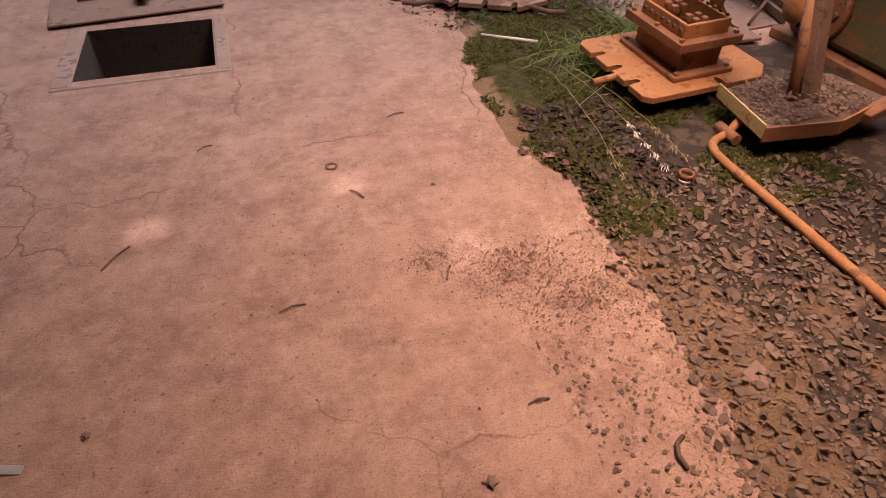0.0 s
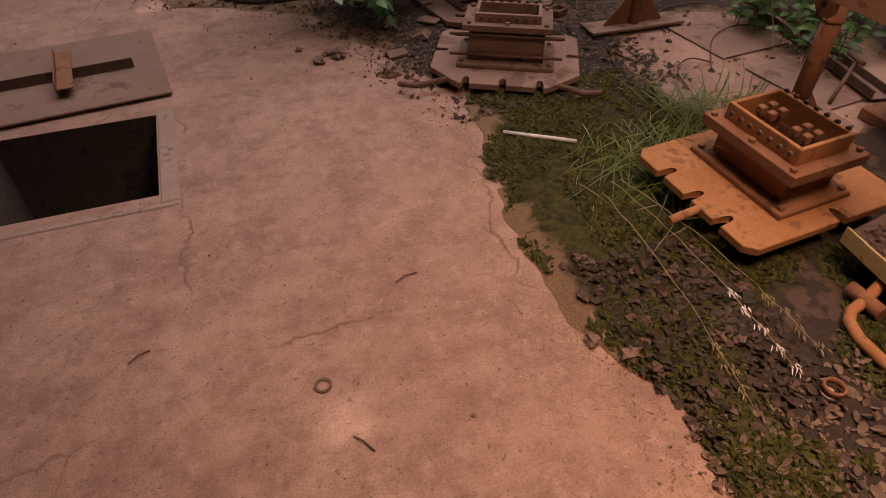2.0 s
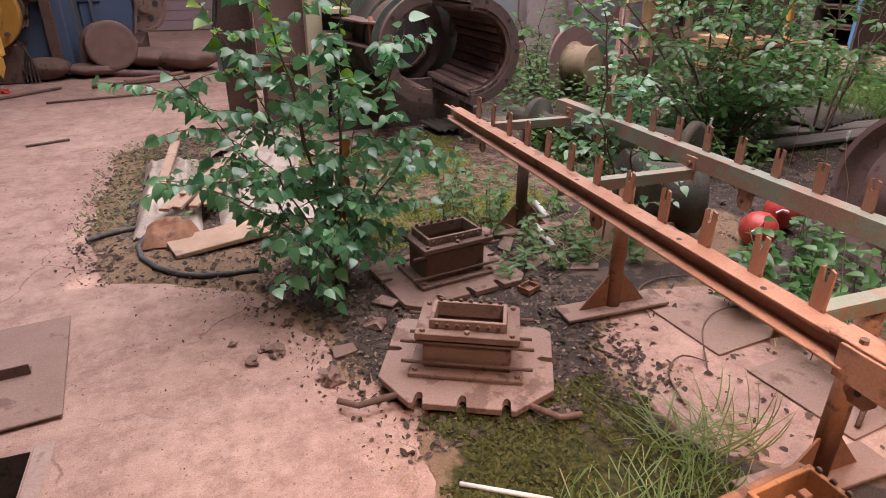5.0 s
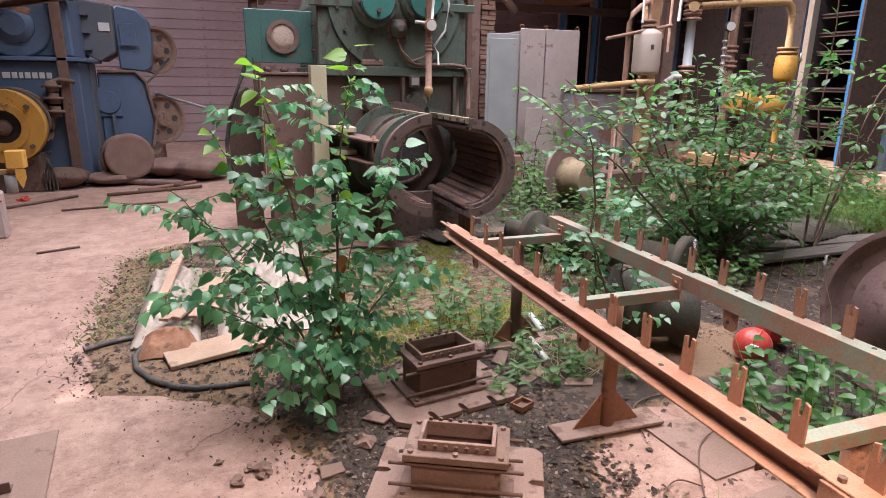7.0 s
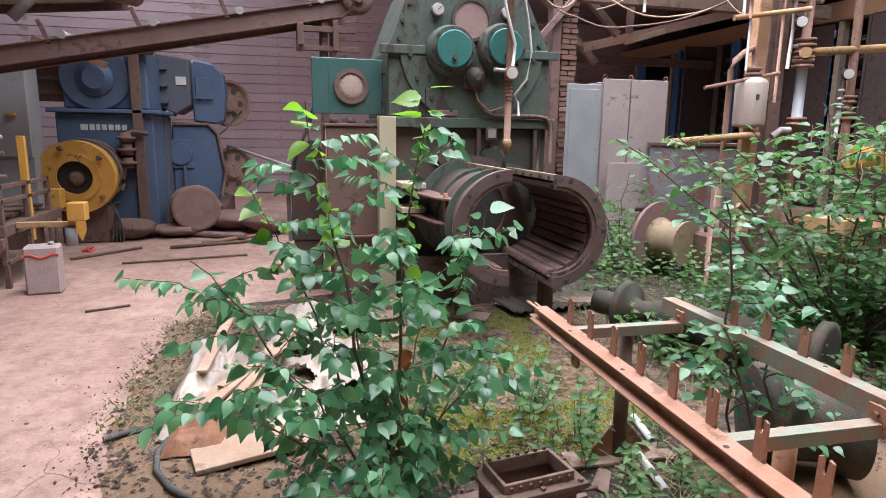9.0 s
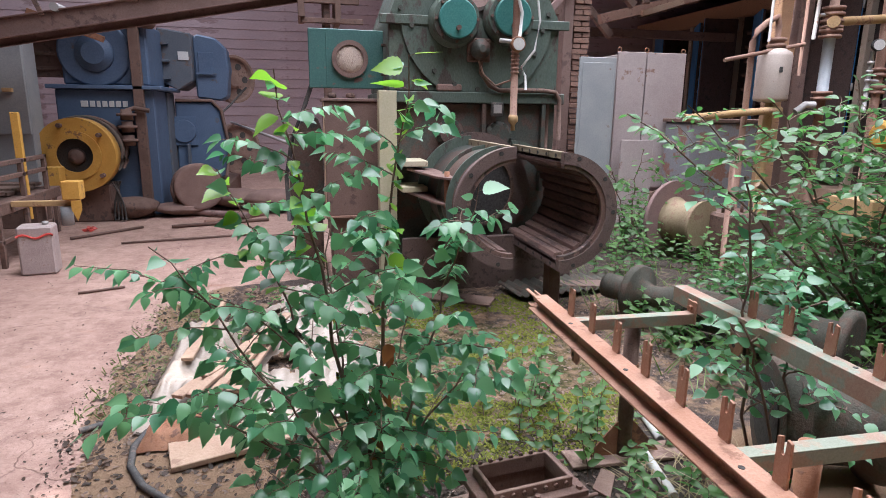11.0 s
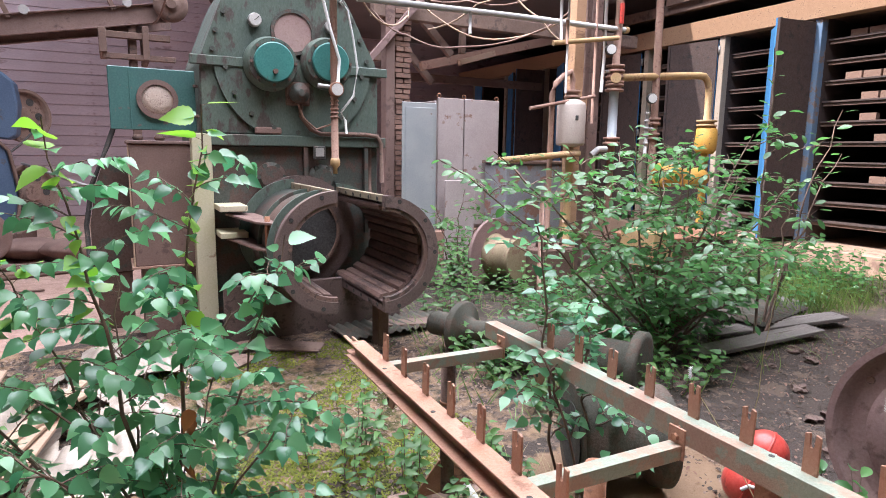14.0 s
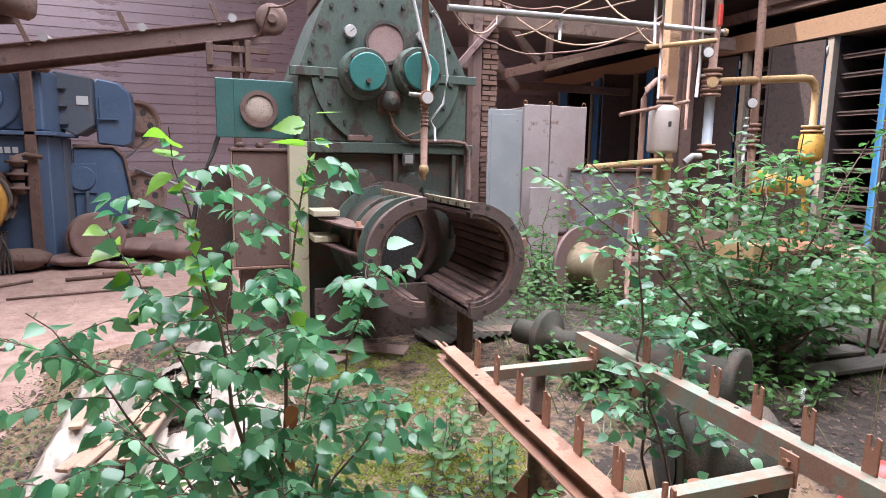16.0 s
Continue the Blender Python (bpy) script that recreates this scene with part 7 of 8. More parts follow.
# planks and corrugated sheets
PLANK_GREY = mat("weathered_grey_timber", (0.15, 0.125, 0.11), (0.21, 0.175, 0.155), (0.10, 0.07, 0.055), scale=3, fine=60, rough=0.9, stretch=(0.3, 3, 3), bump=0.4)
for i, (x, y, a, l, w, z) in enumerate(((5.22, 5.76, -2, 1.56, 0.20, 0.07), (5.72, 6.06, -8, 1.7, 0.2, 0.09), (6.22, 6.28, 6, 1.3, 0.22, 0.12), (5.42, 6.51, 12, 1.2, 0.2, 0.08))):
    solid("weathered_plank", box(B(), 0, l, -w / 2, w / 2, 0, 0.035, 0.005, pose(x, y, z, 3, -1.0, a)), PLANK_GREY, "grey weathered plank lying on rubble", "plank", group="weathered planks")


def corrugated(x, y, z, rx, rz, w, l, label, material):
    n = 40
    bm = grid(steps(0, w, n), steps(0, l, 2), lambda u, v: 0.018 * math.sin(u * math.tau / 0.09))
    geo = bmesh.ops.extrude_face_region(bm, geom=bm.faces[:])
    for e in geo["geom"]:
        if isinstance(e, bmesh.types.BMVert):
            e.co.z += 0.006
    solid("corrugated_sheet", bm, material, label, "corrugated sheet", m=pose(x, y, z, rx, 0, rz))


corrugated(6.23, 5.86, 0.15, 4, 12, 1.1, 0.6, "broken grey corrugated sheet over the planks", CASTIRON)
corrugated(2.75, 7.35, 0.07, 2, 8, 1.1, 0.45, "grey-green corrugated sheet on the ground by the barrel", CASTIRON)
solid("weathered_plank", box(B(), 0, 0.9, -0.1, 0.1, 0, 0.03, 0.004, pose(3.1, 7.75, 0.05, 0, -2, -20)), TIMBER_DARK, "dark plank leaning by the extruder plinth", "plank", group="weathered planks")
for i, (x, y, a, w) in enumerate(((1.95, 7.7, 12, 0.5), (2.3, 7.5, -30, 0.4), (1.75, 7.3, 40, 0.35))):
    solid("dusty_board", box(B(), -w, w * 0.6, -0.12, 0.12, 0, 0.015, 0.003, pose(x, y, 0.03, 0, 1, a)), PLATE, "pinkish dusty board lying among leaf litter", "board", group="dusty boards")

# ---- pipework in front of the drying chambers ----
PY = 8.6
pw = thing("pipework", pose(0, 0, 0), "sunlit gas pipework with filter, valves and gauges", "pipework")


def pipe(pts, r, material, name="pipe", seg=10):
    return part(name, tube(B(), pts, r, seg), material, pw)


def coupling(x, y, z, r, material, axis=(0, 0, 1), h=0.03):
    f = part("pipe_flange", lathe(B(), [(r, 0), (r, h), (r * 0.75, h + 0.005), (r * 0.75, h + 0.03), (r, h + 0.035), (r, 2 * h + 0.035)], (x, y, z), axis, 20), material, pw)
    return f


def gauge(x, y, z, r=0.075):
    g = part("gauge", lathe(B(), [(r, 0), (r, 0.05), (r * 0.92, 0.06)], (x, y, z), (-0.45, -0.88, 0), 22), BLACK, pw)
    part("dial", lathe(B(), [(r * 0.85, 0), (r * 0.85, 0.004)], (x - 0.028, y - 0.055, z), (-0.45, -0.88, 0), 22), GLASS_FACE, g)


post = thing("timber_post", pose(0, 0, 0), "tall sunlit timber post carrying the pipework", "post", kind="structure")
part("post", box(B(), 6.24, 6.40, PY + 0.12, PY + 0.28, 0, 5.2, 0.008), TIMBER, post)
part("post", box(B(), 6.52, 6.70, PY + 0.14, PY + 0.30, 0, 5.2, 0.008), BROWN_BOX, post)
part("strut", box(B(), 6.40, 6.52, PY + 0.16, PY + 0.24, 2.28, 2.42, 0.005), TIMBER, post)
f = part("filter_body", lathe(B(), [(0.06, -0.02), (0.17, 0.0), (0.18, 0.03), (0.18, 0.48), (0.165, 0.52), (0.10, 0.56), (0.07, 0.57)], (6.13, PY, 1.82), (0, 0, 1), 28), mat("pale_filter_paint", (0.52, 0.42, 0.36), (0.58, 0.48, 0.42), (0.40, 0.24, 0.17), scale=4, rough=0.55, spot=0.6), pw)
part("badge", box(B(), 6.06, 6.10, PY - 0.18, PY - 0.165, 2.12, 2.18, 0.003), BLACK, f)
coupling(6.13, PY, 2.40, 0.10, PIPE_RUST)
pipe([(6.13, PY, 2.45), (6.13, PY, 2.62), (6.10, PY, 2.72), (5.98, PY, 2.66), (5.86, PY, 2.56), (5.82, PY, 2.45), (5.82, PY, 1.4), (5.82, PY, 0.1)], 0.036, PIPE_RUST)
pipe([(6.13, PY, 1.82), (6.13, PY, 0.05)], 0.05, PIPE_WARM)
pipe([(5.0, PY - 0.1, 1.62), (5.9, PY - 0.1, 1.70), (6.2, PY - 0.1, 1.72)], 0.04, PIPE_WARM)
pipe([(5.45, PY - 0.05, 2.24), (6.45, PY - 0.05, 2.44)], 0.022, PIPE_RUST)
pipe([(6.82, PY, 0.05), (6.82, PY, 1.85)], 0.05, PIPE_RUST)
pipe([(6.82, PY, 1.85), (6.82, PY, 2.55)], 0.062, mat("pale_blue_pipe", (0.40, 0.45, 0.50), (0.47, 0.50, 0.53), (0.38, 0.26, 0.19), scale=5, rough=0.55, spot=0.6))
coupling(6.82, PY, 1.84, 0.11, PIPE_RUST)
for z in (2.52, 2.62, 2.76):
    coupling(6.82, PY, z, 0.12, PIPE_RUST)
part("valve_body", lathe(B(), [(0.06, 0), (0.1, 0.05), (0.1, 0.12), (0.06, 0.16)], (6.82, PY, 2.62), (0, 0, 1), 20), PIPE_RUST, pw)
part("valve_port", lathe(B(), [(0.05, 0), (0.065, 0.1), (0.065, 0.14)], (6.82, PY, 2.68), (-0.6, -0.8, 0), 16), PIPE_WARM, pw)
pipe([(6.82, PY, 2.85), (6.84, PY, 3.5), (6.85, PY, 4.6)], 0.05, PIPE_RUST)
pipe([(6.88, PY, 2.70), (8.35, PY, 2.83), (8.50, PY, 2.83), (8.58, PY, 2.77), (8.62, PY, 2.66), (8.63, PY, 2.2)], 0.05, PIPE_WARM, seg=12)
coupling(8.63, PY, 2.13, 0.14, PIPE_WARM)
part("yellow_valve", lathe(B(), [(0.11, 0), (0.15, 0.06), (0.16, 0.2), (0.15, 0.34), (0.11, 0.4)], (8.64, PY, 1.74), (0, 0, 1), 24), YELLOW, pw, "yellow-painted gas valve body")
part("yellow_valve", lathe(B(), [(0.12, 0), (0.17, 0.08), (0.17, 0.3), (0.12, 0.4)], (7.5, PY - 0.2, 1.45), (1, 0.1, 0), 22), YELLOW, pw, "yellow-painted gas valve body")
part("yellow_valve", lathe(B(), [(0.11, 0), (0.15, 0.08), (0.15, 0.3), (0.11, 0.4)], (8.0, PY - 0.2, 1.40), (1, 0.0, 0), 22), YELLOW, pw, "yellow-painted gas valve body")
pipe([(8.64, PY, 1.75), (8.64, PY, 0.05)], 0.05, YELLOW)
pipe([(7.6, PY, 0.05), (7.58, PY, 2.0), (7.55, PY, 3.6), (7.54, PY, 4.6)], 0.05, PIPE_RUST)
coupling(7.585, PY, 1.92, 0.085, PIPE_RUST)
coupling(7.585, PY, 2.12, 0.08, PIPE_RUST)
pipe([(7.42, PY - 0.02, 1.7), (7.42, PY - 0.02, 2.40)], 0.024, GALV)
pipe([(7.42, PY - 0.02, 2.06), (7.58, PY - 0.02, 2.06)], 0.024, GALV)
for z in (1.85, 1.95, 2.05, 2.15, 2.25):
    part("collar", cyl(B(), (7.42, PY - 0.02, z), (7.42, PY - 0.02, z + 0.035), 0.036, seg=12), GALV, pw)
gauge(7.44, PY - 0.05, 2.46, 0.068)
gauge(6.66, PY - 0.06, 3.02, 0.068)
pipe([(6.60, PY, 2.5), (6.62, PY, 2.95), (6.60, PY, 4.4)], 0.022, GALV)
pipe([(6.60, PY, 2.75), (6.80, PY, 2.78)], 0.02, GALV)
pipe([(3.3, PY, 3.24), (5.2, PY, 3.28), (6.95, PY, 3.30)], 0.034, GALV, seg=12)
part("cap", cyl(B(), (6.94, PY, 3.30), (6.99, PY, 3.30), 0.045, seg=14), PIPE_WARM, pw)
pipe([(5.75, PY - 0.06, 3.02), (6.2, PY - 0.06, 3.09), (6.78, PY - 0.06, 3.18)], 0.03, PIPE_WARM)
pipe([(5.94, PY - 0.08, 3.3), (5.94, PY - 0.08, 3.02)], 0.02, PIPE_RUST)
pipe([(5.98, PY - 0.05, 3.6), (5.98, PY - 0.05, 2.45)], 0.015, GALV)
pipe([(5.86, PY - 0.05, 3.7), (5.88, PY - 0.05, 3.05)], 0.018, GALV)
pipe([(6.45, PY - 0.02, 5.0), (6.45, PY - 0.02, 2.1)], 0.018, PIPE_RUST)
pipe([(4.62, PY - 0.02, 3.26), (4.62, PY - 0.02, 3.02)], 0.018, GALV)
part("hand_lever", box(B(), 6.78, 6.83, PY - 0.1, PY - 0.06, 3.35, 3.6, 0.006), RED, pw, "red valve lever")
pipe([(6.4, PY - 0.1, 1.70), (6.5, PY - 0.12, 1.78), (6.62, PY - 0.12, 1.78)], 0.04, GALV)
pipe([(5.35, 8.1, 0.0), (5.35, 8.1, 1.15), (5.42, 8.1, 1.22), (5.7, 8.15, 1.24)], 0.028, PIPE_RUST)
pipe([(5.6, 8.0, 0.95), (6.2, 8.0, 0.55), (6.5, 8.0, 0.4)], 0.03, PALEWOOD)
bb = thing("burner_box", pose(0, 0, 0), "rusted burner housing hidden behind the shrub", "burner")
part("body", box(B(), 6.3, 7.5, 7.2, 7.9, 0.0, 0.75, 0.03), RUST_DARK, bb)
part("lid", box(B(), 6.25, 7.55, 7.15, 7.95, 0.752, 0.80, 0.008), RUST, bb)
part("flap", box(B(), 6.0, 6.3, 7.0, 7.5, 0.5, 0.9, 0.01), PIPE_WARM, bb)
part("flue", cyl(B(), (8.2, 7.8, 0.0), (8.28, 7.85, 0.95), 0.09, seg=16), DOOR_BROWN, bb)

# ---- left bay: trolley, tin, box, drum, bars ----
tl = thing("setting_trolley", pose(-0.76, 0, 0), "yellow and rust brick-handling trolley with railings", "trolley")
part("deck", box(B(), -3.3, -1.35, 9.5, 11.2, 0.55, 0.68, 0.01), RUST_DARK, tl)
for x, y in ((-1.68, 9.55), (-2.5, 9.6), (-1.40, 10.3), (-3.2, 9.6)):
    part("upright", box(B(), x - 0.04, x + 0.04, y - 0.03, y + 0.03, 0.40, 1.60, 0.005), YELLOW, tl)
for z in (1.18, 1.42, 1.585):
    part("rail", cyl(B(), (-3.3, 9.57, z), (-1.30, 9.57, z + 0.01), 0.02, seg=8), GALV if z > 1.5 else RUST_DARK, tl)
for zz in (0.25, 0.9, 1.05):
    part("side_bar", box(B(), -1.41, -1.36, 9.5, 10.9, zz, zz + 0.05, 0.005), RUST_DARK, tl)
for yy in (9.52, 10.2, 10.85):
    part("side_bar", box(B(), -1.41, -1.36, yy, yy + 0.05, 0.0, 1.1, 0.005), RUST_DARK, tl)
bm = prism(B(), [(-2.1, 0.12), (-1.75, 0.02), (-1.55, 0.10), (-1.35, 0.45), (-1.35, 0.55), (-2.1, 0.55)], 0.10, pose(0, 9.52, 0, 90), 0.008)
part("bogie_plate", bm, RUST_DARK, tl)
part("wheel", lathe(B(), [(0.2, 0), (0.2, 0.08), (0.1, 0.1)], (-1.85, 9.6, 0.2), (0, -1, 0), 20), RUST_DARK, tl)
part("wheel", lathe(B(), [(0.2, 0), (0.2, 0.08), (0.1, 0.1)], (-3.0, 9.6, 0.2), (0, -1, 0), 20), RUST_DARK, tl)
for k in range(6):
    part("load_board", box(B(), -3.2, -1.5, 9.6 + 0.25 * k, 9.8 + 0.25 * k, 0.69 + 0.02 * (k % 2), 0.73 + 0.02 * (k % 2), 0.005), TIMBER_DARK, tl)
part("arm", box(B(), -1.34, -0.68, 9.75, 9.82, 0.62, 0.68, 0.005), PIPE_WARM, tl)
part("lamp_pot", cyl(B(), (-0.80, 9.72, 0.42), (-0.80, 9.72, 0.62), 0.06, seg=12), GREY_CAB, tl)
part("signal_box", box(B(), -0.80, -0.62, 9.62, 9.78, 0.70, 0.90, 0.01), YELLOW, tl)
part("hazard_tag", prism(B(), [(-0.05, 0), (0.05, 0), (0.05, 0.1), (0.0, 0.22), (-0.05, 0.1)], 0.006, pose(-0.66, 9.60, 0.70, 90, 180, 0)), YELLOW, tl)
eb = thing("switch_cabinet", pose(0, 0, 0), "grey-blue switch cabinet with open door behind the trolley", "cabinet")
part("body", box(B(), -3.5, -2.6, 11.9, 12.3, 0.4, 2.6, 0.01), GREY_CAB, eb)
part("door", box(B(), -2.98, -2.6, 11.84, 11.88, 1.3, 2.5, 0.006), GREY_CAB, eb)
part("handle", box(B(), -2.86, -2.74, 11.79, 11.84, 1.85, 1.9, 0.004), PIPE_WARM, eb)
part("foot", box(B(), -3.4, -2.7, 11.95, 12.25, 0, 0.4, 0.01), RUST_DARK, eb)
can = thing("tin_canister", pose(-1.70, 9.2, 0, 0, 0, 8), "dented white tin canister with a red wave stripe", "canister")
part("body", box(B(), -0.16, 0.16, 0, 0.24, 0, 0.50, 0.02), mat("scuffed_white_tin", (0.42, 0.33, 0.31), (0.50, 0.41, 0.39), (0.35, 0.24, 0.20), scale=6, rough=0.5, spot=0.57), can)
bm = tube(B(), [(-0.16 + 0.032 * k, -0.004, 0.40 + 0.02 * math.sin(k * 0.9)) for k in range(11)], 0.012, 6)
part("stripe", bm, RED, can, "red wave stripe")
part("cap", cyl(B(), (0.08, 0.12, 0.5), (0.08, 0.12, 0.53), 0.03, seg=12), GALV, can)

def drape(name, c, r, h, label, seed, material=CLOTH):
    t = B()
    bmesh.ops.create_uvsphere(t, u_segments=36, v_segments=16, radius=1.0)
    for v in t.verts:
        a = math.atan2(v.co.y, v.co.x)
        k = 1 + 0.07 * math.sin(9 * a + seed) * (1 - abs(v.co.z)) + 0.12 * noise.noise(v.co * 2.2 + Vector((seed, 0, 0)))
        v.co = Vector((v.co.x * r[0] * k, v.co.y * r[1] * k, max(0.0, (v.co.z * 0.5 + 0.5) ** 0.7 * h)))
    for f_ in t.faces:
        f_.smooth = True
    return solid(name, t, material, label, "tarpaulin", m=pose(*c))


dd = thing("draped_drum", pose(-0.72, 13.0, 0), "steel drum lying on the floor, covered with brown canvas", "drum")
part("drum", lathe(B(), [(0.36, 0), (0.37, 0.04), (0.36, 0.08), (0.36, 0.62), (0.37, 0.66), (0.35, 0.70), (0.30, 0.685), (0.18, 0.70), (0.0, 0.71)], (-0.1, 0.25, 0.40), (0.25, -0.95, 0.1), 32), CLOTH, dd)
part("canvas", tube(B(), arc_pts((0.02, -0.2, 0.40), 0.385, 10, 250, 20), 0.035, 8), CLOTH, dd)
drape("crumpled_tarpaulin", (-0.95, 12.75, 0), (0.42, 0.3), 0.22, "crumpled brown canvas at the foot of the drum", 6.0)
drape("crumpled_tarpaulin", (-0.2, 13.4, 0), (0.45, 0.4), 0.34, "crumpled brown canvas heap on the floor", 2.0)
drape("crumpled_tarpaulin", (0.45, 12.9, 0), (0.45, 0.4), 0.38, "dusty brown canvas heap beside the machine", 3.0)
drape("rubber_mat", (-1.62, 12.55, 0), (0.36, 0.26), 0.34, "dark bundle of rubber belting on the floor", 4.0, RUST_DARK)
for i, (a, b, rr, m_) in enumerate((((-1.47, 13.1, 0.06), (0.1, 12.2, 0.06), 0.05, DRUM), ((-0.9, 11.6, 0.03), (0.4, 12.0, 0.03), 0.025, RUST_DARK), ((-0.5, 11.9, 0.03), (0.3, 12.5, 0.03), 0.03, PIPE_RUST), ((-1.1, 8.4, 0.015), (-0.75, 8.55, 0.015), 0.012, RUST_DARK), ((-2.0, 11.0, 0.02), (-1.3, 11.7, 0.02), 0.02, RUST_DARK), ((-1.3, 10.6, 0.02), (0.2, 10.9, 0.02), 0.014, RUST_DARK), ((-0.35, 14.9, 1.42), (1.14, 8.95, 1.2), 0.022, GALV))):
    bar("floor_bar", a, b, rr, m_, "rusty metal bar lying on the dusty floor" if a[2] < 1 else "grey steel bar leaning across the machine", "bar")
lump("red_scrap", -1.95, 11.6, 0.07, RED, "crumpled red scrap on the dusty floor", "scrap", 5)

# ---- roof timbers and cables at the back ----
def beam(name, a, b, w, h, material, label):
    a, b = Vector(a), Vector(b)
    d = b - a
    m = Matrix.Translation(a) @ d.to_track_quat("X", "Z").to_matrix().to_4x4()
    return solid(name, box(B(), 0, d.length, -w / 2, w / 2, -h / 2, h / 2, 0.006, m), material, label, "beam", group="roof timbers", kind="structure")


beam("roof_beam", (4.4, 11.0, 3.72), (9.5, 11.0, 3.72), 0.16, 0.2, TIMBER_DARK, "brown timber tie beam behind the cabinets")
beam("roof_beam", (4.1, 10.9, 2.75), (5.1, 10.8, 3.9), 0.09, 0.09, DRUM, "diagonal steel brace beside the column")
beam("roof_beam", (3.4, 15.5, 3.4), (10.8, 15.5, 3.4), 0.14, 0.18, TIMBER_DARK, "dark timber beam in the far bay")
beam("roof_beam", (5.2, 13.0, 4.2), (6.4, 13.0, 3.0), 0.10, 0.12, TIMBER_DARK, "diagonal timber strut in the back bay")
beam("roof_beam", (5.04, 11.70, 3.86), (8.49, 11.70, 3.94), 0.14, 0.2, TIMBER_DARK, "brown timber tie beam in the back bay")
beam("roof_beam", (5.96, 12.60, 3.22), (9.29, 12.60, 4.05), 0.12, 0.16, PIPE_RUST, "sloping rusted steel joist in the back bay")
beam("roof_beam", (6.58, 12.30, 3.30), (7.32, 12.30, 3.52), 0.1, 0.1, PALEWOOD, "pale batten fixed below the joist")
beam("roof_beam", (5.70, 12.00, 3.88), (6.25, 12.00, 3.36), 0.1, 0.12, TIMBER_DARK, "dark diagonal timber strut in the back bay")
beam("roof_beam", (6.53, 12.10, 3.93), (6.52, 12.10, 3.42), 0.1, 0.1, TIMBER_DARK, "dark upright timber in the back bay")
beam("roof_beam", (4.83, 12.40, 3.29), (5.67, 12.40, 3.31), 0.12, 0.14, TIMBER_DARK, "dark timber beam behind the column")
# lean-to roof added so that little light reaches the back bay
structure("ceiling_back", box(B(), 4.95, 14, 11.6, 20.05, 5.0, 5.12, 0), ROOFING, "low roof added over the back bay to keep it dark", "ceiling")
structure("ceiling_east", box(B(), 11.3, 14, 2.0, 11.58, 5.0, 5.12, 0), ROOFING, "dark roof over the drying chambers", "ceiling")
beam("roof_beam", (10.85, 3.0, 4.72), (10.85, 11.5, 4.72), 0.16, 0.24, TIMBER_DARK, "purlin above the chamber doors")
beam("roof_beam", (11.0, 3.0, 5.35), (11.0, 14.0, 5.35), 0.2, 0.7, ROOFING, "rusted duct running above the chamber doors")
for i, pts in enumerate(([(4.7, 10.8, 4.2), (5.1, 10.2, 3.5), (5.6, 9.6, 3.2), (6.3, 8.9, 3.45)], [(4.2, 10.5, 3.6), (4.6, 10.2, 3.25), (5.2, 9.8, 3.1), (6.0, 9.0, 3.3), (6.6, 8.8, 3.9)], [(3.4, 9.0, 3.5), (3.9, 9.4, 3.2), (4.5, 10.0, 3.45), (4.8, 10.6, 3.7)],
                         [(4.8, 10.6, 3.9), (5.4, 10.0, 3.75), (6.0, 9.4, 3.72), (6.5, 8.8, 4.0)], [(5.0, 10.4, 3.4), (5.5, 9.9, 3.7), (5.9, 9.3, 4.0)], [(1.9, 8.6, 3.3), (1.6, 9.4, 3.25), (1.5, 10.4, 3.1)], [(5.6, 9.4, 3.9), (5.9, 9.0, 3.4), (6.2, 8.8, 3.1)])):
    smooth_pts = []
    P = [Vector(p) for p in pts]
    for k in range(len(P) - 1):
        for s in range(5):
            f_ = s / 5
            q_ = P[k].lerp(P[k + 1], f_)
            q_.z -= 0.07 * math.sin(math.pi * f_)
            smooth_pts.append(q_)
    smooth_pts.append(P[-1])
    solid("cable", tube(B(), smooth_pts, 0.012, 6), CLOTH if i % 2 else PALEWOOD, "old pale cable sagging between the pipes", "cable", group="sagging cables")

# tall seed stalks
for i, (a, b) in enumerate((((3.15, 3.2, 0.0), (3.05, 3.35, 0.95)), ((4.3, 4.6, 0.0), (4.25, 4.5, 1.05)), ((2.9, 3.3, 0.0), (2.85, 3.9, 0.9)))):
    g = thing("seed_stalk", pose(0, 0, 0), "thin pale grass stalk with a fluffy seed head", "grass stalk", group="seed stalks")
    line = bend(a, b, 0.08, 8, 0.01, random.Random(i))
    part("stalk", tube(B(), line, 0.003, 5, 0.0015), DRY_GRASS, g)
    hd = Foliage(70 + i)
    for k in range(40):
        an = k * 2.4
        hd.leaf(line[-1] + Vector((0, 0, 0.0011 * k)), (math.cos(an), math.sin(an), 1.2), 0.011, 0.003, shape="blade")
    hd.make("seed_head", WHITE, g)
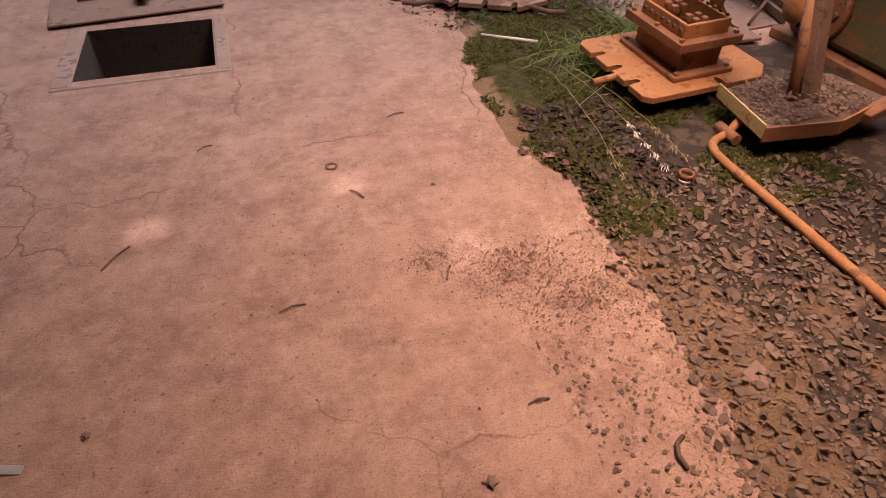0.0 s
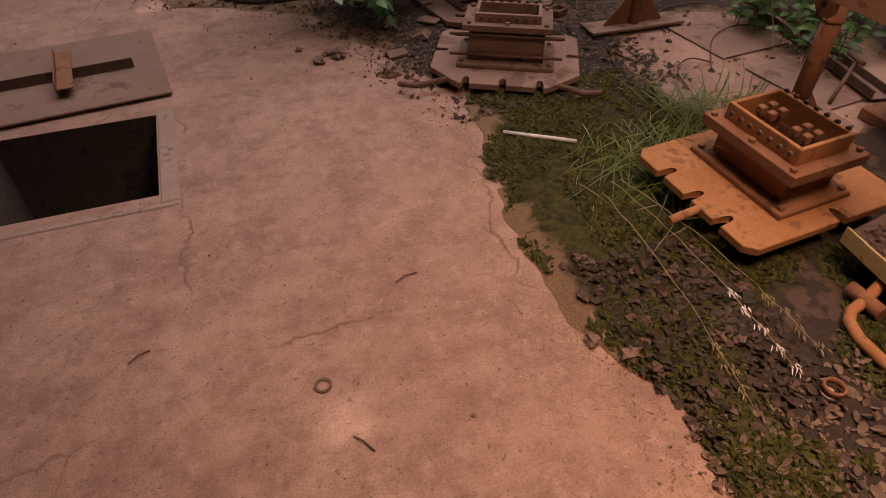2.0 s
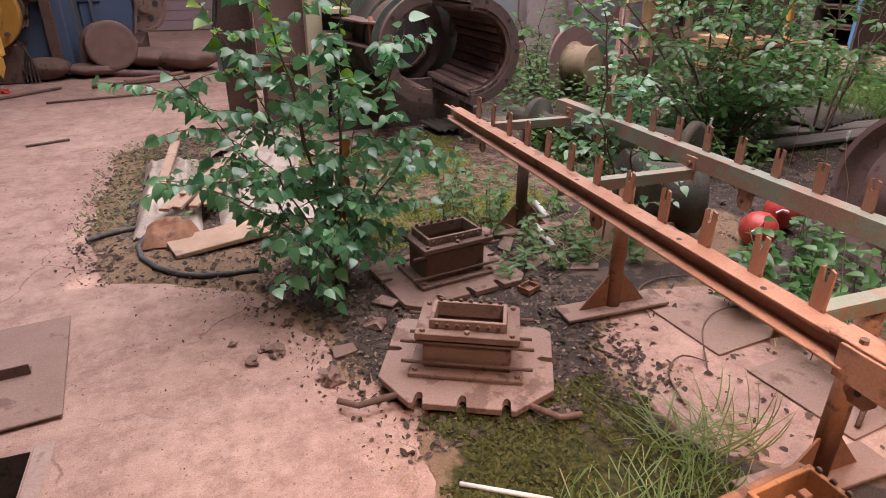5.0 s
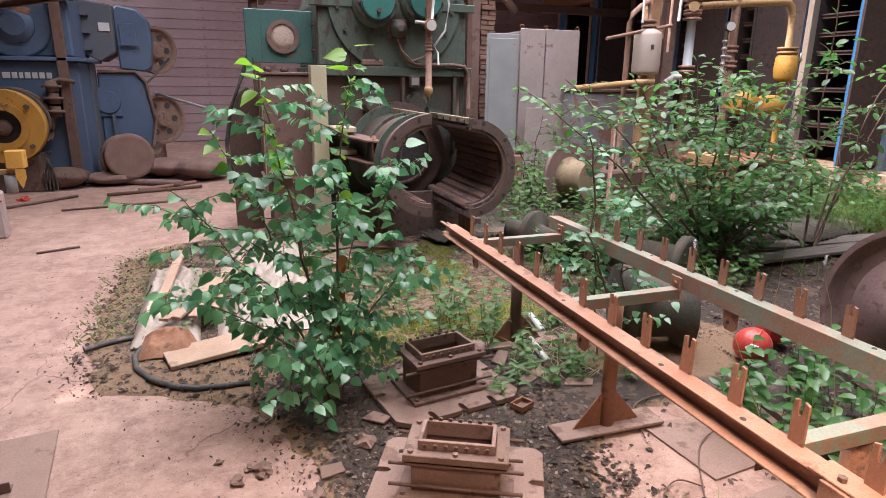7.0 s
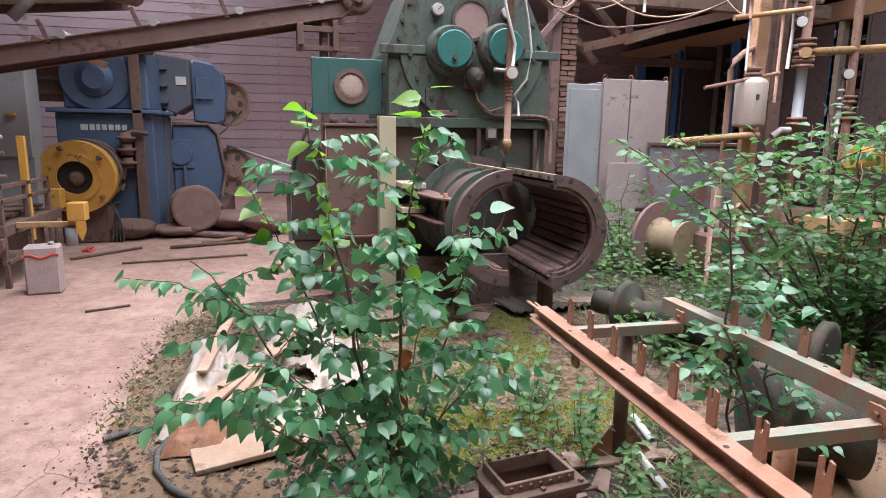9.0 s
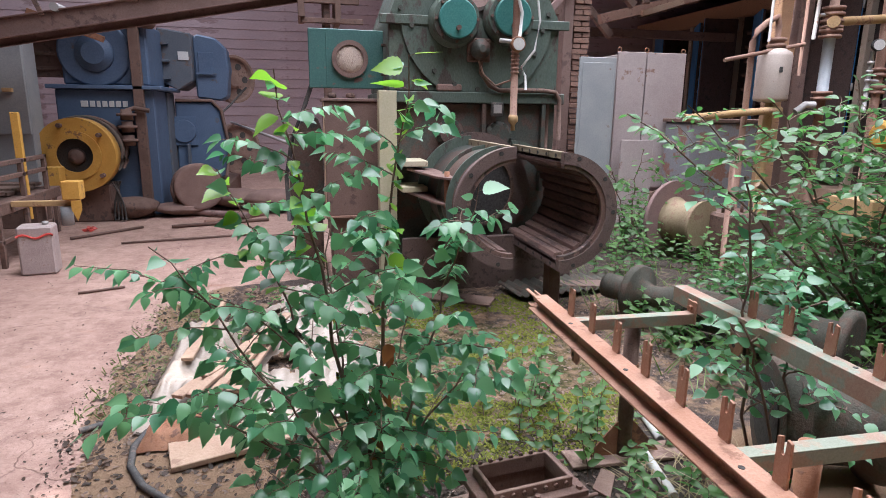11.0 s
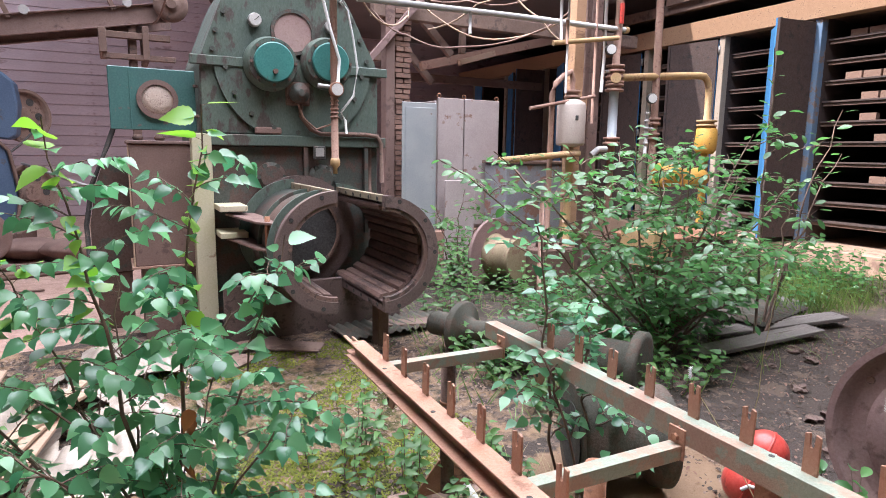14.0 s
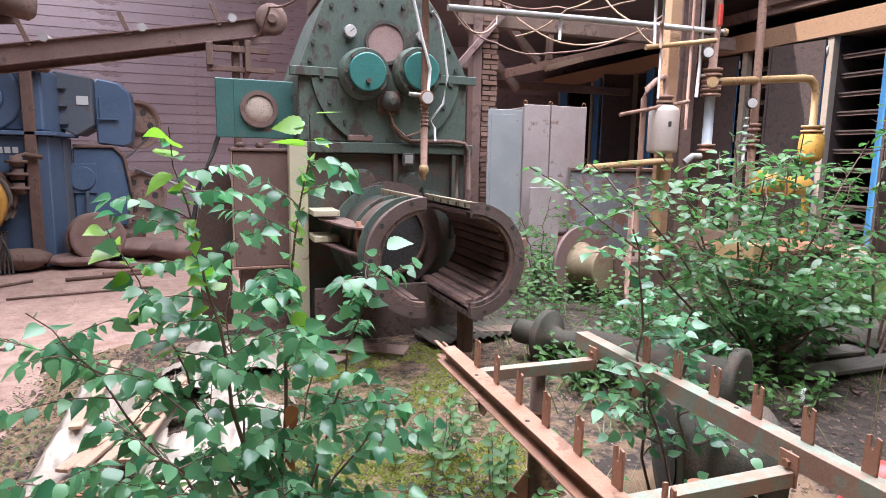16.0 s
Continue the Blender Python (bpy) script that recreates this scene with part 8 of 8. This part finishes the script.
for i, (a, b) in enumerate((((1.42, 2.55, 0.04), (1.43, 1.63, 0.03)), ((1.46, 2.55, 0.04), (1.55, 1.66, 0.03)), ((1.35, 2.5, 0.04), (1.24, 1.55, 0.02)))):
    g = thing("seed_stalk", pose(0, 0, 0), "pale feathery grass panicle drooping over the soil", "grass stalk", group="white panicles")
    line = bend(a, b, 0.035, 14, 0.006, random.Random(i))
    part("stalk", tube(B(), line, 0.002, 5, 0.001), DRY_GRASS, g)
    hd, rr = Foliage(80 + i), random.Random(i)
    for p_ in line[10 if i == 0 else 11:]:
        for k in range(12):
            hd.leaf(p_ + Vector((rr.uniform(-0.012, 0.012), rr.uniform(-0.02, 0.02), rr.uniform(-0.006, 0.01))), (rr.uniform(-1, 0.4), -1, rr.uniform(-0.5, 0.3)), 0.018, 0.004, shape="blade")
    # white on the first spray carries the sun patch; the others stay straw
    hd.make("seed_spray", WHITE if i < 1 else DRY_GRASS, g)

# upper conveyor, hanging plank and motor above the blue extruder
uc = thing("upper_conveyor", pose(0, 0, 0), "dark upper belt conveyor with motor above the blue extruder", "belt conveyor")
part("side_channel", box(B(), 0, 5.2, -0.03, 0.03, -0.09, 0.09, 0.004, pose(-6.6, 12.0, 3.05, 0, -5, 0)), RUST_DARK, uc)
part("side_channel", box(B(), 0, 5.2, -0.03, 0.03, -0.09, 0.09, 0.004, pose(-6.6, 12.6, 3.05, 0, -5, 0)), RUST_DARK, uc)
part("belt", box(B(), 0, 5.2, 0.04, 0.56, 0.06, 0.08, 0.004, pose(-6.6, 12.0, 3.05, 0, -5, 0)), BLACK, uc)
part("motor", lathe(B(), [(0.10, 0), (0.19, 0.05), (0.20, 0.4), (0.15, 0.46), (0.05, 0.48)], (-1.55, 12.0, 3.62), (1, 0, -0.15), 22), DIE_DUSTY, uc)
part("chute_tube", cyl(B(), (-2.55, 11.5, 3.05), (-2.05, 11.6, 3.62), 0.07, seg=16), GALV, uc)
for x in (-6.2, -4.4):
    part("leg", box(B(), x - 0.04, x + 0.04, 11.97, 12.03, 0.0, 3.05 + (x + 6.6) * 0.087, 0.004), RUST_DARK, uc)
for x, z in ((-3.3, 3.5), (-2.75, 3.55)):
    part("hanger", box(B(), x - 0.025, x + 0.025, 11.3, 11.35, z - 1.35, z + 0.5, 0.004), DIE_DUSTY, uc)
solid("hanging_plank", box(B(), -0.45, 0.45, -0.05, 0.05, -0.04, 0.04, 0.006, pose(-1.95, 11.6, 2.68, 0, 20, 0)), RUST, "rusty plank hanging below the conveyor", "plank")

# wires and small tins between the posts
for i, pts in enumerate(([(2.45, 3.25, 0.016), (2.7, 3.55, 0.02), (2.95, 3.62, 0.03), (3.15, 3.45, 0.02), (3.3, 3.2, 0.016)], [(2.5, 3.7, 0.016), (2.62, 3.95, 0.03), (2.9, 4.02, 0.02), (3.2, 3.9, 0.016)], [(2.2, 3.1, 0.016), (2.28, 3.3, 0.016), (2.42, 3.38, 0.016), (2.5, 3.3, 0.016)])):
    P = [Vector(p) for p in pts]
    line = []
    for k in range(len(P) - 1):
        a, b, c, d = P[max(k - 1, 0)], P[k], P[k + 1], P[min(k + 2, len(P) - 1)]
        for q in range(6):
            u = q / 6
            line.append(0.5 * ((2 * b) + (c - a) * u + (2 * a - 5 * b + 4 * c - d) * u * u + (3 * b - a - 3 * c + d) * u ** 3))
    line.append(P[-1])
    solid("wire", tube(B(), line, 0.004, 5), RUST_DARK, "thin dark wire curling over the slab", "wire", group="loose wires")
tb = thing("small_tin", pose(2.06, 4.16, 0.02, 0, 0, 25), "small square rusty tin tray on the dirt", "tin")
bm = slab_with_holes(-0.05, 0.05, -0.04, 0.04, 0.0, 0.03, [(-0.042, 0.042, -0.032, 0.032)])
part("rim", bm, RUST, tb)
part("bottom", box(B(), -0.042, 0.042, -0.032, 0.032, 0.001, 0.006, 0), RUST_DARK, tb)
for i, (x, y, a, l) in enumerate(((2.28, 4.45, 30, 0.22), (2.5, 4.3, -20, 0.18), (2.2, 4.72, 60, 0.2), (1.0, 3.95, 15, 0.12), (1.3, 4.3, -40, 0.14))):
    solid("bark_slab", prism(B(), [(-l / 2, -0.03), (l * 0.4, -0.045), (l / 2, 0.02), (-l * 0.3, 0.05)], 0.012, pose(x, y, ground_z(x, y) + 0.006, 3, -4, a), 0.002), DIE_DUSTY, "flat brown slab of bark on the dirt", "bark", group="bark slabs")
